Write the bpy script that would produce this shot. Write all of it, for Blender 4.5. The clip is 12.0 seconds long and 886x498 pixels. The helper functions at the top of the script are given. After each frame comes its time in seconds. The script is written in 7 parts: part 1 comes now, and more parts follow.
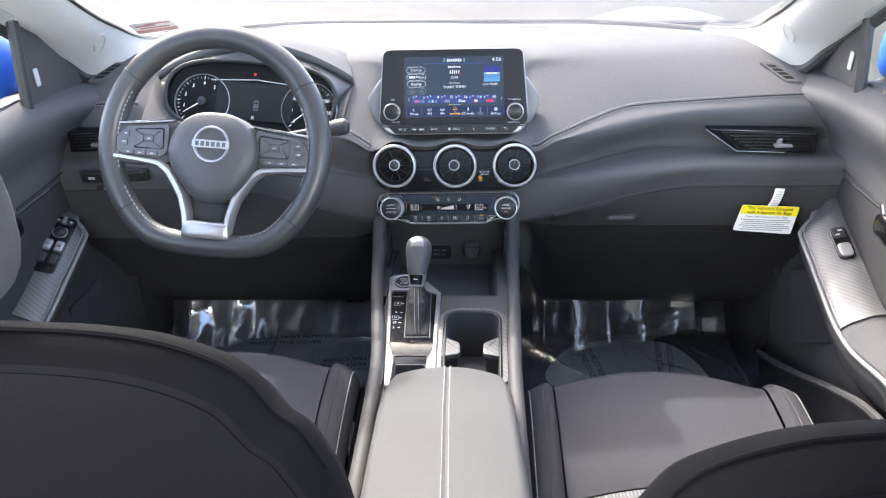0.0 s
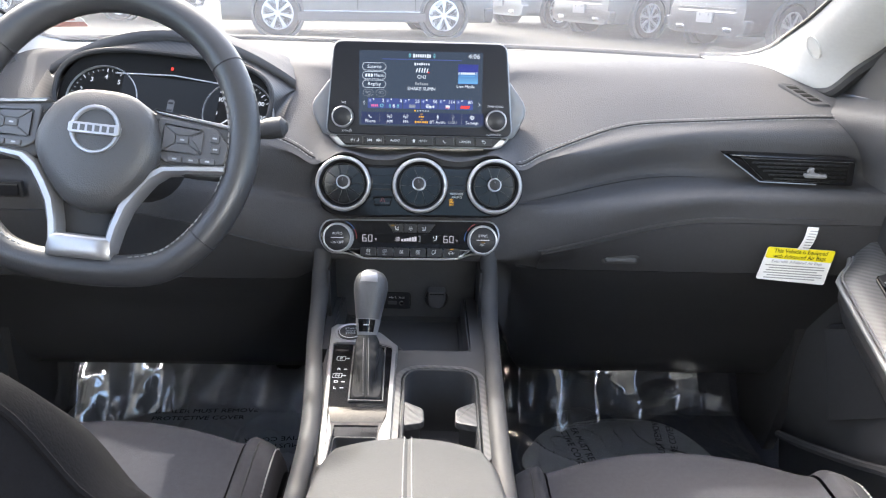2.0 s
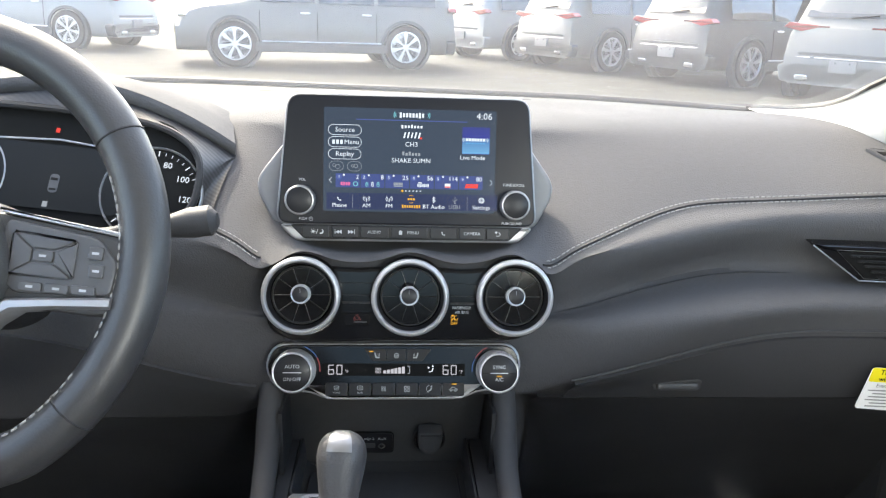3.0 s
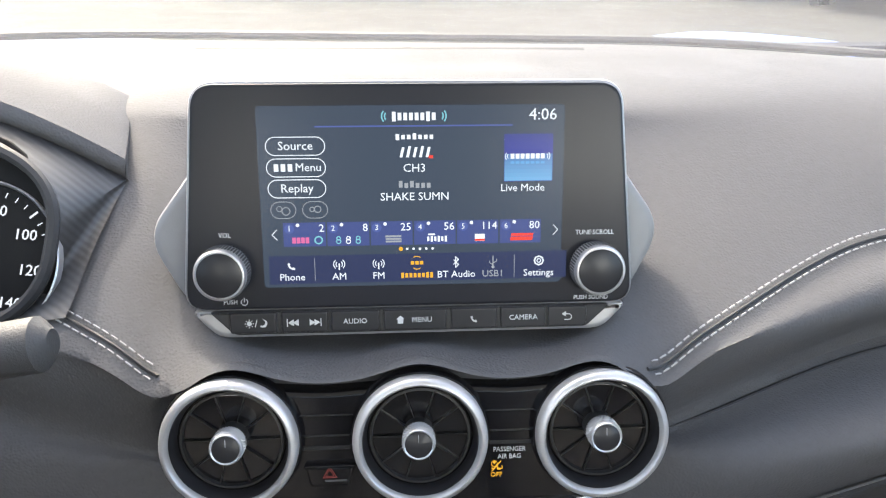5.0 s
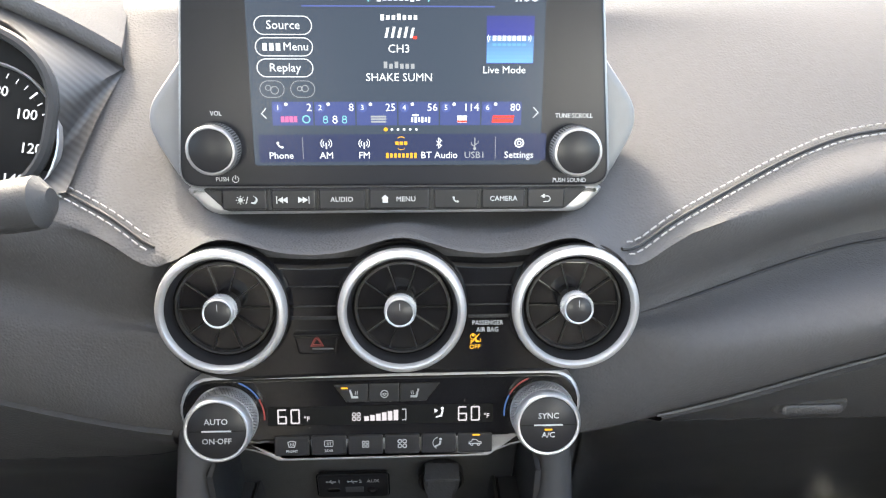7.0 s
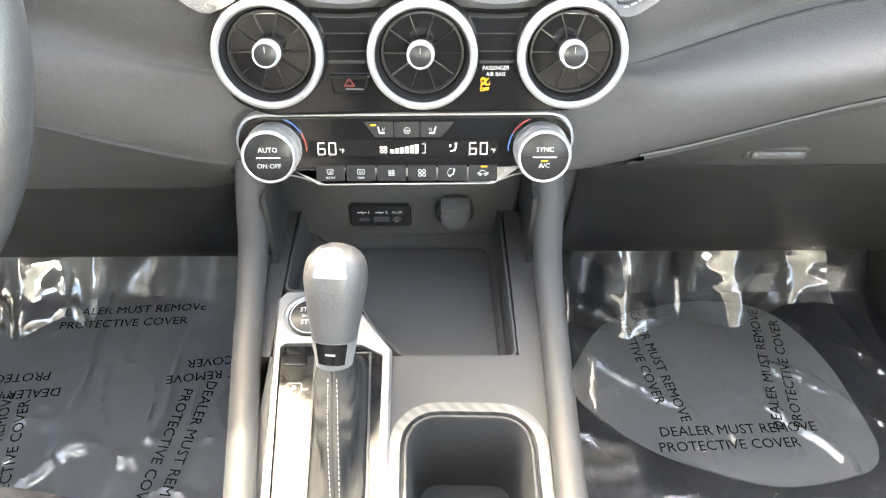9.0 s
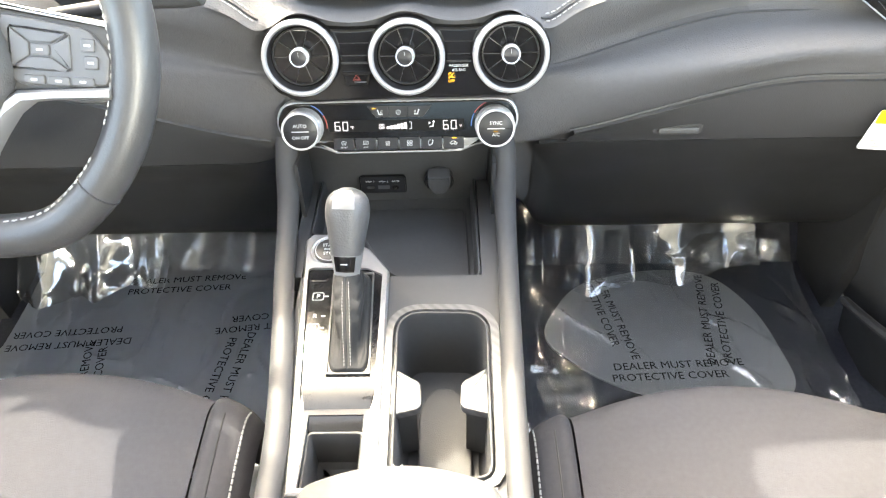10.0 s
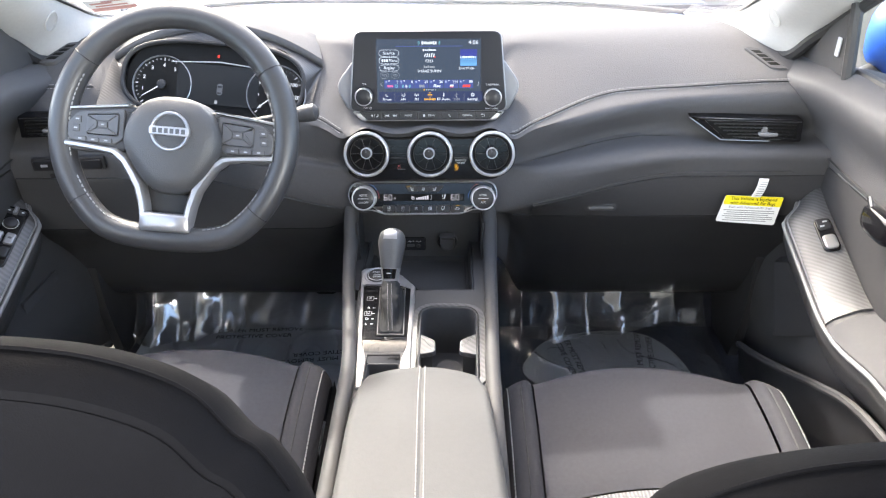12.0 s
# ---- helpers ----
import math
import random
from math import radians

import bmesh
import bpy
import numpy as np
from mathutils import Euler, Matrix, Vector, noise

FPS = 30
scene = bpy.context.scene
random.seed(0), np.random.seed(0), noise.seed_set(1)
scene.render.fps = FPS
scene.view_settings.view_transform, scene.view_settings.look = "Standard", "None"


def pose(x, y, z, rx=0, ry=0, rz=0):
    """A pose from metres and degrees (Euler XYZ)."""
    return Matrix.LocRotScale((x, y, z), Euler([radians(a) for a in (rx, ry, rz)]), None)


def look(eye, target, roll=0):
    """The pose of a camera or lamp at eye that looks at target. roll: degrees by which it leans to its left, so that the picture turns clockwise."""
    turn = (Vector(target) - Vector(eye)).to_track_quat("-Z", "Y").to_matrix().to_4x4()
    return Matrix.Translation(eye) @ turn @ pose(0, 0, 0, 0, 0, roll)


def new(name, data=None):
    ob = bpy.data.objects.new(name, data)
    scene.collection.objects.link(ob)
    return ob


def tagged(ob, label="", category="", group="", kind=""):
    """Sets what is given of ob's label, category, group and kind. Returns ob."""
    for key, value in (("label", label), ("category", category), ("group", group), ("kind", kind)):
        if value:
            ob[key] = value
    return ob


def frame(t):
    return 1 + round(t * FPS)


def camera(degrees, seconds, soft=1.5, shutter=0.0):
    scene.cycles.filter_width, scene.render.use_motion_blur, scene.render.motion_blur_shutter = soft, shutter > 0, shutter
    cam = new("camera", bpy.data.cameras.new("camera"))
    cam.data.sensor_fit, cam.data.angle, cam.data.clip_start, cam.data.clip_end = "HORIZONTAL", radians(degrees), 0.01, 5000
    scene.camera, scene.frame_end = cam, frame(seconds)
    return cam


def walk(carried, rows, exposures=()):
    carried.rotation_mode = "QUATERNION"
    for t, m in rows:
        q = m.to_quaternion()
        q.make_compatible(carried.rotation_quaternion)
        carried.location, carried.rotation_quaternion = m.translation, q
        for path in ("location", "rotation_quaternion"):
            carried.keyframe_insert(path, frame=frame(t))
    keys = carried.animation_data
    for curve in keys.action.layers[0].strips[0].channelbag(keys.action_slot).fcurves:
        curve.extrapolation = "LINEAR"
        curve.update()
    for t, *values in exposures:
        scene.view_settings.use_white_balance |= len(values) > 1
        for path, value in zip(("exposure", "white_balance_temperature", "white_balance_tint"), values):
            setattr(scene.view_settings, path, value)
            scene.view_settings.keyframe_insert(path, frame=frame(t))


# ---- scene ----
cam = camera(62.0, 12.0, 1.2)
PATH = [
    (0, (0.046, -0.01, 1.279), (-0.052, 1.756, 0.345), -1.6),
    (0.5, (0.053, -0.01, 1.286), (-0.04, 1.761, 0.361), -1.3),
    (1, (0.051, -0.005, 1.274), (-0.01, 1.791, 0.397), -0.5),
    (1.5, (0.042, 0.065, 1.186), (0.036, 1.899, 0.389), 0.7),
    (2, (0.018, 0.21, 1.08), (0.056, 2.082, 0.378), 1.5),
    (2.5, (0.001, 0.387, 1.07), (0.106, 2.281, 0.434), 2.0),
    (3, (-0.017, 0.53, 1.075), (0.126, 2.424, 0.45), 2.2),
    (3.5, (-0.037, 0.684, 1.041), (0.161, 2.585, 0.45), 2.2),
    (3.7, (-0.039, 0.74, 1.034), (0.162, 2.64, 0.442), 2.0),
    (5.3, (0.0, 0.871, 1.079), (0.095, 2.675, 0.22), 0.1),
    (5.5, (0.002, 0.87, 1.081), (0.087, 2.669, 0.211), -0.0),
    (6, (0.008, 0.864, 1.078), (0.088, 2.658, 0.199), 0.1),
    (6.5, (0.018, 0.853, 1.067), (0.099, 2.638, 0.169), 0.4),
    (7, (0.009, 0.835, 1.041), (0.096, 2.598, 0.101), 0.8),
    (7.5, (0.006, 0.809, 0.993), (0.069, 2.536, -0.014), 1.0),
    (7.7, (-0.005, 0.799, 0.971), (0.087, 2.505, -0.068), 1.7),
    (9.3, (0.014, 0.709, 1.092), (0.033, 2.108, -0.336), 0.2),
    (9.5, (0.019, 0.669, 1.109), (0.032, 2.071, -0.317), -0.1),
    (10, (0.046, 0.531, 1.153), (0.022, 2.014, -0.189), -1.5),
    (10.5, (0.037, 0.287, 1.158), (0.009, 1.898, -0.027), -2.0),
    (11, (0.028, 0.131, 1.187), (0.0, 1.817, 0.112), -1.2),
    (11.5, (0.038, 0.072, 1.241), (0.006, 1.804, 0.24), -0.8),
    (12, (0.044, 0.045, 1.267), (0.014, 1.791, 0.292), -0.6),
]
EXPOSURE = [(0, 4.28, 6900, 9), (1.5, 4.28, 7000, 9), (3.0, 4.13, 7500, 4), (5.5, 4.26, 7700, 6), (7.0, 4.76, 8100, 5), (7.5, 5.06, 8200, 5), (9.3, 6.06, 8900, 3), (10.0, 5.78, 8500, 3), (10.5, 5.34, 7900, 2), (11.2, 4.74, 7400, 6), (12, 4.50, 7300, 8)]
walk(cam, [(t, look(eye, target, roll)) for t, eye, target, roll in PATH], EXPOSURE)

# ---- light ----
SUN_ELEV, SUN_TURN = 45.0, 28.5   # degrees above the horizon; degrees to the left of straight ahead
world = bpy.data.worlds.new("world")
scene.world = world
world.use_nodes = True
wn = world.node_tree.nodes
sky = wn.new("ShaderNodeTexSky")
sky.sky_type = "NISHITA"
sky.sun_disc = False
sky.sun_elevation = radians(SUN_ELEV)
sky.sun_rotation = radians(-SUN_TURN)
sky.dust_density, sky.air_density, sky.ozone_density = 3.0, 0.6, 0.6
wn["Background"].inputs["Strength"].default_value = 0.14
world.node_tree.links.new(sky.outputs["Color"], wn["Background"].inputs["Color"])
sun_data = bpy.data.lights.new("sun", "SUN")
sun_data.energy, sun_data.angle, sun_data.color = 0.38, radians(0.9), (0.95, 0.97, 1.0)
sun = new("sun", sun_data)
sun_from = Vector((-math.sin(radians(SUN_TURN)) * math.cos(radians(SUN_ELEV)), math.cos(radians(SUN_TURN)) * math.cos(radians(SUN_ELEV)), math.sin(radians(SUN_ELEV))))
sun.matrix_world = look(sun_from * 30, (0, 0, 0))


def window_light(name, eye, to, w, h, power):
    """Added fill lamp behind the front seats, standing in for sky through a window."""
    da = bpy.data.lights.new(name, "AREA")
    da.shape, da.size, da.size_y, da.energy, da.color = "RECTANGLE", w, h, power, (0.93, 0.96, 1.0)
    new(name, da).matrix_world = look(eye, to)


window_light("left_rear_fill_lamp", (-0.66, -0.30, 1.13), (0, 0.5, 0.6), 0.62, 0.34, 1.75)
window_light("right_rear_fill_lamp", (0.66, -0.30, 1.13), (0, 0.5, 0.6), 0.62, 0.34, 1.75)


# ---- mesh helpers ----
def ss(a, b, x):
    t = min(1.0, max(0.0, (x - a) / (b - a)))
    return t * t * (3 - 2 * t)


def mix(a, b, t):
    return a + (b - a) * t


def catmull(pts, n):
    """A smooth line through the points, n steps a stretch."""
    p = [Vector(q) for q in pts]
    p = [2 * p[0] - p[1]] + p + [2 * p[-1] - p[-2]]
    out = []
    for i in range(1, len(p) - 2):
        for k in range(n):
            t = k / n
            a, b, c, d = p[i - 1:i + 3]
            out.append(0.5 * (2 * b + (c - a) * t + (2 * a - 5 * b + 4 * c - d) * t * t + (3 * b - a - 3 * c + d) * t ** 3))
    return out + [p[-2]]


def face(o, tilt=0.0, turn=0.0):
    """A frame on an upright face that looks back at the seats: x right, y up the face, z out of it. tilt: leaning forward at the top."""
    return Matrix.Translation(o) @ Matrix.Rotation(radians(turn), 4, "Z") @ Matrix.Rotation(radians(90 - tilt), 4, "X")


def flat(o, turn=0.0, pitch=0.0):
    """A frame on a level face: x right, y ahead, z up."""
    return Matrix.Translation(o) @ Matrix.Rotation(radians(turn), 4, "Z") @ Matrix.Rotation(radians(pitch), 4, "X")


def rrect(w, h, r, n=5, cx=0.0, cy=0.0):
    out = []
    for sx, sy, a0 in ((1, 1, 0), (-1, 1, 90), (-1, -1, 180), (1, -1, 270)):
        for k in range(n + 1):
            a = radians(a0 + 90 * k / n)
            out.append((cx + sx * (w / 2 - r) + r * math.cos(a), cy + sy * (h / 2 - r) + r * math.sin(a)))
    return out


def rpoly(corners, r, n=4):
    """A polygon with its corners rounded."""
    out, m = [], len(corners)
    for i, c in enumerate(corners):
        c, a, b = Vector(c), Vector(corners[i - 1]), Vector(corners[(i + 1) % m])
        ra = min(r, (a - c).length * 0.45)
        rb = min(r, (b - c).length * 0.45)
        p, q = c + (a - c).normalized() * ra, c + (b - c).normalized() * rb
        for k in range(n + 1):
            t = k / n
            v = p * (1 - t) ** 2 + c * 2 * t * (1 - t) + q * t * t
            out.append((v.x, v.y))
    return out


def ccw(pts):
    s = sum(pts[i - 1][0] * p[1] - p[0] * pts[i - 1][1] for i, p in enumerate(pts))
    return list(pts) if s > 0 else list(pts)[::-1]


def inset(pts, d):
    m, out = len(pts), []
    for i in range(m):
        a, b, c = Vector(pts[i - 1]), Vector(pts[i]), Vector(pts[(i + 1) % m])
        e1, e2 = (b - a), (c - b)
        if e1.length < 1e-9:
            e1 = e2
        if e2.length < 1e-9:
            e2 = e1
        e1, e2 = e1.normalized(), e2.normalized()
        n1, n2 = Vector((-e1.y, e1.x)), Vector((-e2.y, e2.x))
        nn = n1 + n2
        nn = nn.normalized() if nn.length > 1e-6 else n1
        k = d / max(0.5, nn.dot(n1))
        out.append((b.x + nn.x * k, b.y + nn.y * k))
    return out


def loops(rings, cap0=True, cap1=True, closed=True, bm=None):
    """Skin a list of rings of points."""
    bm = bm or bmesh.new()
    vs = [[bm.verts.new(p) for p in ring] for ring in rings]
    n = len(rings[0])
    for a, b in zip(vs, vs[1:]):
        for i in range(n if closed else n - 1):
            j = (i + 1) % n
            bm.faces.new((a[i], a[j], b[j], b[i]))
    if cap0 and closed:
        bm.faces.new(vs[0][::-1])
    if cap1 and closed:
        bm.faces.new(vs[-1])
    return bm


def prism(pts, m, d0, d1, bevel=0.0, bm=None, taper=0.0):
    """A plate with the outline pts in the frame m, from depth d0 to d1, its front edge rounded."""
    pts = ccw(pts)
    rings = [(pts, d0)]
    if bevel > 0:
        rings += [(inset(pts, taper), d1 - bevel), (inset(pts, taper + bevel * 0.3), d1 - bevel * 0.3), (inset(pts, taper + bevel), d1), (inset(pts, taper + bevel * 1.3), d1)]
    else:
        rings += [(inset(pts, taper) if taper else pts, d1)]
    return loops([[m @ Vector((x, y, z)) for x, y in p] for p, z in rings], bm=bm)


def tray(pts, m, depth, wall=0.002, floor_inset=0.004, lip=0.002, bm=None):
    """An open well sunk by depth below the frame m."""
    pts = ccw(pts)
    rings = [(inset(pts, -wall), -depth - wall), (inset(pts, -wall), 0), (inset(pts, -wall * 0.4), lip), (inset(pts, wall * 0.4), lip), (inset(pts, wall), 0), (inset(pts, floor_inset), -depth * 0.9), (inset(pts, floor_inset * 2.2), -depth)]
    return loops([[m @ Vector((x, y, z)) for x, y in p] for p, z in rings], bm=bm)


def lathe(prof, m, n=32, bm=None, c0=True, c1=True):
    bm = bm or bmesh.new()
    rings = []
    for r, z in prof:
        rings.append([m @ Vector((r * math.cos(2 * math.pi * k / n), r * math.sin(2 * math.pi * k / n), z)) for k in range(n)])
    return loops(rings, c0, c1, bm=bm)


def tube(path, r, n=10, closed=False, flatten=1.0, up=None, bm=None):
    """A tube along the path; r may be a function of the way along it (0 to 1)."""
    path = [Vector(p) for p in path]
    m, rings, side = len(path), [], None
    for i, p in enumerate(path):
        a = path[i - 1] if (i > 0 or closed) else p
        b = path[(i + 1) % m] if (i < m - 1 or closed) else p
        t = (b - a).normalized()
        if up is not None:
            side = t.cross(Vector(up)).normalized()
        elif side is None:
            side = t.cross(Vector((0, 0, 1)) if abs(t.z) < 0.9 else Vector((0, 1, 0))).normalized()
        else:
            side = (side - t * side.dot(t)).normalized()
        nrm = side.cross(t)
        rr = r(i / max(1, m - 1)) if callable(r) else r
        rings.append([p + side * rr * math.cos(2 * math.pi * k / n) + nrm * rr * flatten * math.sin(2 * math.pi * k / n) for k in range(n)])
    if closed:
        rings.append(rings[0])
    return loops(rings, cap0=not closed, cap1=not closed, bm=bm)


def grid(f, nu, nv, bm=None):
    bm = bm or bmesh.new()
    vs = [[bm.verts.new(f(i / nu, j / nv)) for j in range(nv + 1)] for i in range(nu + 1)]
    for i in range(nu):
        for j in range(nv):
            bm.faces.new((vs[i][j], vs[i + 1][j], vs[i + 1][j + 1], vs[i][j + 1]))
    return bm


def shell(f, nu, nv, back, bm=None):
    """A sheet with a second skin displaced by the vector back, closed at its edges."""
    bm = bm or bmesh.new()
    back = Vector(back)
    a = [[bm.verts.new(f(i / nu, j / nv)) for j in range(nv + 1)] for i in range(nu + 1)]
    b = [[bm.verts.new(v.co + back) for v in row] for row in a]
    for i in range(nu):
        for j in range(nv):
            bm.faces.new((a[i][j], a[i + 1][j], a[i + 1][j + 1], a[i][j + 1]))
            bm.faces.new((b[i][j + 1], b[i + 1][j + 1], b[i + 1][j], b[i][j]))
    edge = [(i, 0) for i in range(nu)] + [(nu, j) for j in range(nv)] + [(i, nv) for i in range(nu, 0, -1)] + [(0, j) for j in range(nv, 0, -1)]
    for k, (i, j) in enumerate(edge):
        p, q = edge[(k + 1) % len(edge)]
        bm.faces.new((a[p][q], a[i][j], b[i][j], b[p][q]))
    return bm


def ball(c, rx, ry, rz, p=2.0, nu=20, nv=12, m=None, bm=None):
    """A rounded block: an ellipsoid, squarer as p grows."""
    def s(a):
        return math.copysign(abs(a) ** (2 / p), a)
    m = m or Matrix.Identity(4)
    rings = []
    for j in range(1, nv):
        b = -math.pi / 2 + math.pi * j / nv
        rings.append([Vector(c) + (m.to_3x3() @ Vector((rx * s(math.cos(b)) * s(math.cos(2 * math.pi * k / nu)), ry * s(math.cos(b)) * s(math.sin(2 * math.pi * k / nu)), rz * s(math.sin(b))))) for k in range(nu)])
    return loops(rings, bm=bm)


def thing(name, o, label, category, group="", kind=""):
    ob = new(name)
    ob.empty_display_size = 0.05
    ob.matrix_basis = Matrix.Translation(o)
    return tagged(ob, label, category, group, kind)


def part(name, bm, material, parent=None, label="", smooth=40, fix=True):
    """Link a bmesh, given in world places, as one mesh under a thing or a part."""
    me = bpy.data.meshes.new(name)
    if fix:
        bmesh.ops.recalc_face_normals(bm, faces=bm.faces[:])
    bm.to_mesh(me)
    bm.free()
    me.materials.append(material)
    if smooth:
        me.shade_smooth()
        me.set_sharp_from_angle(angle=radians(smooth))
    ob = new(name, me)
    if parent is not None:
        ob.parent = parent
        ob.matrix_parent_inverse = parent.matrix_basis.inverted() if parent.type == "EMPTY" else Matrix.Identity(4)
    if label:
        ob["label"] = label
    return ob


def text(body, size, m, material, parent, name="lettering", align="CENTER", depth=0.0002, width=1.0):
    """Built-in lettering, laid in the frame m."""
    cu = bpy.data.curves.new(name, "FONT")
    cu.body, cu.size, cu.align_x, cu.align_y, cu.extrude = body, size, align, "CENTER", depth
    cu.resolution_u = 2
    ob = bpy.data.objects.new(name, cu)
    scene.collection.objects.link(ob)
    bpy.context.view_layer.update()
    me = bpy.data.meshes.new_from_object(ob)
    bpy.data.objects.remove(ob)
    bpy.data.curves.remove(cu)
    me.transform(m @ Matrix.Diagonal((width, 1, 1, 1)))
    me.name = name
    me.materials.clear()
    me.materials.append(material)
    ob = new(name, me)
    ob.parent = parent
    ob.matrix_parent_inverse = parent.matrix_basis.inverted() if parent.type == "EMPTY" else Matrix.Identity(4)
    return ob


# ---- materials ----
def material(name, base, rough=0.5, metal=0.0, var=0.15, vscale=12.0, grain=0.0, gscale=900.0, kind="noise", coat=0.0, spec=0.5, rvar=0.1, tint=None):
    """A surface with colour that varies at two scales, uneven gloss and fine relief."""
    ma = bpy.data.materials.new(name)
    ma.use_nodes = True
    nt = ma.node_tree
    nd, lk = nt.nodes, nt.links
    bs = nd["Principled BSDF"]
    tc = nd.new("ShaderNodeTexCoord")
    a = nd.new("ShaderNodeTexNoise")
    a.inputs["Scale"].default_value, a.inputs["Detail"].default_value = vscale, 6
    b = nd.new("ShaderNodeTexNoise")
    b.inputs["Scale"].default_value, b.inputs["Detail"].default_value = vscale * 14, 3
    lk.new(tc.outputs["Object"], a.inputs["Vector"])
    lk.new(tc.outputs["Object"], b.inputs["Vector"])
    add = nd.new("ShaderNodeMath")
    add.operation = "ADD"
    lk.new(a.outputs["Fac"], add.inputs[0])
    lk.new(b.outputs["Fac"], add.inputs[1])
    ramp = nd.new("ShaderNodeMapRange")
    ramp.inputs["From Min"].default_value, ramp.inputs["From Max"].default_value = 0.6, 1.4
    ramp.inputs["To Min"].default_value, ramp.inputs["To Max"].default_value = 1 - var, 1 + var
    lk.new(add.outputs[0], ramp.inputs["Value"])
    col = nd.new("ShaderNodeVectorMath")
    col.operation = "SCALE"
    col.inputs[0].default_value = base[:3]
    lk.new(ramp.outputs["Result"], col.inputs["Scale"])
    lk.new(col.outputs["Vector"], bs.inputs["Base Color"])
    rr = nd.new("ShaderNodeMapRange")
    rr.inputs["From Min"].default_value, rr.inputs["From Max"].default_value = 0.3, 0.7
    rr.inputs["To Min"].default_value, rr.inputs["To Max"].default_value = max(0.02, rough - rvar * rough), min(1.0, rough + rvar * rough)
    lk.new(a.outputs["Fac"], rr.inputs["Value"])
    lk.new(rr.outputs["Result"], bs.inputs["Roughness"])
    bs.inputs["Metallic"].default_value = metal
    bs.inputs["Specular IOR Level"].default_value = spec
    bs.inputs["Coat Weight"].default_value = coat
    bs.inputs["Coat Roughness"].default_value = 0.06
    if grain:
        bump = nd.new("ShaderNodeBump")
        bump.inputs["Strength"].default_value = grain
        bump.inputs["Distance"].default_value = 0.001
        if kind == "noise":
            g = nd.new("ShaderNodeTexNoise")
            g.inputs["Scale"].default_value, g.inputs["Detail"].default_value = gscale, 2
            h = g.outputs["Fac"]
        elif kind == "leather":
            g = nd.new("ShaderNodeTexVoronoi")
            g.feature = "SMOOTH_F1"
            g.inputs["Scale"].default_value = gscale
            h = g.outputs["Distance"]
        else:
            g = nd.new("ShaderNodeTexWave")
            g.wave_type, g.bands_direction = "BANDS", kind
            g.inputs["Scale"].default_value, g.inputs["Distortion"].default_value = gscale, 0.6
            g.inputs["Detail"].default_value, g.inputs["Detail Scale"].default_value = 2, 4
            h = g.outputs["Fac"]
        lk.new(tc.outputs["Object"], g.inputs["Vector"])
        lk.new(h, bump.inputs["Height"])
        lk.new(bump.outputs["Normal"], bs.inputs["Normal"])
        if kind not in ("noise", "leather"):
            tone = nd.new("ShaderNodeMapRange")
            tone.inputs["To Min"].default_value, tone.inputs["To Max"].default_value = 0.76, 1.14
            lk.new(h, tone.inputs["Value"])
            c2 = nd.new("ShaderNodeVectorMath")
            c2.operation = "SCALE"
            lk.new(col.outputs["Vector"], c2.inputs[0])
            lk.new(tone.outputs["Result"], c2.inputs["Scale"])
            lk.new(c2.outputs["Vector"], bs.inputs["Base Color"])
    return ma


def glow(name, colour, strength=1.0):
    """A lit display element."""
    ma = bpy.data.materials.new(name)
    ma.use_nodes = True
    bs = ma.node_tree.nodes["Principled BSDF"]
    bs.inputs["Base Color"].default_value = (0.004, 0.004, 0.004, 1)
    bs.inputs["Roughness"].default_value = 0.25
    bs.inputs["Specular IOR Level"].default_value = 0.08
    bs.inputs["Emission Color"].default_value = (*colour, 1)
    bs.inputs["Emission Strength"].default_value = strength * 0.088
    return ma


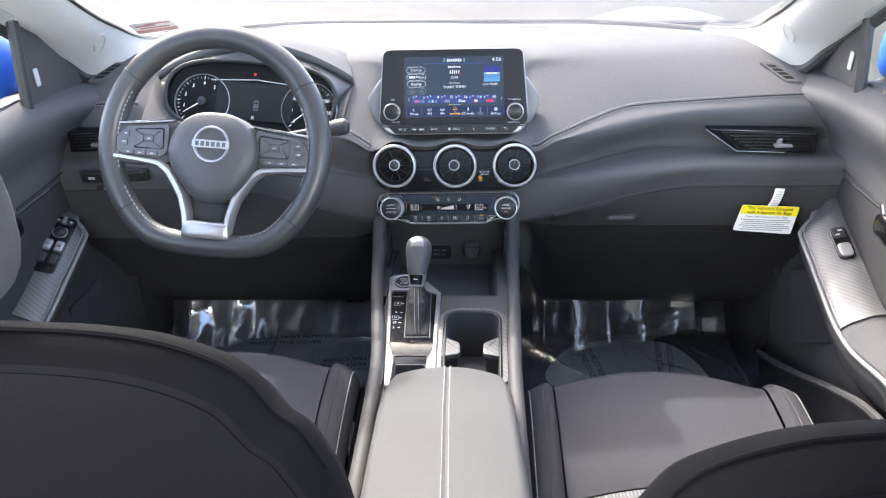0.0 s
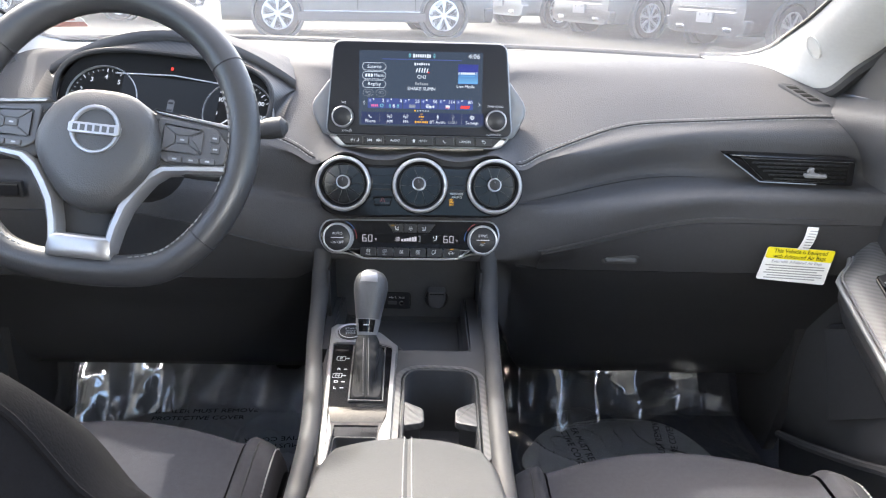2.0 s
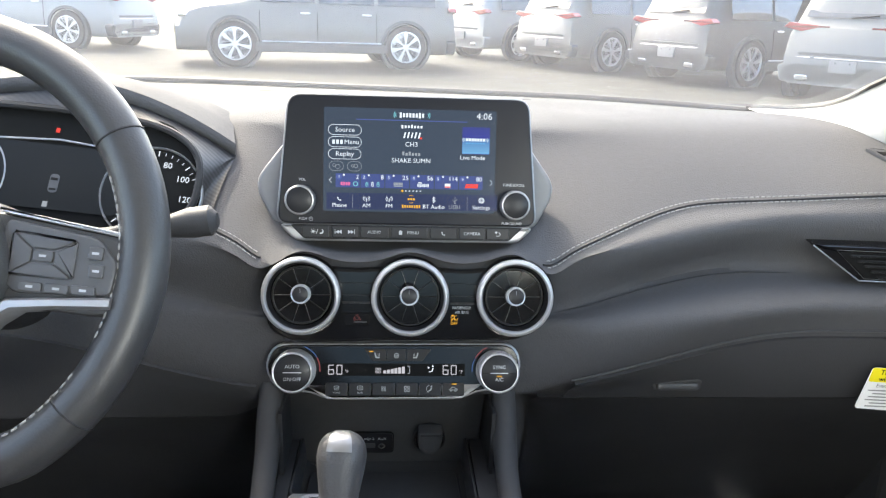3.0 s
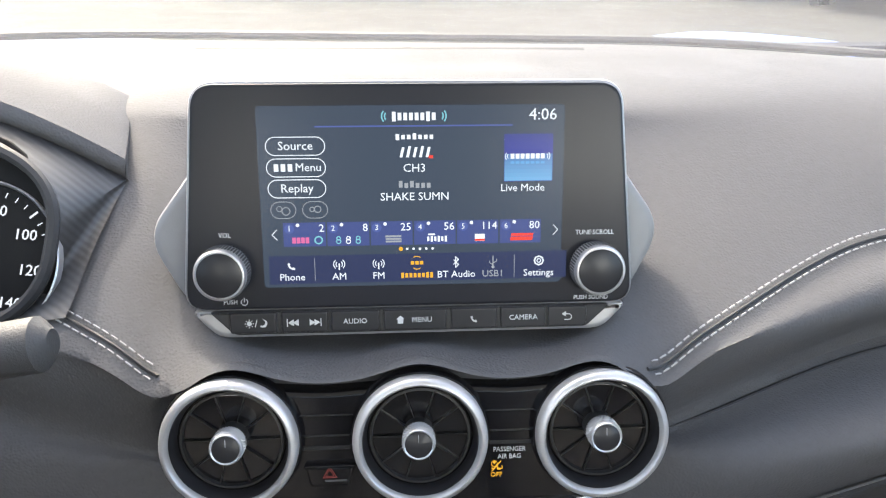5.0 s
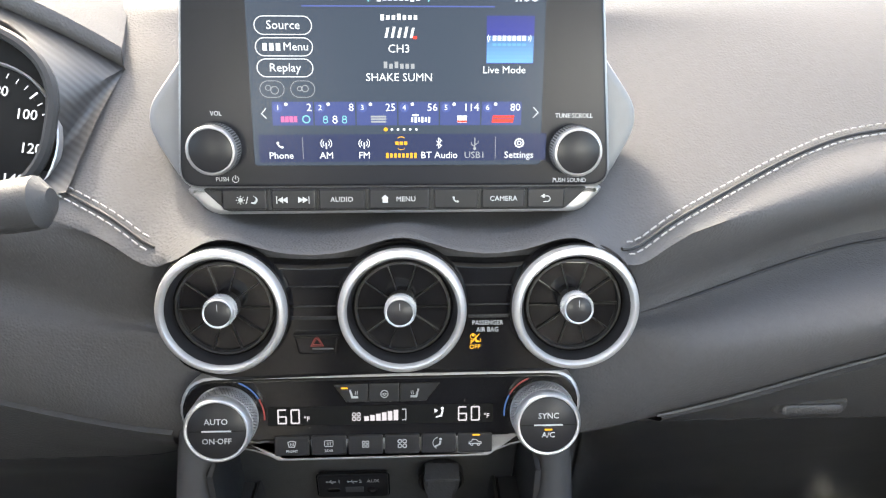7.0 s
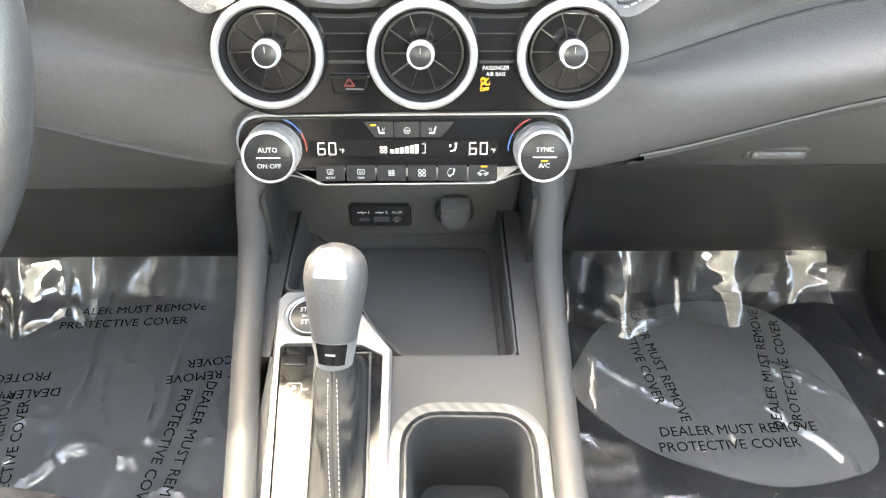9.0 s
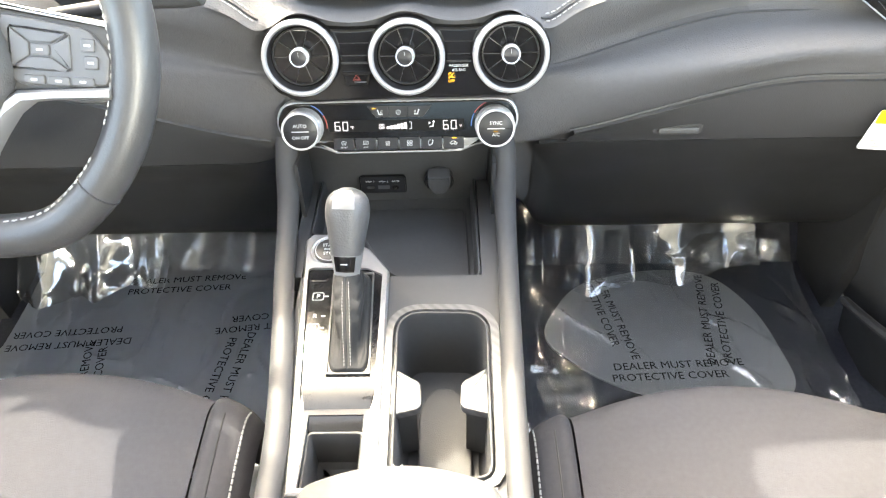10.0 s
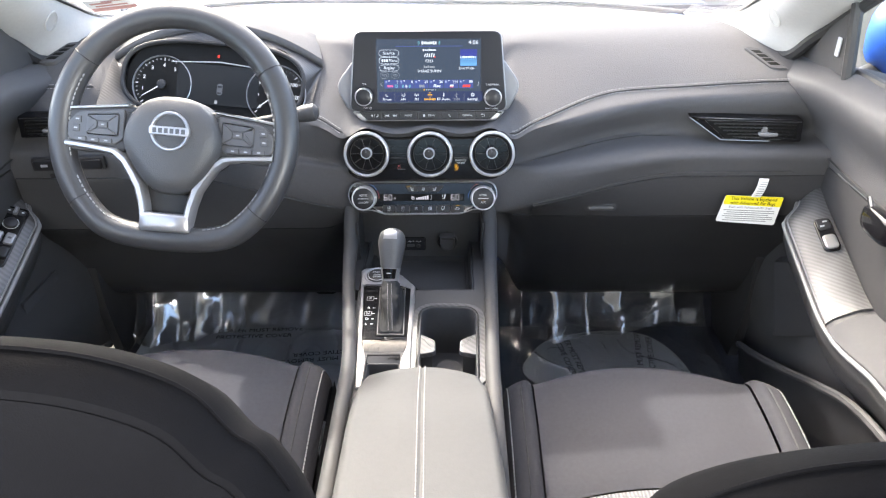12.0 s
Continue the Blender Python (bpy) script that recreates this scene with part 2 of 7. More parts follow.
def clear(name, tint, gloss=1.0, rough=0.02, dust=0.0, bump=0.0, bscale=20.0):
    """Thin clear sheet: lets light through, mirrors by Fresnel, with a share of dust."""
    ma = bpy.data.materials.new(name)
    ma.use_nodes = True
    nt = ma.node_tree
    nd, lk = nt.nodes, nt.links
    nd.remove(nd["Principled BSDF"])
    tr = nd.new("ShaderNodeBsdfTransparent")
    tr.inputs["Color"].default_value = (*tint, 1)
    gl = nd.new("ShaderNodeBsdfGlossy")
    gl.inputs["Roughness"].default_value = rough
    fr = nd.new("ShaderNodeLayerWeight")
    fr.inputs["Blend"].default_value = 0.5
    pw = nd.new("ShaderNodeMath")
    pw.operation = "POWER"
    pw.inputs[1].default_value = 5.0
    lk.new(fr.outputs["Facing"], pw.inputs[0])
    mu = nd.new("ShaderNodeMath")
    mu.operation, mu.use_clamp = "MULTIPLY_ADD", True
    mu.inputs[1].default_value, mu.inputs[2].default_value = 0.95 * gloss, 0.05 * gloss
    lk.new(pw.outputs[0], mu.inputs[0])
    m1 = nd.new("ShaderNodeMixShader")
    lk.new(mu.outputs[0], m1.inputs["Fac"])
    lk.new(tr.outputs[0], m1.inputs[1])
    lk.new(gl.outputs[0], m1.inputs[2])
    last = m1
    if bump:
        bp = nd.new("ShaderNodeBump")
        bp.inputs["Strength"].default_value, bp.inputs["Distance"].default_value = bump, 0.01
        nz = nd.new("ShaderNodeTexNoise")
        nz.inputs["Scale"].default_value, nz.inputs["Detail"].default_value = bscale, 3
        lk.new(nz.outputs["Fac"], bp.inputs["Height"])
        lk.new(bp.outputs["Normal"], gl.inputs["Normal"])
        lk.new(bp.outputs["Normal"], fr.inputs["Normal"])
    if dust:
        df = nd.new("ShaderNodeBsdfDiffuse")
        df.inputs["Color"].default_value = (0.74, 0.76, 0.82, 1)
        tl = nd.new("ShaderNodeBsdfTranslucent")
        tl.inputs["Color"].default_value = (0.74, 0.76, 0.82, 1)
        both = nd.new("ShaderNodeAddShader")
        lk.new(df.outputs[0], both.inputs[0])
        lk.new(tl.outputs[0], both.inputs[1])
        nz = nd.new("ShaderNodeTexNoise")
        nz.inputs["Scale"].default_value, nz.inputs["Detail"].default_value = 6, 8
        mr = nd.new("ShaderNodeMapRange")
        mr.inputs["To Min"].default_value, mr.inputs["To Max"].default_value = dust * 0.7, dust * 1.3
        lk.new(nz.outputs["Fac"], mr.inputs["Value"])
        m2 = nd.new("ShaderNodeMixShader")
        lk.new(mr.outputs["Result"], m2.inputs["Fac"])
        lk.new(m1.outputs[0], m2.inputs[1])
        lk.new(both.outputs[0], m2.inputs[2])
        last = m2
    lk.new(last.outputs[0], nd["Material Output"].inputs["Surface"])
    return ma


M_PAD = material("soft_pad", (0.068, 0.068, 0.0715), 0.72, spec=0.08, var=0.06, grain=0.46, gscale=620, kind="leather")
M_ARM = material("armrest_leather", (0.067, 0.068, 0.070), 0.65, spec=0.12, var=0.05, grain=0.14, gscale=480, kind="leather")
M_DARK = material("dark_plastic", (0.036, 0.036, 0.038), 0.55, spec=0.3, var=0.1, grain=0.25, gscale=900)
M_GLOVE = material("glove_box_plastic", (0.043, 0.043, 0.0455), 0.55, spec=0.3, var=0.08, grain=0.3, gscale=700, kind="leather")
M_BLACK = material("black_plastic", (0.024, 0.024, 0.0255), 0.5, spec=0.22, var=0.12, grain=0.15, gscale=1000)
M_BEZEL = material("hazy_gloss_black", (0.012, 0.0125, 0.016), 0.3, var=0.0, spec=0.14, rvar=0.0, vscale=30)
M_PIANO = material("gloss_black", (0.006, 0.006, 0.007), 0.12, var=0.05, spec=0.3, vscale=30)
M_GLOSSP = material("gloss_black_plate", (0.010, 0.010, 0.011), 0.13, var=0.3, rvar=0.5, vscale=60, spec=0.3)
M_TRAY = material("grey_rubber", (0.050, 0.050, 0.051), 0.5, var=0.12, grain=0.3, gscale=800)
M_SWPAD = material("switch_pad_grey", (0.058, 0.058, 0.062), 0.42, var=0.08)
M_KEY = material("key_black", (0.015, 0.015, 0.017), 0.35, var=0.08, spec=0.25)
M_SATIN = material("satin_silver", (0.35, 0.35, 0.36), 0.36, metal=0.7, var=0.04, rvar=0.2)
M_KNOBRING = material("bright_silver", (0.50, 0.51, 0.53), 0.36, metal=0.7, var=0.03)
M_CHROME = material("chrome", (0.82, 0.83, 0.85), 0.12, metal=1.0, var=0.03)
M_SURR = material("grey_surround", (0.050, 0.050, 0.0525), 0.6, spec=0.25, metal=0.1, var=0.04)
M_WING = material("pale_grey_surround", (0.165, 0.165, 0.170), 0.5, metal=0.15, var=0.04, grain=0.1, gscale=900)
M_WEAVE = material("weave_trim", (0.085, 0.085, 0.088), 0.42, metal=0.3, var=0.04, grain=0.12, gscale=55, kind="DIAGONAL")
# cluster side weave, darkened in its colour for the shade under the hood
M_WEAVE_D = material("shaded_weave_trim", (0.030, 0.030, 0.032), 0.45, metal=0.2, var=0.05, grain=0.12, gscale=80, kind="DIAGONAL")
M_BLADE = material("vent_blade", (0.010, 0.010, 0.011), 0.30, spec=0.3, var=0.08)
M_VENTRING = material("brushed_ring", (0.36, 0.36, 0.365), 0.38, metal=0.5, var=0.05, rvar=0.25, vscale=60)
M_RIM = material("wheel_leather", (0.031, 0.031, 0.033), 0.40, var=0.08, grain=0.12, gscale=620, kind="leather")
M_BOOT = material("boot_leather", (0.028, 0.028, 0.029), 0.85, spec=0.08, var=0.08, grain=0.2, gscale=700, kind="leather")
M_FADED = material("faded_red_print", (0.5, 0.26, 0.24), 0.7, var=0.2)
M_HUB = material("airbag_cover", (0.044, 0.044, 0.046), 0.5, var=0.05, grain=0.25, gscale=700, kind="leather")
M_THREAD = material("pale_thread", (0.23, 0.23, 0.23), 0.8, var=0.1)
M_FABRIC = material("seat_cloth", (0.046, 0.0458, 0.0525), 0.9, var=0.1, grain=0.5, gscale=900, spec=0.2)
M_CLOTH2 = material("seat_side_cloth", (0.040, 0.0397, 0.0455), 0.9, var=0.1, grain=0.5, gscale=1100, spec=0.2)
M_RIB = material("ribbed_insert", (0.14, 0.14, 0.146), 0.9, var=0.08, grain=0.8, gscale=60, kind="X", spec=0.2)
# the cover's black is taken darker still, to offset the added rear lamps
M_BACKC = material("shaded_seat_back_cover", (0.0046, 0.0045, 0.0055), 0.85, var=0.15, grain=0.3, gscale=700, spec=0.05)
M_CARPET = material("carpet", (0.021, 0.022, 0.029), 0.95, var=0.3, grain=0.9, gscale=700, spec=0.1)
M_PAPER = material("floor_mat_paper", (0.25, 0.25, 0.25), 0.8, var=0.12, vscale=9, grain=0.2, gscale=60)
M_LINER = material("light_cloth", (0.38, 0.38, 0.375), 0.85, var=0.05, grain=0.3, gscale=1200, spec=0.2)
M_MESH = material("perforated_grille", (0.40, 0.40, 0.39), 0.7, var=0.05, grain=0.6, gscale=1400)
M_INLAY = material("satin_grey_inlay", (0.22, 0.22, 0.228), 0.34, metal=0.6, var=0.04)
M_SEAL = material("rubber_seal", (0.012, 0.012, 0.013), 0.6, var=0.1)
M_BLUE = material("blue_paint", (0.014, 0.095, 0.42), 0.4, var=0.03, spec=0.25)
M_WHITE = material("white_card", (0.8, 0.8, 0.79), 0.6, var=0.03)
M_YELLOW = material("yellow_print", (0.85, 0.72, 0.02), 0.6, var=0.03)
M_INK = material("black_ink", (0.009, 0.009, 0.009), 0.7, var=0.05, spec=0.06)
M_GREYINK = material("grey_ink", (0.30, 0.30, 0.30), 0.6, var=0.05)
M_DIMRED = material("dim_red_print", (0.26, 0.03, 0.025), 0.6, var=0.1)
M_LEGEND = material("white_legend", (0.42, 0.43, 0.44), 0.5, var=0.03)
M_GREYLEG = material("grey_legend", (0.35, 0.36, 0.38), 0.5, var=0.03)
M_GROUND = material("pavement_grey", (0.0205, 0.0216, 0.0190), 0.9, var=0.3, vscale=2.2, grain=0.6, gscale=40, spec=0.2)
M_TYRE = material("tyre_rubber", (0.02, 0.02, 0.021), 0.8, var=0.2)
M_ALLOY = material("alloy", (0.6, 0.6, 0.62), 0.3, metal=0.8, var=0.04)
M_GUARD = material("grey_cladding", (0.05, 0.052, 0.055), 0.6, var=0.1)
M_LAMP = material("red_lamp", (0.22, 0.03, 0.03), 0.15, var=0.05, coat=0.6)
M_CARGLASS = material("dark_car_glass", (0.03, 0.035, 0.04), 0.06, var=0.05, coat=0.5)
# the windscreen's dust share is raised to add a pale veil of glare
M_GLASS = clear("windscreen_glass", (0.72, 0.74, 0.73), 1.0, dust=0.028)
M_TINTED = clear("dimming_rear_glass", (0.22, 0.24, 0.23), 1.0)
M_PANE = clear("side_glass", (0.80, 0.85, 0.84), 1.0)
M_FILM = clear("clear_film", (0.88, 0.89, 0.90), 3.0, rough=0.03, bump=0.3, bscale=22, dust=0.03)
M_FILM_D = clear("hazy_film", (0.84, 0.85, 0.87), 3.0, rough=0.04, bump=0.3, bscale=22, dust=0.20)
M_FLAP = clear("loose_film", (0.90, 0.91, 0.92), 4.8, rough=0.04, dust=0.03)

G_WHITE = glow("lit_white", (0.66, 0.76, 0.96), 0.9)
G_DIM = glow("lit_dim", (0.39, 0.45, 0.58), 0.6)
G_BLUE = glow("lit_blue", (0.10, 0.16, 0.55), 0.55)
G_TILE = glow("lit_tile", (0.045, 0.07, 0.24), 0.9)
G_BAR = glow("lit_bar", (0.02, 0.030, 0.090), 1.0)
G_BACK = glow("lit_ground", (0.028, 0.043, 0.076), 1.15)
G_TRIP = glow("trip_ground", (0.014, 0.018, 0.026), 0.8)
G_SKY = glow("lit_sky", (0.10, 0.35, 0.75), 0.8)
G_NAVY = glow("lit_navy", (0.04, 0.06, 0.36), 0.8)
G_SEG = glow("lit_segment", (0.60, 0.62, 0.78), 0.62)
G_AMBER = glow("lit_amber", (0.95, 0.50, 0.06), 0.65)
G_PINK = glow("lit_pink", (0.7, 0.16, 0.45), 0.7)
G_RED = glow("lit_red", (0.8, 0.06, 0.05), 0.8)
G_CYAN = glow("lit_cyan", (0.2, 0.6, 0.8), 0.7)

# ---- dashboard shape ----
def cowl(x):
    k = max(0.0, abs(x + 0.02) - 0.25)
    return 1.75 - 1.25 * k * k, 0.940 - 0.012 * x + 0.03 * k * k


#        cowl        B              C              C2             seam           D               crease          roll            lower line      face            bottom          under           deep
SIDE = [(0, 0), (1.60, 0.943), (1.48, 0.941), (1.40, 0.915), (1.330, 0.879), (1.302, 0.856), (1.322, 0.797), (1.256, 0.783), (1.256, 0.747), (1.280, 0.655), (1.345, 0.550), (1.445, 0.378), (1.60, 0.372)]
MID = [(0, 0), (1.60, 0.944), (1.44, 0.938), (1.322, 0.838), (1.226, 0.831), (1.236, 0.824), (1.236, 0.762), (1.236, 0.757), (1.228, 0.690), (1.242, 0.674), (1.284, 0.656), (1.292, 0.560), (1.33, 0.545)]
DRIVE = [(0, 0), (1.60, 0.943), (1.48, 0.941), (1.40, 0.915), (1.330, 0.882), (1.300, 0.850), (1.285, 0.800), (1.262, 0.780), (1.258, 0.742), (1.275, 0.635), (1.335, 0.550), (1.430, 0.388), (1.60, 0.382)]
NP = 5


def dash_row(x):
    """The dash's outline at x, from the windscreen down to the footwell."""
    far = SIDE if x > 0 else DRIVE
    k = max(0.0, (abs(x) - 0.125) / 0.195)
    w1 = mix(max(0.0, 1 - math.log(1 + math.exp(7 * (1 - k))) / 7), ss(0, 1.1, k), 0.15)
    w2 = ss(0.10, 0.46, abs(x))
    w3 = ss(0.12, 0.20, abs(x))
    pts = []
    for i, (a, b) in enumerate(zip(MID, far)):
        if i == 0:
            y, z = cowl(x)
        else:
            w = ss(0.092, 0.160, abs(x)) if i == 3 else w1 if i < 5 else ss(0.06, 0.40, abs(x)) if i == 6 else w2 if i < 9 else w3
            y, z = mix(a[0], b[0], w), mix(a[1], b[1], w)
            if i == 4 and x > 0:
                z += 0.012 * ss(0.34, 0.64, x) - 0.006 * ss(0.10, 0.17, x)
            if i == 3 and x < 0:
                z += 0.006 * math.exp(-((x + 0.19) / 0.03) ** 2)
            if i == 7 and x > 0:
                y -= 0.014 * ss(0.135, 0.21, x) * ss(0.55, 0.32, x)
            if i in (4, 5):
                # the edge arches over each round vent and falls away beside the outer two
                z -= 0.008 * math.exp(-((abs(x) - 0.146) / 0.020) ** 2)
                z += 0.001 + 0.0105 * max(math.exp(-((x - c) / 0.027) ** 2) for c in (-0.1038, 0.0036, 0.1086)) * ss(0.175, 0.145, abs(x))
        pts.append((x, y, z))
    return pts


def dash_point(x, s):
    """A point on the dash at the outline's station s (0 the cowl, 4 the seam, 8 the lower line)."""
    line = catmull(dash_row(x), NP)
    k = min(len(line) - 1.001, max(0, s * NP))
    i = int(k)
    return line[i].lerp(line[i + 1], k - i)


def dash_normal(x, s):
    a, b = dash_point(x - 0.004, s), dash_point(x + 0.004, s)
    c, d = dash_point(x, s - 0.06), dash_point(x, s + 0.06)
    n = (b - a).cross(d - c).normalized()
    return n if (n.y < 0 if abs(n.y) > 0.35 else n.z > 0) else -n


def strip(xs, ss0, ss1, lift, n=4):
    """A patch of the dash's skin raised by lift, with its edges turned in."""
    bm = bmesh.new()
    rows = []
    for x in xs:
        row = []
        for j in range(n + 1):
            s = mix(ss0(x), ss1(x), j / n)
            row.append(dash_point(x, s) + dash_normal(x, s) * lift)
        a = dash_point(x, ss0(x))
        b = dash_point(x, ss1(x))
        rows.append([a] + row + [b])
    return loops(rows, closed=False, bm=bm)


dashboard = thing("dashboard", (0, 1.45, 0.6), "charcoal soft-touch dashboard with pale double stitching below the windscreen", "dashboard")
xs = [-0.76 + 1.47 * i / 300 for i in range(301)]
part("body", loops([catmull(dash_row(x), NP) for x in xs], closed=False), M_PAD, dashboard, smooth=60)
# dark lower halves, set proud of the skin; undersides coloured black for shade
part("knee_panel", strip([-0.745 + 0.590 * i / 36 for i in range(37)], lambda x: 8.05, lambda x: 9.10, 0.004, 10), M_GLOVE, dashboard, "dark plastic knee panel")
part("knee_underside", strip([-0.745 + 0.590 * i / 36 for i in range(37)], lambda x: 9.12, lambda x: 11.3, 0.004, 14), M_BLACK, dashboard, "underside of the dash, blackened for its shade")
part("glove_box_door", strip([0.185 + 0.515 * i / 30 for i in range(31)], lambda x: 8.12, lambda x: 9.05, 0.004, 10), M_GLOVE, dashboard, "dark plastic glove box door, closed")
part("glove_box_underside", strip([0.150 + 0.55 * i / 30 for i in range(31)], lambda x: 9.07, lambda x: 11.3, 0.004, 14), M_BLACK, dashboard, "underside of the glove box, blackened for its shade")
seam = bmesh.new()
tube([dash_point(0.18 + 0.46 * i / 40, 8.02) + Vector((0, -0.0032, 0.001)) for i in range(41)], 0.0012, 6, bm=seam)
part("glove_box_seam", seam, M_HUB, dashboard, "pale edge line")
hb = prism(rrect(0.058, 0.016, 0.006), face((0.313, 1.266, 0.673), -8), -0.01, 0.003, 0.002)
hb = prism(rrect(0.049, 0.009, 0.004, cy=-0.001), face((0.313, 1.264, 0.673), 14), -0.004, 0.005, 0.003, bm=hb)
part("glove_box_handle", hb, M_HUB, dashboard, "grey plastic latch")

# thin black tube drawn along the fold in place of its shadow
part("crease", tube([dash_point(0.158 + 0.30 * i / 40, 6.15) + dash_normal(0.158 + 0.30 * i / 40, 6.15) * 0.0002 for i in range(41)], lambda t: 0.0003 + 0.0010 * ss(0, 0.15, t) * ss(1, 0.85, t), 6), M_BLACK, dashboard, "dark line drawn for the shadow in the dash fold")

def stitches(path, nrm, step, length, r, bm):
    """Short raised stitches along a path."""
    d = 0.0
    nxt = step
    for a, b in zip(path, path[1:]):
        e = (b - a).length
        while nxt < d + e:
            p = a.lerp(b, (nxt - d) / e)
            t = (b - a).normalized()
            tube([p - t * length / 2 + nrm * r * 0.2, p + nrm * r * 0.9, p + t * length / 2 + nrm * r * 0.2], r, 5, bm=bm)
            nxt += step
        d += e
    return bm


for side, x0, x1 in (("right", 0.139, 0.655), ("left", -0.146, -0.225), ("left", -0.60, -0.69)):
    n = max(8, int(abs(x1 - x0) / 0.008))
    line = [mix(x0, x1, i / n) for i in range(n + 1)]
    mid = [dash_point(x, 4.0) + dash_normal(x, 4.0) * 0.0008 for x in line]
    part("seam_line", tube(mid, 0.0012, 6), M_BLACK, dashboard)
    for side_of in (-1, 1):
        pth = []
        for x in line:
            here = dash_point(x, 4.0)
            s = 4.0 + side_of * 0.1 * 0.0046 / max(1e-4, (dash_point(x, 4.0 + side_of * 0.1) - here).length)
            pth.append(dash_point(x, s) + dash_normal(x, s) * 0.0014)
        part("stitching", stitches(pth, dash_normal(line[n // 2], 4.0), 0.0068, 0.0046, 0.0006, bmesh.new()), M_THREAD, dashboard, "pale stitching")
# defroster slot under the glass and the small grilles at the corners
sb = bmesh.new()
tube([dash_point(-0.22 + 0.42 * i / 20, 0.35) + Vector((0, 0, 0.0005)) for i in range(21)], 0.010, 8, flatten=0.2, up=(0, 0, 1), bm=sb)
part("defroster_slot", sb, M_DARK, dashboard)

def corner_grille(cx, cy, cz, mirror, parent):
    m = Matrix.Translation((cx, cy, cz)) @ Matrix.Rotation(radians(-22 * mirror), 4, "Z") @ Matrix.Rotation(radians(25), 4, "X") @ Matrix.Rotation(radians(6 * mirror), 4, "Y")
    quad = [(-0.040, 0.021), (-0.014, 0.025), (0.043, -0.017), (0.014, -0.025)]
    quad = [Vector((x * mirror, y)) for x, y in quad]
    g = part("side_defroster", prism(rpoly(quad, 0.006), m, -0.012, 0.0022, 0.001), M_PAD, parent, "charcoal corner grille with dark slots")
    rim = rpoly(inset(ccw(quad), 0.0015), 0.006)
    part("edge", tube([m @ Vector((x, y, 0.0024)) for x, y in rim], 0.0006, 5, closed=True), M_PAD, g)
    for k in range(4):
        rows = []
        for t in (0.14 + 0.19 * k, 0.27 + 0.19 * k):
            a, b = quad[0].lerp(quad[3], t), quad[1].lerp(quad[2], t)
            rows.append((a.lerp(b, 0.24), a.lerp(b, 0.78)))
        part("slot", prism(ccw([tuple(q) for q in (rows[0][0], rows[0][1], rows[1][1], rows[1][0])]), m, 0.0, 0.0028), M_INK, g)


corner_grille(0.607, 1.386, 0.911, 1, dashboard)
corner_grille(-0.682, 1.406, 0.924, -1, dashboard)


def side_vent(cx, cy, cz, mirror, parent):
    """The flat outer vent with its slanted end."""
    m = face((cx, cy, cz), 0, -4 * mirror)
    shape = [(-0.104, 0.022), (0.091, 0.019), (0.094, -0.021), (-0.044, -0.0195)]
    shape = [(x * mirror, y) for x, y in shape]
    v = part("side_vent", prism(rpoly(shape, 0.004), m, -0.02, 0.006, 0.002), M_PIANO, parent, "gloss black side air vent with a silver tab")
    part("throat", prism(rpoly([(x * mirror, y) for x, y in [(-0.072, 0.014), (0.082, 0.013), (0.084, -0.015), (-0.036, -0.0155)]], 0.003), m, 0.0, 0.0066), M_INK, v)
    for k, yy in enumerate((0.0105, 0.0045, -0.0015, -0.0075, -0.0135)):
        part("louvre", prism(rrect(0.140 - 0.009 * k, 0.0024, 0.001, cx=mirror * (0.010 + 0.0045 * k), cy=yy), m, 0.002, 0.0095, 0.0008), M_BLADE, v)
    part("inner_edge", tube([m @ Vector((x * mirror, y, 0.0072)) for x, y in ((0.088, 0.0155), (-0.076, 0.0165), (-0.0385, -0.0165), (0.060, -0.0168))], 0.0004, 5), M_GUARD, v)
    edge = [m @ Vector((x * mirror, y, 0.007)) for x, y in [(-0.103, 0.021), (-0.044, -0.019), (0.040, -0.020)]]
    part("trim_line", tube([edge[0].lerp(edge[1], t / 6) for t in range(7)] + [edge[1].lerp(edge[2], t / 8) for t in range(1, 9)], 0.0009, 6), M_SATIN, v)
    tb = prism(rrect(0.032, 0.0062, 0.0025, cx=0.034 * mirror, cy=-0.0055), m, 0.006, 0.017, 0.002)
    prism(rpoly([((0.034 + a) * mirror, b) for a, b in ((-0.013, -0.003), (-0.010, 0.006), (-0.003, 0.0065), (-0.001, 0.001), (0.013, -0.003))], 0.0015), m, 0.006, 0.013, 0.0015, bm=tb)
    part("tab", tb, M_WING, v, "satin grey tab")


side_vent(0.560, 1.288, 0.8145, 1, dashboard)
side_vent(-0.625, 1.278, 0.8315, -1, dashboard)

# ---- centre stack ----
SCR = face((0.0, 1.272, 0.924), 12.6)
display = thing("infotainment_display", (0, 1.265, 0.85), "black tablet-style dashboard touchscreen showing a radio page", "display")
outline = rpoly([(-0.1320, -0.0655), (0.1335, -0.0655), (0.1220, 0.0645), (-0.1205, 0.0645)], 0.013, 6)
part("casing", prism(inset(ccw(outline), -0.0018), SCR, -0.028, -0.0025, 0.002), M_INLAY, display, "satin silver edge")
part("bezel", prism(outline, SCR, -0.02, 0.0, 0.0015), M_BEZEL, display, "gloss black glass front")
hexa = rpoly([(-0.1615, -0.0255), (-0.122, 0.026), (0.124, 0.026), (0.1610, -0.0250), (0.136, -0.074), (-0.136, -0.074)], 0.018, 6)
part("surround", prism(hexa, SCR, -0.050, -0.027, 0.004), M_WING, display, "grey hexagonal backing")
base = rpoly([(-0.131, -0.066), (0.1325, -0.066), (0.1165, -0.0830), (-0.1145, -0.0835)], 0.007)
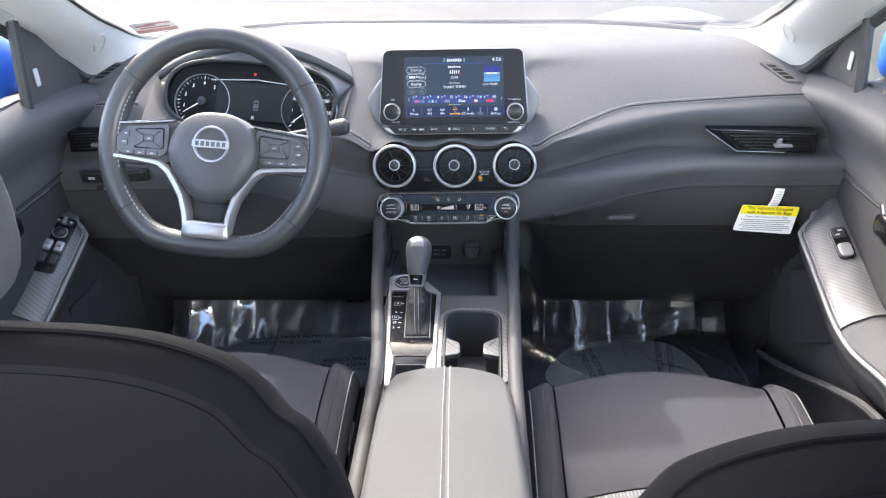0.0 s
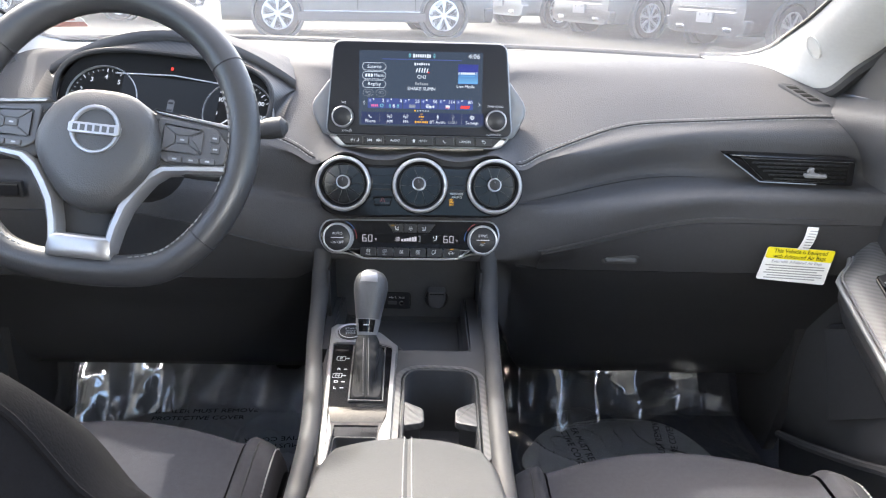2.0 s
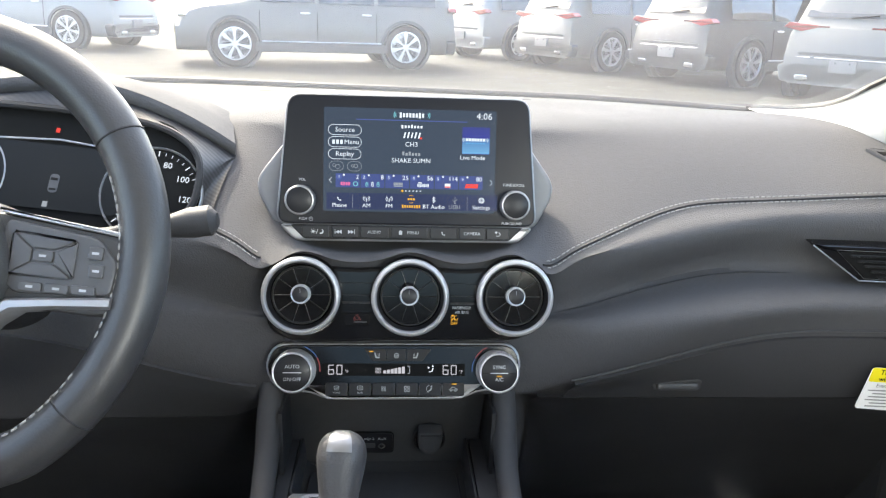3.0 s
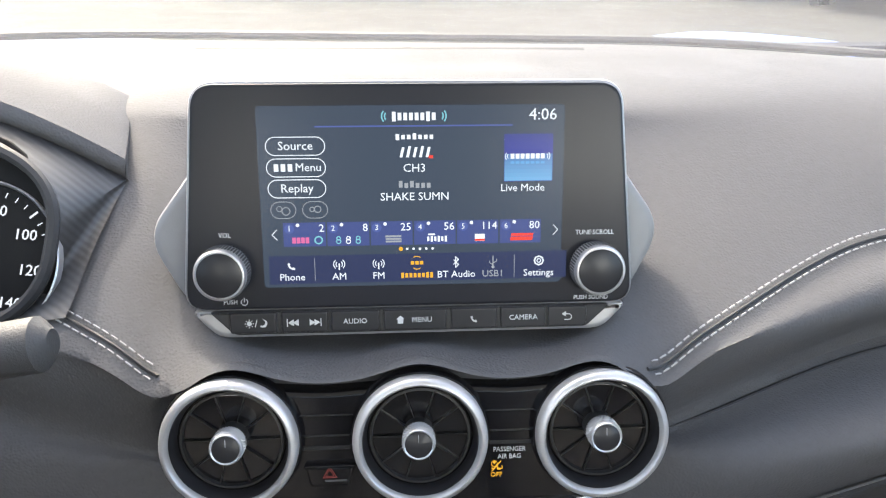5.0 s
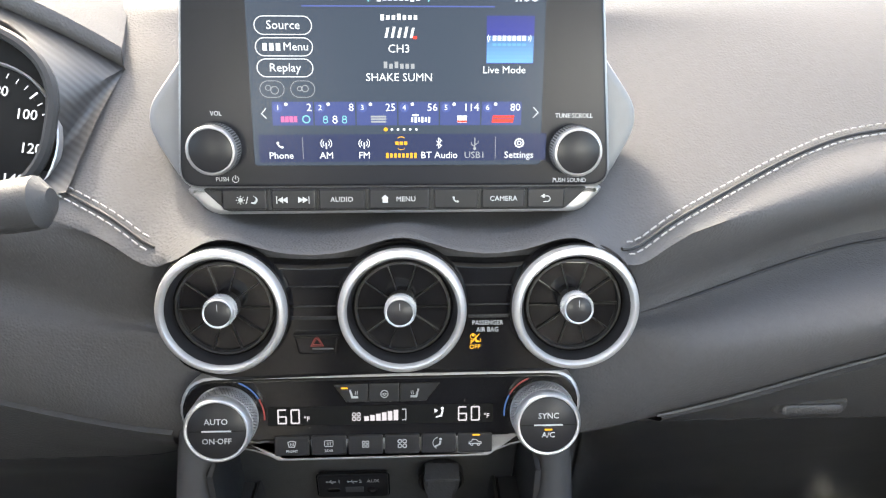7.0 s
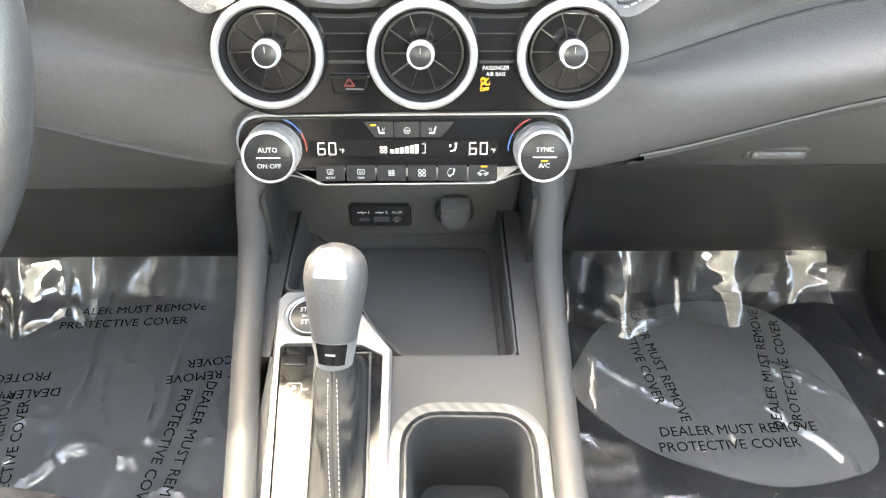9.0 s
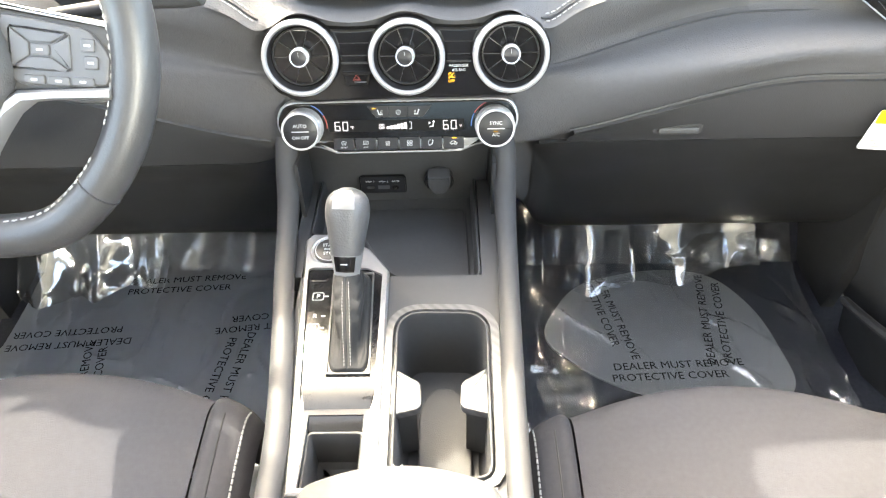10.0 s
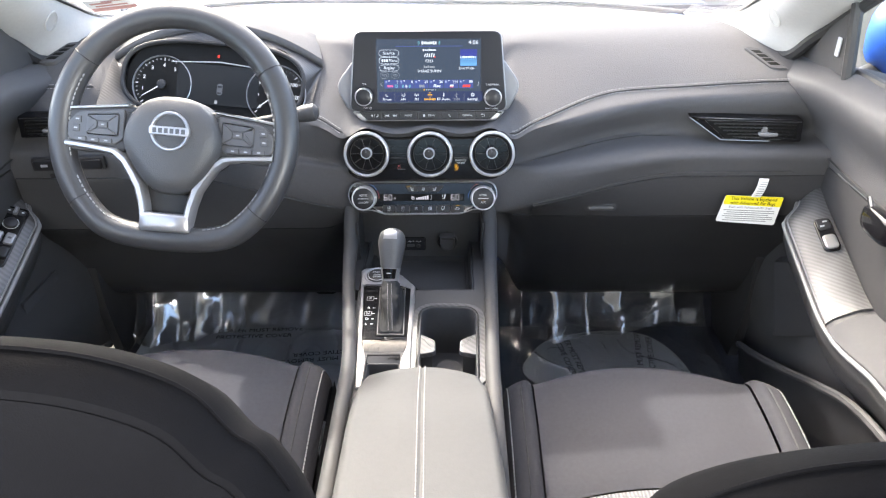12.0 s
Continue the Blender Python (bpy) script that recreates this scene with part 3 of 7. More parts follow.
part("base_trim", prism(base, SCR, -0.03, -0.001, 0.003), M_SATIN, display, "satin silver lower trim")
part("key_strip", prism(rpoly([(-0.119, -0.0665), (0.1205, -0.0665), (0.1060, -0.0805), (-0.1045, -0.0810)], 0.003), SCR, -0.02, 0.0006, 0.001), M_BLACK, display)
KEY_ROW = [(-0.0930, 0.0285), (-0.0630, 0.0285), (-0.0333, 0.0298), (0.0022, 0.0385), (0.0375, 0.0285), (0.0670, 0.0282), (0.0938, 0.0245)]
for cx, w in KEY_ROW:
    part("key", prism(rrect(w - 0.0012, 0.0125, 0.0012, 2, cx, -0.0732), SCR, -0.002, 0.0026, 0.0009), M_KEY, display)
KZ = SCR @ Matrix.Translation((0, -0.0732, 0.0028))
for cx, s in ((-0.0333, "AUDIO"), (0.0062, "MENU"), (0.0670, "CAMERA")):
    text(s, 0.0044, KZ @ Matrix.Translation((cx, 0, 0)), M_LEGEND, display)


def icon(polys, m, material, parent, name="symbol"):
    """Raised flat shapes; those that share a corner make one piece."""
    groups = []
    for p in polys:
        ks = {(round(x * 1e6), round(y * 1e6)) for x, y in p}
        hit = [g for g in groups if g[0] & ks]
        for g in hit:
            groups.remove(g)
        groups.append((ks.union(*[g[0] for g in hit]), [q for g in hit for q in g[1]] + [p]))
    for ks, ps in groups:
        bm = bmesh.new()
        for p in ps:
            prism(p, m, 0, 0.0003, bm=bm)
        bmesh.ops.remove_doubles(bm, verts=bm.verts[:], dist=2e-6)
        last = part(name, bm, material, parent, smooth=0)
    return last


def bars(rows, m, material, parent, name="bar"):
    """Plain bars (cx, cy, w, h)."""
    for cx, cy, w, h in rows:
        last = part(name, prism([(cx - w / 2, cy - h / 2), (cx + w / 2, cy - h / 2), (cx + w / 2, cy + h / 2), (cx - w / 2, cy + h / 2)], m, 0, 0.0003), material, parent, smooth=0)
    return last


def ring2(cx, cy, r, w, n=20, a0=0, a1=360):
    """A flat arc as one closed outline."""
    full = a1 - a0 >= 360
    k = n + (0 if full else 1)
    out = [(cx + r * math.cos(radians(a0 + (a1 - a0) * i / n)), cy + r * math.sin(radians(a0 + (a1 - a0) * i / n))) for i in range(n + 1)]
    inn = [(cx + (r - w) * math.cos(radians(a0 + (a1 - a0) * i / n)), cy + (r - w) * math.sin(radians(a0 + (a1 - a0) * i / n))) for i in range(n + 1)]
    return [[out[i], out[i + 1], inn[i + 1], inn[i]] for i in range(n)]


def disc2(cx, cy, r, n=14):
    return [(cx + r * math.cos(2 * math.pi * i / n), cy + r * math.sin(2 * math.pi * i / n)) for i in range(n)]


def stadium(cx, cy, w, h, t):
    """The outline of a pill-shaped button."""
    o, i = rrect(w, h, h / 2, 6, cx, cy), rrect(w - 2 * t, h - 2 * t, h / 2 - t, 6, cx, cy)
    return [[o[k], o[(k + 1) % len(o)], i[(k + 1) % len(i)], i[k]] for k in range(len(o))]


def handset(cx, cy, s):
    return ring2(cx + 0.25 * s, cy + 0.25 * s, s, 0.3 * s, 8, 180, 270) + [disc2(cx - 0.6 * s, cy + 0.3 * s, 0.28 * s, 8), disc2(cx + 0.3 * s, cy - 0.6 * s, 0.28 * s, 8)]


def tri2(cx, cy, s, d):
    return [(cx - d * s * 0.5, cy - s * 0.6), (cx + d * s * 0.5, cy), (cx - d * s * 0.5, cy + s * 0.6)]


q = 0.0023
KL = KZ @ Matrix.Translation((0.0040, 0, 0))
icon([tri2(-0.0722, 0, 0.0033, -1), tri2(-0.0750, 0, 0.0033, -1), [(-0.0774, -q), (-0.0769, -q), (-0.0769, q), (-0.0774, q)], tri2(-0.0624, 0, 0.0033, 1), tri2(-0.0596, 0, 0.0033, 1), [(-0.0577, -q), (-0.0572, -q), (-0.0572, q), (-0.0577, q)]], KL, M_LEGEND, display)
# day and night: a small sun, a stroke and a crescent
rays = []
for k in range(8):
    a = math.pi / 4 * k
    c, d = math.cos(a), math.sin(a)
    rays.append([(-0.0952 + c * 0.0019 - d * 0.0002, d * 0.0019 + c * 0.0002), (-0.0952 + c * 0.0019 + d * 0.0002, d * 0.0019 - c * 0.0002), (-0.0952 + c * 0.0027 + d * 0.0002, d * 0.0027 - c * 0.0002), (-0.0952 + c * 0.0027 - d * 0.0002, d * 0.0027 + c * 0.0002)])
icon([disc2(-0.0952, 0, 0.0014)] + rays, KZ, M_LEGEND, display)
icon([[(-0.0922, -0.0022), (-0.0917, -0.0022), (-0.0904, 0.0022), (-0.0909, 0.0022)]], KZ, M_LEGEND, display)
icon([[(-0.0872 + 0.0024 * math.cos(radians(a)), 0.0024 * math.sin(radians(a))) for a in range(-130, 91, 20)] + [(-0.0880 + 0.0021 * math.cos(radians(a)), 0.0007 + 0.0021 * math.sin(radians(a))) for a in range(70, -121, -20)]], KZ, M_LEGEND, display)
icon([[(-0.0082, -0.0020), (-0.0050, -0.0020), (-0.0050, 0.0006), (-0.0042, 0.0006), (-0.0066, 0.0028), (-0.0090, 0.0006), (-0.0082, 0.0006)]], KZ, M_LEGEND, display)
icon(handset(0.0375, 0, 0.0027), KZ, M_LEGEND, display)
icon(ring2(0.0945, -0.0002, 0.0020, 0.0005, 10, -90, 90) + [[(0.0920, -0.0022), (0.0945, -0.0022), (0.0945, -0.0017), (0.0920, -0.0017)], [(0.0920, 0.0013), (0.0945, 0.0013), (0.0945, 0.0018), (0.0920, 0.0018)], tri2(0.0915, 0.0016, 0.0026, -1)], KZ, M_LEGEND, display)

# the picture
SC = SCR @ Matrix.Translation((0, 0, 0.0002))
page = part("screen", prism(rrect(0.1750, 0.1045, 0.002, 3, 0.002, 0.0), SC, -0.001, 0.0002), G_BACK, display, "lit touchscreen with a dark blue radio page")
FIT = Matrix.Translation((0.0042, -0.0010, 0)) @ Matrix.Diagonal((0.977, 0.957, 1, 1))
S1 = SCR @ Matrix.Translation((0, 0, 0.0005)) @ FIT
S2 = SCR @ Matrix.Translation((0, 0, 0.0010)) @ FIT
text("4:06", 0.0098, S1 @ Matrix.Translation((0.0745, 0.0495, 0)), G_WHITE, page)
bars([(-0.001, 0.0435, 0.115, 0.0009)], S1, G_BLUE, page, "divider")
# the station's mark, as plain shapes
bars([(-0.0012 + 0.0033 * (i - 3.5), 0.0490, 0.0022, 0.0044 if i not in (0, 6) else 0.0056) for i in range(8)], S1, G_WHITE, page, "mark")
icon([p for r in (0.0035, 0.0052) for p in ring2(-0.0150, 0.0492, r, 0.0008, 6, 140, 220) + ring2(0.0128, 0.0492, r, 0.0008, 6, -40, 40)], S1, G_CYAN, page, "mark")
for s, yy, w in (("Source", 0.0322, 0.0345), ("SXM Menu", 0.0195, 0.0345), ("Replay", 0.0070, 0.0340)):
    icon(stadium(-0.0700, yy, w, 0.0112, 0.0005), S1, G_WHITE, page, "button")
    if s == "SXM Menu":
        text("Menu", 0.0068, S1 @ Matrix.Translation((-0.0630, yy, 0)), G_WHITE, page)
        bars([(-0.0815 + 0.0040 * i, yy, 0.0026, 0.0044) for i in range(3)], S1, G_WHITE, page, "mark")
    else:
        text(s, 0.0072, S1 @ Matrix.Translation((-0.0700, yy, 0)), G_WHITE, page)
icon(stadium(-0.0785, -0.0058, 0.0150, 0.0104, 0.0004) + stadium(-0.0600, -0.0058, 0.0150, 0.0104, 0.0004), S1, G_DIM, page, "button")
icon(ring2(-0.0770, -0.0065, 0.0026, 0.0005, 12) + ring2(-0.0808, -0.0050, 0.0018, 0.0004, 10) + ring2(-0.0585, -0.0055, 0.0022, 0.0005, 12) + ring2(-0.0618, -0.0055, 0.0016, 0.0005, 10), S1, G_DIM, page)
bars([(-0.0010 + 0.0033 * (i - 3), 0.0370 + (0.0004 if i == 3 else 0.0), 0.0021, 0.0026 + (0.0010 if i in (0, 3) else 0.0)) for i in range(7)], S1, G_WHITE, page, "mark")
for k in range(5):
    x0 = -0.0098 + 0.0038 * k
    icon([[(x0, 0.0250), (x0 + 0.0016, 0.0250), (x0 + 0.0030, 0.0310 + 0.0006 * (k % 2)), (x0 + 0.0014, 0.0310 + 0.0006 * (k % 2))]], S1, G_WHITE, page, "mark")
bars([(0.0085, 0.0252, 0.0026, 0.0018)], S1, G_RED, page, "mark")
text("CH3", 0.0070, S1 @ Matrix.Translation((-0.0012, 0.0184, 0)), G_WHITE, page)
bars([(-0.0012 + 0.0033 * (i - 2.5), 0.0085 + (0.0004 if i in (0, 2) else -0.0004), 0.0022, 0.0040 if i in (0, 2) else 0.0030) for i in range(6)], S1, G_DIM, page, "artist_bar")
text("SHAKE SUMN", 0.0068, S1 @ Matrix.Translation((-0.0012, 0.0012, 0)), G_WHITE, page)
art = part("cover_art", prism([(0.0518, 0.0098), (0.0807, 0.0098), (0.0807, 0.0382), (0.0518, 0.0382)], S1, 0, 0.0001), G_NAVY, page, "navy cover picture fading to sky blue", smooth=0)
for k in range(12):
    f = k / 11
    low_, high_ = 0.0102 + 0.0278 * k / 12, 0.0102 + 0.0278 * (k + 1) / 12
    tone_ = (mix(0.12, 0.030, f), mix(0.36, 0.045, f), mix(0.72, 0.26, f)) if f < 0.55 else (0.035, 0.05, mix(0.40, 0.28, f))
    part("cover_strip", prism([(0.0520, low_), (0.0805, low_), (0.0805, high_), (0.0520, high_)], S1, 0.0001, 0.0003), glow("lit_cover", tone_, 0.8), art, smooth=0)
bars([(0.0566 + 0.0030 * i, 0.0250, 0.0022, 0.0030) for i in range(7)], S2, G_WHITE, page, "mark")
icon([p for r in (0.0022, 0.0034) for p in ring2(0.0555, 0.0250, r, 0.0005, 6, 140, 220) + ring2(0.0757, 0.0250, r, 0.0005, 6, -40, 40)], S2, G_WHITE, page, "mark")
bars([(0.0566 + 0.0030 * i, 0.0212, 0.0022, 0.0014) for i in range(7)], S2, G_SKY, page, "mark")
text("Live Mode", 0.0063, S1 @ Matrix.Translation((0.0630, 0.0058, 0)), G_WHITE, page)
TILE_N = ("2", "8", "25", "56", "114", "80")
for i in range(6):
    cx = -0.0668 + 0.02575 * i
    part("preset_tile", prism([(cx - 0.0124, -0.0282), (cx + 0.0124, -0.0282), (cx + 0.0124, -0.0135), (cx - 0.0124, -0.0135)], S1, 0, 0.0002), G_TILE, page, smooth=0)
    icon([disc2(cx - 0.0088, -0.0172, 0.0029)], S2, G_BLUE, page, "badge")
    text(str(i + 1), 0.0046, S2 @ Matrix.Translation((cx - 0.0088, -0.0172, 0.0004)), G_WHITE, page)
    icon([disc2(cx - 0.0038, -0.0150, 0.0011, 8)], S2, G_WHITE, page, "badge")
    text(TILE_N[i], 0.0066, S2 @ Matrix.Translation((cx + 0.0118, -0.0172, 0)), G_WHITE, page, align="RIGHT")
    ty = -0.0243
    if i == 0:
        bars([(cx - 0.0010 + 0.0026 * (k - 2), ty, 0.0021, 0.0036) for k in range(4)], S2, G_PINK, page, "mark")
        icon(ring2(cx + 0.0082, ty, 0.0026, 0.0008, 14), S2, G_CYAN, page, "mark")
    elif i == 1:
        for k, mm in ((-0.0058, G_CYAN), (0.0000, G_WHITE), (0.0058, G_CYAN)):
            icon(ring2(cx + k, ty + 0.0009, 0.0014, 0.0006, 10) + ring2(cx + k, ty - 0.0011, 0.0016, 0.0006, 10), S2, mm, page, "mark")
    elif i == 2:
        bars([(cx + 0.0010, ty + 0.0016 - 0.0016 * k, 0.0095, 0.0011) for k in range(3)], S2, G_DIM, page, "mark")
    elif i == 3:
        bars([(cx - 0.0040 + 0.0021 * k, ty - 0.0004, 0.0013, 0.0028 + 0.0008 * (k % 2)) for k in range(6)] + [(cx - 0.0020, ty + 0.0024, 0.0040, 0.0010)], S2, G_WHITE, page, "mark")
    elif i == 4:
        bars([(cx + 0.0012, ty, 0.0060, 0.0044)], S2, G_WHITE, page, "mark")
        bars([(cx + 0.0012, ty - 0.0014, 0.0060, 0.0012)], S2 @ Matrix.Translation((0, 0, 0.0004)), G_RED, page, "mark")
    else:
        icon([[(cx - 0.0062, ty - 0.0022), (cx + 0.0072, ty - 0.0022), (cx + 0.0080, ty + 0.0022), (cx - 0.0054, ty + 0.0022)]], S2, G_RED, page, "mark")
        bars([(cx + 0.0009, ty + 0.0004, 0.0130, 0.0004)], S2 @ Matrix.Translation((0, 0, 0.0004)), G_TILE, page, "mark")
icon([[(-0.0832, -0.0240), (-0.0826, -0.0240), (-0.0855, -0.0208), (-0.0861, -0.0208)], [(-0.0832, -0.0176), (-0.0826, -0.0176), (-0.0855, -0.0208), (-0.0861, -0.0208)], [(0.0822, -0.0235), (0.0816, -0.0235), (0.0845, -0.0203), (0.0851, -0.0203)], [(0.0822, -0.0171), (0.0816, -0.0171), (0.0845, -0.0203), (0.0851, -0.0203)]], S1, G_WHITE, page)
icon([disc2(-0.0100 + 0.0038 * i, -0.0308, 0.0008, 8) for i in range(1, 6)], S1, G_WHITE, page)
icon([disc2(-0.0100, -0.0308, 0.0013, 10)], S1, G_AMBER, page)
part("menu_bar", prism([(-0.0885, -0.0515), (0.0905, -0.0505), (0.0905, -0.0335), (-0.0885, -0.0340)], S1, 0, 0.0002), G_BAR, page, smooth=0)
for s, cx, mm in (("Phone", -0.0750, G_WHITE), ("AM", -0.0470, G_WHITE), ("FM", -0.0235, G_WHITE), ("BT Audio", 0.0232, G_WHITE), ("USB1", 0.0455, G_DIM), ("Settings", 0.0735, G_WHITE)):
    text(s, 0.0060, S2 @ Matrix.Translation((cx, -0.0473, 0)), mm, page)
bars([(-0.0005 + 0.0025 * (i - 3.5), -0.0473, 0.0017, 0.0034 if i in (0, 6, 7) else 0.0027) for i in range(8)] + [(-0.0032 + 0.0027 * i, -0.0395, 0.0021, 0.0022) for i in range(3)], S2, G_AMBER, page, "mark")
icon(ring2(-0.0005, -0.0388, 0.0036, 0.0005, 6, 50, 130) + ring2(-0.0005, -0.0402, 0.0036, 0.0005, 6, 230, 310), S2, G_AMBER, page, "mark")
icon(handset(-0.0750, -0.0400, 0.003), S2, G_WHITE, page)
for cx in (-0.0470, -0.0235):
    icon([p for r in (0.0022, 0.0036) for p in ring2(cx, -0.0395, r, 0.0005, 6, 130, 230) + ring2(cx, -0.0395, r, 0.0005, 6, -50, 50)] + [[(cx - 0.0004, -0.043), (cx + 0.0004, -0.043), (cx + 0.0004, -0.039), (cx - 0.0004, -0.039)]], S2, G_WHITE, page)
icon(ring2(0.0735, -0.0395, 0.0032, 0.0009, 8) + ring2(0.0735, -0.0395, 0.0015, 0.0006, 8), S2, G_WHITE, page)
icon([[(0.0226, -0.043), (0.0232, -0.043), (0.0232, -0.036), (0.0226, -0.036)], [(0.0229, -0.036), (0.0250, -0.038), (0.0216, -0.0412), (0.0214, -0.0408), (0.0241, -0.038)], [(0.0229, -0.043), (0.0250, -0.041), (0.0216, -0.0378), (0.0214, -0.0382), (0.0241, -0.041)]], S2, G_WHITE, page)
icon([[(0.0452, -0.043), (0.0458, -0.043), (0.0458, -0.036), (0.0452, -0.036)], disc2(0.0455, -0.043, 0.0010, 8), [(0.0455, -0.041), (0.0478, -0.0395), (0.0478, -0.038), (0.0474, -0.038), (0.0474, -0.0393), (0.0455, -0.0403)], [(0.0455, -0.042), (0.0432, -0.0405), (0.0432, -0.039), (0.0436, -0.039), (0.0436, -0.0403), (0.0455, -0.0413)]], S2, G_DIM, page)
bars([(-0.0615, -0.0425, 0.0003, 0.014), (0.0585, -0.0425, 0.0003, 0.014)], S2, G_DIM, page, "divider")
# knobs on the bezel
for cx, cy, top, low in ((-0.1078, -0.0412, "VOL", "PUSH"), (0.1098, -0.0428, "TUNE·SCROLL", "PUSH SOUND")):
    km = SCR @ Matrix.Translation((cx, cy, 0))
    kn = part("knob", lathe([(0.0146, 0), (0.0150, 0.001), (0.0150, 0.0125), (0.0147, 0.0142), (0.0140, 0.0152), (0.0131, 0.0154), (0.0128, 0.0146)], km, 40), M_SATIN, display, "knurled silver knob")
    part("cap", lathe([(0.0129, 0.012), (0.0129, 0.0146), (0.0122, 0.0150)], km, 32), M_KEY, kn)
    rb = bmesh.new()
    for k in range(56):
        a = 2 * math.pi * k / 56
        prism(rrect(0.0008, 0.0009, 0.0002, 1), km @ Matrix.Rotation(a, 4, "Z") @ Matrix.Translation((0.0151, 0, 0)), 0.001, 0.0118, bm=rb)
    part("knurling", rb, M_GUARD, kn)
    text(top, 0.0040, SCR @ Matrix.Translation((cx + (0.0010 if cx < 0 else -0.0005), cy + 0.0203, 0.0002)), M_LEGEND, display, width=0.9)
    text(low, 0.0038, SCR @ Matrix.Translation((cx + (0.0020 if cx < 0 else -0.0015), cy - 0.0195, 0.0002)), M_LEGEND, display, width=0.9)
    if cx < 0:
        pm_ = SCR @ Matrix.Translation((cx + 0.0100, cy - 0.0195, 0.0002))
        icon(ring2(0, 0, 0.0021, 0.0004, 14, 115, 425), pm_, M_LEGEND, display, "power_mark")
        bars([(0, 0.0013, 0.0005, 0.0026)], pm_, M_LEGEND, display, "power_mark")

# ---- round vents ----
VEN = face((0.0, 1.215, 0.803), 14)
vent_panel = thing("vent_panel", (0, 1.22, 0.75), "gloss black panel holding three round air vents", "trim panel")
vp = rpoly([(-0.138, -0.040), (-0.138, 0.022), (-0.104, 0.026), (-0.052, 0.022), (0.0036, 0.026), (0.056, 0.022), (0.1086, 0.026), (0.140, 0.022), (0.140, -0.036), (0.110, -0.050), (0.0, -0.050), (-0.110, -0.053)], 0.012)
part("panel", prism(vp, VEN, -0.03, -0.004, 0.003), M_PIANO, vent_panel)
VENT_AT = ((-0.1038, -0.0040, 0.0008, 0.0032), (0.0036, -0.0048, -0.0014, 0.0032), (0.1086, -0.0042, -0.0009, 0.0030))
for cx in (-0.050, 0.056):
    for yy, hh in ((0.0085, 0.0008), (-0.0040, 0.0010), (-0.0115, 0.0022)):
        part("trim_slot", prism(rrect(0.030, hh, 0.0003, 2, cx, yy), VEN, -0.006, -0.0033, 0.0003), M_KEY, vent_panel)


def round_vent(cx, cy, kx, ky, parent_group):
    """A ring with a dark bowl, thin radial blades and a knurled knob that is swivelled a little upwards."""
    m = VEN @ Matrix.Translation((cx, cy, 0))
    t = thing("air_vent", m @ Vector((0, 0, -0.02)), "round dashboard air vent with a brushed silver ring and black blades", "air vent", parent_group)
    part("collar", lathe([(0.0375, -0.008), (0.0408, -0.006), (0.0407, 0.000), (0.0398, 0.0022), (0.0384, 0.0020)], m, 56, c0=False, c1=False), M_PIANO, t, "gloss black collar")
    part("ring", lathe([(0.0378, -0.006), (0.0387, 0.002), (0.0387, 0.0060), (0.0380, 0.0086), (0.0366, 0.0100), (0.0350, 0.0102), (0.0338, 0.0092), (0.0331, 0.0070)], m, 64, c0=False, c1=False), M_VENTRING, t, "brushed silver ring")
    part("inner_bevel", lathe([(0.0331, 0.0070), (0.0324, 0.0056), (0.0312, 0.0010), (0.0306, -0.003)], m, 56, c0=False, c1=False), M_KEY, t, "black inner bevel")
    part("bowl", lathe([(0.0309, -0.002), (0.0300, -0.004), (0.0285, -0.014), (0.0200, -0.020), (0.002, -0.021)], m, 40, c0=False), M_INK, t, "dark hollow")
    part("inner_ring", lathe([(0.0292, -0.005), (0.0292, -0.001), (0.0278, -0.0006), (0.0274, -0.005)], m, 48, c0=False, c1=False), M_BLACK, t)
    for k in range(10):
        a = radians(72 + 36 * k)
        part("blade", prism(rrect(0.0205, 0.0006, 0.0002, 1), m @ Matrix.Rotation(a, 4, "Z") @ Matrix.Translation((0.0180, 0, 0)) @ Matrix.Rotation(radians(4), 4, "X"), -0.0070, -0.0020), M_BLADE, t)
    hubm = m @ Matrix.Translation((kx * 0.5, ky * 0.5, -0.004)) @ Matrix.Rotation(-math.atan2(ky, 0.044), 4, "X") @ Matrix.Rotation(math.atan2(kx, 0.044), 4, "Y")
    part("hub", lathe([(0.0098, -0.012), (0.0098, -0.002), (0.0088, 0.0020), (0.0082, 0.0100)], hubm, 28, c0=False, c1=False), M_BLACK, t, "black hub")
    hub = part("knob", lathe([(0.0082, 0.0090), (0.0090, 0.0100), (0.0092, 0.0185), (0.0090, 0.0208), (0.0083, 0.0218), (0.0076, 0.0214)], hubm, 32, c0=False, c1=False), M_KNOBRING, t, "bright silver centre knob")
    part("cap", lathe([(0.0077, 0.0190), (0.0077, 0.0212), (0.0070, 0.0217)], hubm, 28), M_KEY, hub)
    bars([(0, 0.0036, 0.0003, 0.0040)], hubm @ Matrix.Translation((0, 0, 0.0217)), M_GREYLEG, hub, "pointer")
    rb = bmesh.new()
    for row in range(4):
        for k in range(36):
            prism(rrect(0.0007, 0.0008, 0.0002, 1), hubm @ Matrix.Rotation(2 * math.pi * (k + 0.5 * (row % 2)) / 36, 4, "Z") @ Matrix.Translation((0.0092, 0, 0)), 0.0104 + 0.0022 * row, 0.0120 + 0.0022 * row, bm=rb)
    part("knurling", rb, M_KNOBRING, hub)


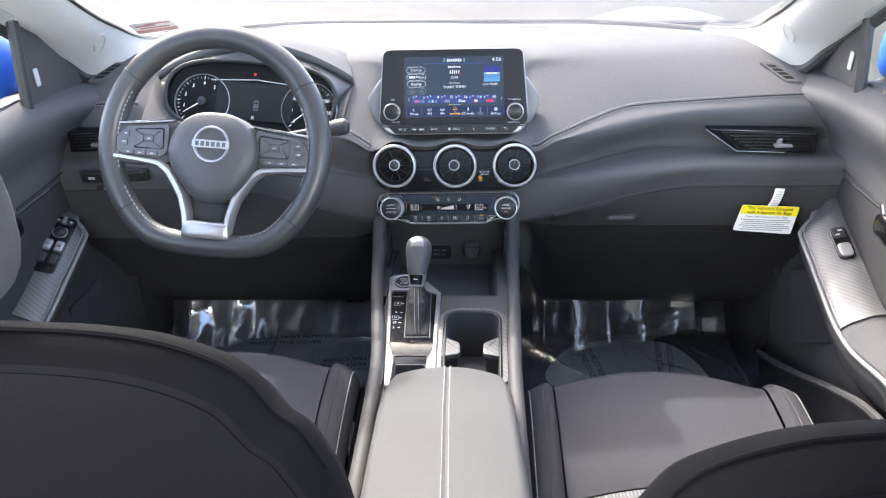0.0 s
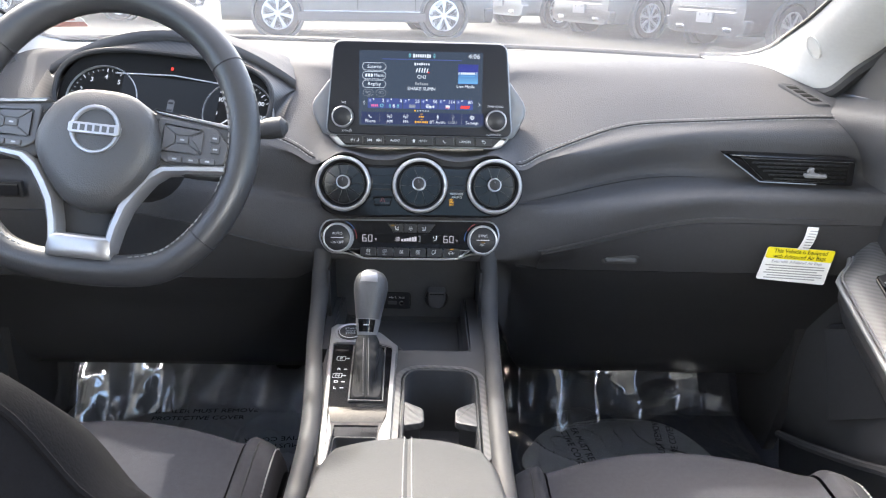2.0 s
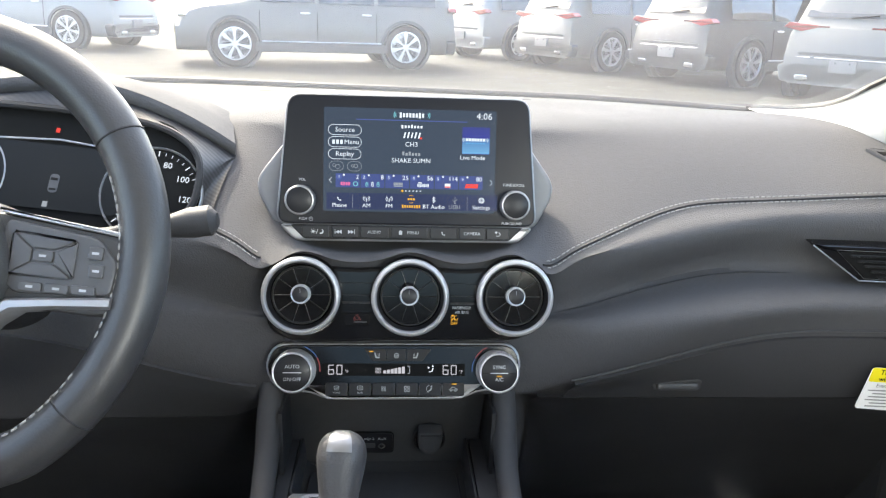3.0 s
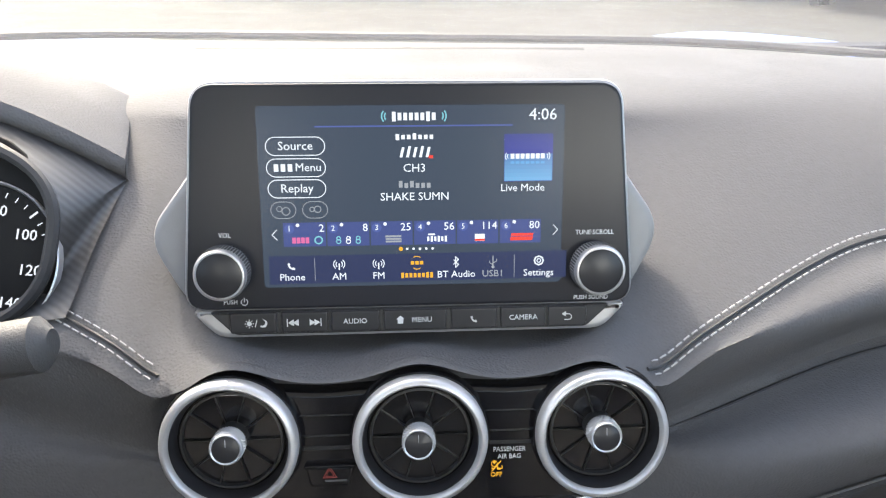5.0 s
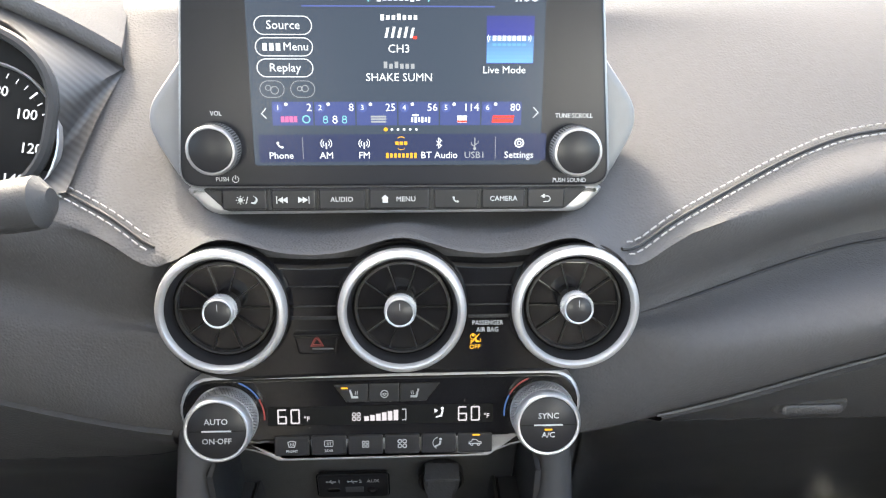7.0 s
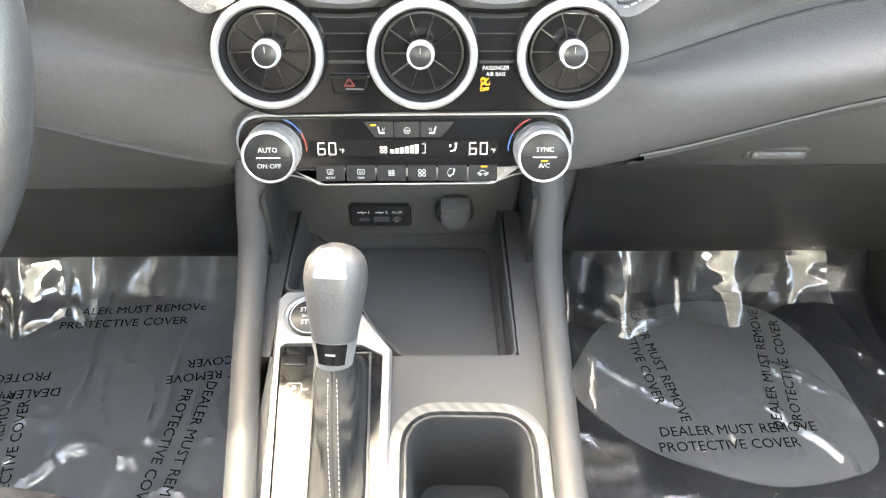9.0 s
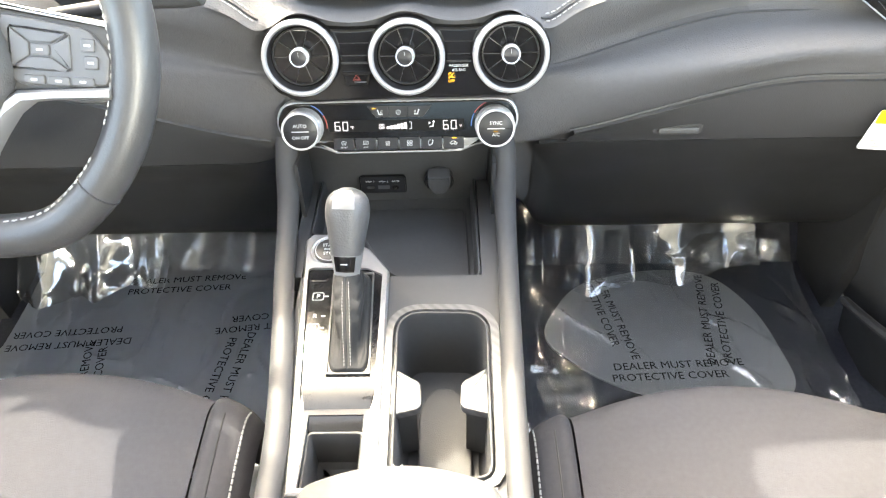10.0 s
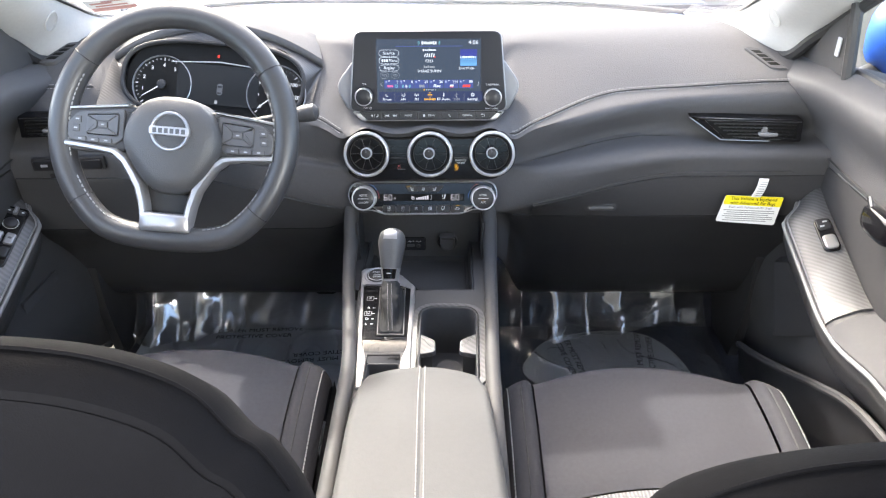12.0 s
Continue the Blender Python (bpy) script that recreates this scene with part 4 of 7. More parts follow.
for at in VENT_AT:
    round_vent(*at, "round dashboard vents")
hz = thing("hazard_button", VEN @ Vector((-0.049, -0.03, 0)), "black hazard light button with a red triangle", "button")
hz_m = VEN @ Matrix.Translation((-0.0490, -0.0275, -0.004))
part("cap", prism(rpoly([(-0.0115, -0.0070), (0.0115, -0.0070), (0.0140, 0.0058), (-0.0140, 0.0058)], 0.002), hz_m, -0.004, 0.003, 0.0015), M_PIANO, hz)
for r0, r1 in ((0.0048, 0.0043), (0.0030, 0.0026)):
    o3 = [(r0 * math.cos(radians(a)), r0 * math.sin(radians(a)) + 0.0012) for a in (90, 210, 330)]
    i3 = [(r1 * math.cos(radians(a)), r1 * math.sin(radians(a)) + 0.0012) for a in (90, 210, 330)]
    icon([[o3[k], o3[(k + 1) % 3], i3[(k + 1) % 3], i3[k]] for k in range(3)], hz_m @ Matrix.Translation((0, 0, 0.003)), M_DIMRED, hz, "triangle")
part("upper_edge", prism(rpoly([(-0.0150, 0.0052), (0.0150, 0.0052), (0.0140, 0.0068), (-0.0140, 0.0068)], 0.0005), hz_m, -0.002, 0.0042, 0.0005), M_PIANO, hz)
part("lower_edge", prism(rrect(0.0130, 0.0012, 0.0005, 2, 0.0035, -0.0030), hz_m, 0.002, 0.0036, 0.0004), M_GUARD, hz)
text("PASSENGER", 0.0042, VEN @ Matrix.Translation((0.0560, -0.0160, -0.0036)), M_LEGEND, vent_panel, width=0.88)
text("AIR BAG", 0.0042, VEN @ Matrix.Translation((0.0560, -0.0205, -0.0036)), M_LEGEND, vent_panel, width=0.88)
text("OFF", 0.0040, VEN @ Matrix.Translation((0.0483, -0.0318, -0.0036)), G_AMBER, vent_panel)
AB = VEN @ Matrix.Translation((0.0483, -0.0262, -0.0036))
# a seated figure with an airbag before it and a stroke across
icon([disc2(-0.0012, 0.0022, 0.0008, 10)], AB, G_AMBER, vent_panel)
icon([[(-0.0002, 0.0012), (0.0007, 0.0009), (0.0012, -0.0012), (0.0026, -0.0014), (0.0028, -0.0024), (0.0004, -0.0024)]], AB, G_AMBER, vent_panel)
icon(ring2(-0.0012, 0.0014, 0.0020, 0.0004, 16), AB, G_AMBER, vent_panel)
icon([[(-0.0030, -0.0032), (-0.0026, -0.0035), (0.0030, 0.0030), (0.0026, 0.0033)]], AB, G_AMBER, vent_panel)
icon([[(-0.0028, -0.0010), (-0.0008, -0.0016), (-0.0010, -0.0022), (-0.0030, -0.0016)]], AB, G_AMBER, vent_panel)
text("2", 0.0028, AB @ Matrix.Translation((0.0034, -0.0012, 0)), G_AMBER, vent_panel)

# ---- climate controls ----
CLI = face((-0.0095, 1.2135, 0.727), 20)
climate = thing("climate_control_panel", (-0.0095, 1.2, 0.69), "black climate control panel with two silver dials and white digits", "control panel")
cp = rpoly([(-0.1315, -0.006), (-0.1225, 0.0165), (0.1210, 0.0180), (0.1295, -0.004), (0.116, -0.0285), (0.0875, -0.0270), (0.0670, -0.0365), (-0.0685, -0.0372), (-0.0885, -0.0285), (-0.118, -0.0295)], 0.014)
part("frame", prism(inset(ccw(cp), -0.0022), CLI, -0.03, 0.0010, 0.0022), M_SATIN, climate, "satin silver frame")
part("face", prism(cp, CLI, -0.02, 0.0024, 0.0012), M_PIANO, climate, "gloss black face")
CLI = CLI @ Matrix.Translation((0, 0, 0.0024))
part("lower_trim", prism(rpoly([(-0.0905, -0.0240), (-0.0830, -0.0240), (-0.0650, -0.0352), (0.0640, -0.0345), (0.0820, -0.0222), (0.0890, -0.0225), (0.0680, -0.0372), (-0.0690, -0.0380)], 0.002), CLI, -0.006, 0.0012, 0.0008), M_SATIN, climate, "silver lower trim")
for i in range(6):
    part("key", prism(rrect(0.0226, 0.0132, 0.0012, 2, -0.0597 + 0.0238 * i, -0.0278), CLI, -0.001, 0.0016, 0.0007), M_KEY, climate)
for x0, x1, s0, s1 in ((-0.0325, -0.0098, 0.0085, 0.0), (-0.0092, 0.0102, 0.0, 0.0), (0.0108, 0.0365, 0.0, 0.0095)):
    part("key", prism([(x0 + s0, 0.0010), (x1 - s1, 0.0010), (x1, 0.0132), (x0, 0.0132)], CLI, -0.001, 0.0012, 0.0005), M_KEY, climate)
part("readout", prism(rrect(0.146, 0.0125, 0.001, 2, -0.002, -0.0080), CLI, 0, 0.0003), M_INK, climate, "dark readout window")
CZ = CLI @ Matrix.Translation((0, 0, 0.0006))


def seven(ch, cx, cy, h, mm, parent):
    """A seven-bar digit."""
    w, t = h * 0.56, h * 0.10
    seg = {"a": (0, h / 2, w, t), "g": (0, 0, w, t), "d": (0, -h / 2, w, t), "f": (-w / 2, h / 4, t, h / 2), "b": (w / 2, h / 4, t, h / 2), "e": (-w / 2, -h / 4, t, h / 2), "c": (w / 2, -h / 4, t, h / 2)}
    on = {"6": "afgecd", "0": "abcdef"}[ch]
    bars([(cx + seg[k][0], cy + seg[k][1], seg[k][2], seg[k][3]) for k in on], CZ, mm, parent, "digit")


for cx in (-0.0613, 0.0553):
    seven("6", cx - 0.0042, -0.0080, 0.0090, G_SEG, climate)
    seven("0", cx + 0.0042, -0.0080, 0.0090, G_SEG, climate)
    text("°F", 0.0046, CZ @ Matrix.Translation((cx + 0.0115, -0.0100, 0)), G_SEG, climate)
bars([(-0.0112 + 0.0038 * i, -0.0102 + 0.0004 * i, 0.0030, 0.0030 + 0.0008 * i) for i in range(6)], CZ, G_SEG, climate, "fan_bar")
icon([[(0.0118, -0.0118), (0.0146, -0.0118), (0.0146, -0.0040), (0.0118, -0.0040), (0.0118, -0.0046), (0.0140, -0.0046), (0.0140, -0.0112), (0.0118, -0.0112)]], CZ, G_DIM, climate)


def fan_mark(cx, cy, r, mm_, m_):
    """Four outlined petals round a small centre."""
    for a in (45, 135, 225, 315):
        c, d = math.cos(radians(a)), math.sin(radians(a))
        icon(ring2(cx + r * 0.62 * c, cy + r * 0.62 * d, r * 0.42, r * 0.17, 10), m_, mm_, climate)


fan_mark(-0.0178, -0.0088, 0.0034, G_SEG, CZ)
PX, PY = 0.0362, -0.0075
icon([disc2(PX + 0.0018, PY + 0.0032, 0.0010, 10)], CZ, G_WHITE, climate)
icon([[(PX + 0.0004, PY - 0.0022), (PX + 0.0014, PY - 0.0022), (PX + 0.0024, PY + 0.0016), (PX + 0.0014, PY + 0.0018)], [(PX + 0.0004, PY - 0.0022), (PX - 0.0024, PY - 0.0030), (PX - 0.0024, PY - 0.0022), (PX + 0.0006, PY - 0.0014)]], CZ, G_WHITE, climate)
icon([tri2(PX - 0.0022, PY + 0.0018, 0.0022, 1)], CZ, G_WHITE, climate)
CK = CLI @ Matrix.Translation((0, 0, 0.0018))
for i in range(6):
    cx, cy = -0.0597 + 0.0238 * i, -0.0272
    if i in (2, 3):
        fan_mark(cx, cy, 0.0028 if i == 2 else 0.0036, M_LEGEND, CK)
    elif i == 0:
        arc = ring2(cx, cy - 0.0024, 0.0056, 0.0005, 8, 60, 120)
        icon(arc + [[(cx - 0.0028, cy + 0.0023), (cx - 0.0023, cy + 0.0023), (cx - 0.0015, cy - 0.0008), (cx - 0.0020, cy - 0.0008)], [(cx + 0.0028, cy + 0.0023), (cx + 0.0023, cy + 0.0023), (cx + 0.0015, cy - 0.0008), (cx + 0.0020, cy - 0.0008)], [(cx - 0.0020, cy - 0.0012), (cx + 0.0020, cy - 0.0012), (cx + 0.0020, cy - 0.0008), (cx - 0.0020, cy - 0.0008)]] + [[(cx + dx - 0.0002, cy - 0.0003), (cx + dx + 0.0002, cy - 0.0003), (cx + dx + 0.0003, cy + 0.0016), (cx + dx, cy + 0.0016)] for dx in (-0.0009, 0, 0.0009)], CK, M_LEGEND, climate)
        text("FRONT", 0.0023, CK @ Matrix.Translation((cx, cy - 0.0040, 0)), M_LEGEND, climate)
    elif i == 1:
        bo, bi = rrect(0.0058, 0.0042, 0.0007, 2, cx, cy + 0.0010), rrect(0.0050, 0.0034, 0.0004, 2, cx, cy + 0.0010)
        icon([[bo[k], bo[(k + 1) % len(bo)], bi[(k + 1) % len(bi)], bi[k]] for k in range(len(bo))] + [[(cx + dx - 0.0002, cy - 0.0002), (cx + dx + 0.0002, cy - 0.0002), (cx + dx + 0.0003, cy + 0.0020), (cx + dx, cy + 0.0020)] for dx in (-0.0011, 0, 0.0011)], CK, M_LEGEND, climate)
        text("REAR", 0.0023, CK @ Matrix.Translation((cx, cy - 0.0040, 0)), M_LEGEND, climate)
    elif i == 4:
        icon([disc2(cx + 0.0012, cy + 0.0026, 0.0009, 8)] + ring2(cx, cy, 0.0040, 0.0004, 12, 100, 250), CK, M_LEGEND, climate)
        icon([[(cx - 0.0002, cy - 0.0016), (cx + 0.0010, cy - 0.0016), (cx + 0.0018, cy + 0.0013), (cx + 0.0006, cy + 0.0013)], [(cx - 0.0030, cy - 0.0030), (cx - 0.0002, cy - 0.0020), (cx - 0.0002, cy - 0.0010), (cx - 0.0030, cy - 0.0022)]], CK, M_LEGEND, climate)
    else:
        body = [(cx - 0.0042, cy - 0.0012), (cx - 0.0042, cy + 0.0002), (cx - 0.0028, cy + 0.0006), (cx - 0.0018, cy + 0.0020), (cx + 0.0010, cy + 0.0020), (cx + 0.0022, cy + 0.0006), (cx + 0.0042, cy + 0.0002), (cx + 0.0042, cy - 0.0012)]
        inner = inset(ccw(body), 0.0005)
        body = ccw(body)
        icon([[body[k], body[(k + 1) % 8], inner[(k + 1) % 8], inner[k]] for k in range(8)] + ring2(cx - 0.0022, cy - 0.0016, 0.0010, 0.0005, 8) + ring2(cx + 0.0022, cy - 0.0016, 0.0010, 0.0005, 8), CK, M_LEGEND, climate)
bars([(0.0600, -0.0222, 0.0050, 0.0010), (-0.0250, 0.0108, 0.0042, 0.0010)], CK, G_AMBER, climate, "indicator")


def seat_symbol(cx, cy, d):
    """A small seat seen from its side, with a heat wave beside it."""
    seat_p = [(cx - 0.0030 * d, cy + 0.0030), (cx - 0.0020 * d, cy + 0.0032), (cx - 0.0006 * d, cy - 0.0012), (cx + 0.0026 * d, cy - 0.0012), (cx + 0.0026 * d, cy - 0.0026), (cx - 0.0016 * d, cy - 0.0026)]
    wave = [[(cx + (0.0006 + 0.0012 * k) * d, cy - 0.0004), (cx + (0.0010 + 0.0012 * k) * d, cy - 0.0004), (cx + (0.0013 + 0.0012 * k) * d, cy + 0.0022), (cx + (0.0009 + 0.0012 * k) * d, cy + 0.0022)] for k in range(2)]
    return [seat_p] + wave


for k, cx in enumerate((-0.0190, 0.0006, 0.0200)):
    icon(ring2(cx, 0.0066, 0.0026, 0.0005, 16) + ring2(cx, 0.0064, 0.0010, 0.0004, 8) + [[(cx - 0.0022, 0.0064), (cx - 0.0009, 0.0064), (cx - 0.0009, 0.0068), (cx - 0.0022, 0.0068)], [(cx + 0.0009, 0.0064), (cx + 0.0022, 0.0064), (cx + 0.0022, 0.0068), (cx + 0.0009, 0.0068)]] if k == 1 else seat_symbol(cx, 0.0066, 1 if k == 0 else -1), CK, M_LEGEND, climate)
for cx, up, lo in ((-0.1018, "AUTO", "ON·OFF"), (0.1035, "SYNC", "A/C")):
    km = CLI @ Matrix.Translation((cx, -0.0082, 0))
    dial = part("dial", lathe([(0.0212, -0.004), (0.0214, 0.0020), (0.0206, 0.0030), (0.0204, 0.0150), (0.0208, 0.0165), (0.0208, 0.0200), (0.0202, 0.0222), (0.0192, 0.0232), (0.0182, 0.0230), (0.0179, 0.0215)], km, 52), M_KNOBRING, climate, "knurled silver temperature dial")
    cap = part("cap", lathe([(0.0181, 0.018), (0.0180, 0.0222), (0.0170, 0.0228)], km, 36), M_KEY, dial)
    rb = bmesh.new()
    for row in range(5):
        for k in range(64):
            prism(rrect(0.0010, 0.0013, 0.0003, 1), km @ Matrix.Rotation(2 * math.pi * (k + 0.5 * (row % 2)) / 64, 4, "Z") @ Matrix.Translation((0.0206, 0, 0)), 0.0034 + 0.0024 * row, 0.0052 + 0.0024 * row, bm=rb)
    part("knurling", rb, M_SATIN, dial)
    kz = km @ Matrix.Translation((0, 0, 0.0229))
    text(up, 0.0052, kz @ Matrix.Translation((0, 0.0058, 0)), M_LEGEND, dial)
    text(lo, 0.0050, kz @ Matrix.Translation((0, -0.0066, 0)), M_LEGEND, dial)
    bars([(0, 0, 0.0345, 0.0004)], kz @ Matrix.Translation((0, 0, -0.0002)), M_INK, dial, "cap_joint")
    bars([(0, 0, 0.0180, 0.0009)], kz, M_LEGEND, dial, "divider")
    if cx > 0:
        bars([(0, -0.0030, 0.0050, 0.0010)], kz, G_AMBER, dial, "indicator")
    sg = 1 if cx < 0 else -1
    cold = glow("cold_mark", (0.05, 0.12, 0.35), 0.6)
    icon(ring2(cx, -0.0082, 0.0256, 0.0010, 8, 30 if sg > 0 else 112, 68 if sg > 0 else 150), CZ, cold if sg > 0 else M_DIMRED, climate, "scale")
    icon(ring2(cx, -0.0082, 0.0256, 0.0010, 6, -4 if sg > 0 else 151, 29 if sg > 0 else 184), CZ, M_DIMRED if sg > 0 else cold, climate, "scale")

# ---- instrument cluster and steering ----
CL = face((-0.366, 1.300, 0.899), 33) @ Matrix.Rotation(radians(-5.5), 4, "Z")
cluster = thing("instrument_cluster", (-0.372, 1.33, 0.82), "hooded instrument cluster with two round dials and a dark centre screen", "instrument cluster")


def lip(k):
    """The hood's rear lip, k from -1 to 1 across."""
    return Vector((-0.378 + 0.186 * k, 1.352 + 0.014 * k * k, 0.990 - (0.070 if k > 0 else 0.056) * k * k))


def hood(u, v):
    k = 2 * u - 1
    p = lip(k)
    y = mix(p.y, 1.585, v)
    z = mix(p.z, 0.946, ss(0, 1, v)) + 0.010 * math.sin(math.pi * v) * (1 - k * k)
    return Vector((p.x * (1 - 0.06 * v) - 0.022 * v - 0.040 * v * max(0.0, k) ** 2, y, z + 0.007 * ss(0.6, 1.0, abs(k)) * min(1.0, v * 4) - 0.035 * ss(0.0, 0.10, v - mix(0.88, 0.48, ss(-0.2, 1.0, k))) * ss(-0.3, 0.3, k)))


def hood_edge(u):
    """The hood's opening: up the right wall, over the lip, down the left wall."""
    if u < 0.2:
        t = u / 0.2
        foot = dash_point(mix(-0.206, -0.196, t), mix(4.02, 3.15, t)) + Vector((0.002, -0.003, 0.003))
        return foot.lerp(lip(1.0), t * t)
    if u > 0.8:
        return lip(-1.0).lerp(Vector((-0.574, 1.268, 0.868)), (u - 0.8) / 0.2)
    return lip(1 - 2 * (u - 0.2) / 0.6)


def dial_edge(u):
    a = radians(-52 + 284 * u)
    c, s = math.cos(a), math.sin(a)
    return CL @ Vector(((0.150 if c > 0 else 0.166) * math.copysign(abs(c) ** 0.6, c), 0.066 * math.copysign(abs(s) ** 0.75, s) + 0.002, 0.002))


bm = grid(hood, 60, 40)
grid(lambda u, v: lip(2 * u - 1) + Vector((0, -0.004 * math.sin(math.pi * v), -0.016 * v)), 40, 5, bm=bm)
# the left skirt hangs lower to keep sun off the side trim
for k in (-1.0, 1.0):
    grid(lambda u, v: hood(0 if k < 0 else 1, u) + Vector(((-0.003 if k > 0 else -0.004) * v, 0, (-0.03 if k > 0 else -0.10) * v)), 10, 3, bm=bm)
part("hood", bm, M_PAD, cluster, "charcoal soft-touch hood")
part("dial_panel", prism(rpoly([(-0.160, -0.060), (0.146, -0.060), (0.150, 0.02), (0.115, 0.072), (-0.125, 0.072), (-0.165, 0.02)], 0.03), CL, -0.02, -0.004, 0.002), M_INK, cluster, "black dial panel")


def side_wall(u, v):
    p = hood_edge(u).lerp(dial_edge(u), v)
    if u <= 0.8:
        p.z -= 0.014 * (1 - v) * ss(0.06, 0.2, u)
    return p


part("side_trim", grid(side_wall, 60, 8), M_WEAVE_D, cluster, "woven-pattern trim, darkened for the hood's shade")
part("dial_border", tube([dial_edge(i / 60) for i in range(61)], 0.004, 8), M_BLACK, cluster)
for cx, needle in ((-0.0975, 215), (0.1030, 222)):
    gm = CL @ Matrix.Translation((cx, -0.012, -0.003))
    g = part("gauge", lathe([(0.0520, -0.004), (0.0520, 0.002), (0.0511, 0.0028), (0.0502, 0.001), (0.0500, -0.002)], gm, 48), M_SATIN, cluster, "silver-rimmed dial")
    part("dial_face", lathe([(0.0500, -0.002), (0.0500, 0.000), (0.001, 0.000)], gm, 40), M_INK, g)
    tick = bmesh.new()
    for k in range(31):
        a = radians(225 - 9 * k)
        big = k % 5 == 0
        prism(rrect(0.006 if big else 0.0035, 0.0011 if big else 0.0005, 0.0002, 1), gm @ Matrix.Rotation(a, 4, "Z") @ Matrix.Translation((0.0450, 0, 0)), 0.0004, 0.0008, bm=tick)
    part("scale", tick, G_WHITE, g)
    labels = [str(k) for k in range(1, 8)] if cx < 0 else [str(20 * k) for k in range(0, 8)]
    for k, s in enumerate(labels):
        a = radians(222 - 264 * k / (len(labels) - 1)) if cx > 0 else radians(196 - 212 * k / 6)
        text(s, 0.0095, gm @ Matrix.Translation((0.0345 * math.cos(a), 0.0345 * math.sin(a), 0.0006)), G_WHITE, g)
    part("needle", prism([(-0.006, -0.0011), (0.040, -0.0004), (0.040, 0.0004), (-0.006, 0.0011)], gm @ Matrix.Rotation(radians(needle), 4, "Z"), 0.002, 0.003), G_WHITE, g)
    part("hub", lathe([(0.008, 0.001), (0.008, 0.005), (0.006, 0.006)], gm, 20), M_BLACK, g)
part("centre_screen", prism(rpoly([(-0.072, -0.04), (0.072, -0.04), (0.072, 0.030), (-0.072, 0.030)], 0.006), CL, -0.003, -0.002), G_TRIP, cluster, "dark trip screen")
part("top_line", tube([CL @ Vector((-0.085 + 0.17 * i / 12, 0.036 - 0.006 * abs(i - 6) / 6, -0.002)) for i in range(13)], 0.0012, 6), M_SATIN, cluster)
part("car_symbol", prism(rrect(0.0096, 0.0200, 0.0035, 4, 0.004, -0.012), CL, -0.0020, -0.0016), M_SWPAD, cluster, "grey car symbol")
bars([(0.004, -0.0075, 0.0070, 0.0028), (0.004, -0.0185, 0.0066, 0.0020)], CL @ Matrix.Translation((0, 0, -0.0014)), M_INK, cluster, "car_symbol_glass")
bars([(0.0, -0.035, 0.005, 0.006)], CL @ Matrix.Translation((0, 0, -0.0018)), G_DIM, cluster, "gear_letter")
bars([(-0.004, 0.046, 0.004, 0.005)], CL @ Matrix.Translation((0, 0, -0.0016)), G_RED, cluster, "warning_light")

WHL = face((-0.3690, 1.073, 0.888), 26) @ Matrix.Rotation(radians(-5), 4, "Z")
wheel = thing("steering_wheel", (-0.37, 1.12, 0.88), "flat-bottomed black leather steering wheel with silver spokes", "steering wheel")
R0 = 0.1730


def rim_point(a):
    x, y = R0 * 0.962 * math.sin(a), R0 * math.cos(a)
    low = -0.163
    if y < low + 0.03:
        k = (low + 0.03 - y)
        y = low + 0.03 - 0.03 * (1 - math.exp(-k / 0.03))
    return Vector((x, y, 0))


rim_path = [WHL @ rim_point(2 * math.pi * i / 96) for i in range(96)]
part("rim", tube(rim_path, 0.0188, 18, closed=True), M_RIM, wheel, "black leather rim with a flat bottom")
for a0, a1 in ((62, 108), (118, 158), (202, 242), (252, 298)):
    st = bmesh.new()
    pth = [WHL @ (rim_point(radians(a0 + (a1 - a0) * i / 24)) * (1 - 0.0158 / R0) + Vector((0, 0, 0.0102))) for i in range(25)]
    stitches(pth, WHL.to_3x3() @ Vector((0, 0, 1)), 0.0074, 0.0044, 0.0011, st)
    part("stitching", st, M_THREAD, wheel, "pale stitching inside the rim")
for a in (54, 128, 232, 306):
    p = rim_point(radians(a))
    t = rim_point(radians(a + 1)) - rim_point(radians(a - 1))
    t.normalize()
    nrm = Vector((0, 0, 1))
    sd = t.cross(nrm)
    part("leather_joint", tube([WHL @ (p + (sd * math.cos(k * math.pi / 8) + nrm * math.sin(k * math.pi / 8)) * 0.0190) for k in range(16)], 0.0008, 5, closed=True), M_BLACK, wheel)
hubp = rpoly([(-0.06, 0.0280), (-0.03, 0.0520), (0.03, 0.0520), (0.06, 0.0280), (0.074, -0.0120), (0.06, -0.0476), (0.024, -0.0892), (-0.024, -0.0892), (-0.06, -0.0476), (-0.074, -0.0120)], 0.03, 5)
hubp = [(x + 0.006, y) for x, y in hubp]
part("column_shroud", lathe([(0.055, -0.14), (0.055, -0.05), (0.040, -0.02)], WHL, 24), M_BLACK, wheel)
hubm = bmesh.new()
hp = ccw(hubp)
loops([[WHL @ Vector((x, y, z)) for x, y in inset(hp, d)] for d, z in ((0, -0.02), (0.0, 0.018), (0.002, 0.026), (0.007, 0.032), (0.016, 0.036), (0.023, 0.038))], bm=hubm)
part("airbag_cover", hubm, M_HUB, wheel, "charcoal grained airbag cover")
em = part("emblem", lathe([(0.0282, 0.036), (0.0282, 0.0405), (0.0272, 0.0418), (0.0252, 0.0418), (0.0238, 0.0405), (0.0232, 0.036)], WHL @ Matrix.Translation((0.009, 0.001, 0)), 40), M_SATIN, wheel, "chrome ring badge with a cross bar")
part("badge_bar", prism(rrect(0.058, 0.0125, 0.003, 3, 0.009, 0.001), WHL, 0.036, 0.0438, 0.0015), M_SATIN, em)
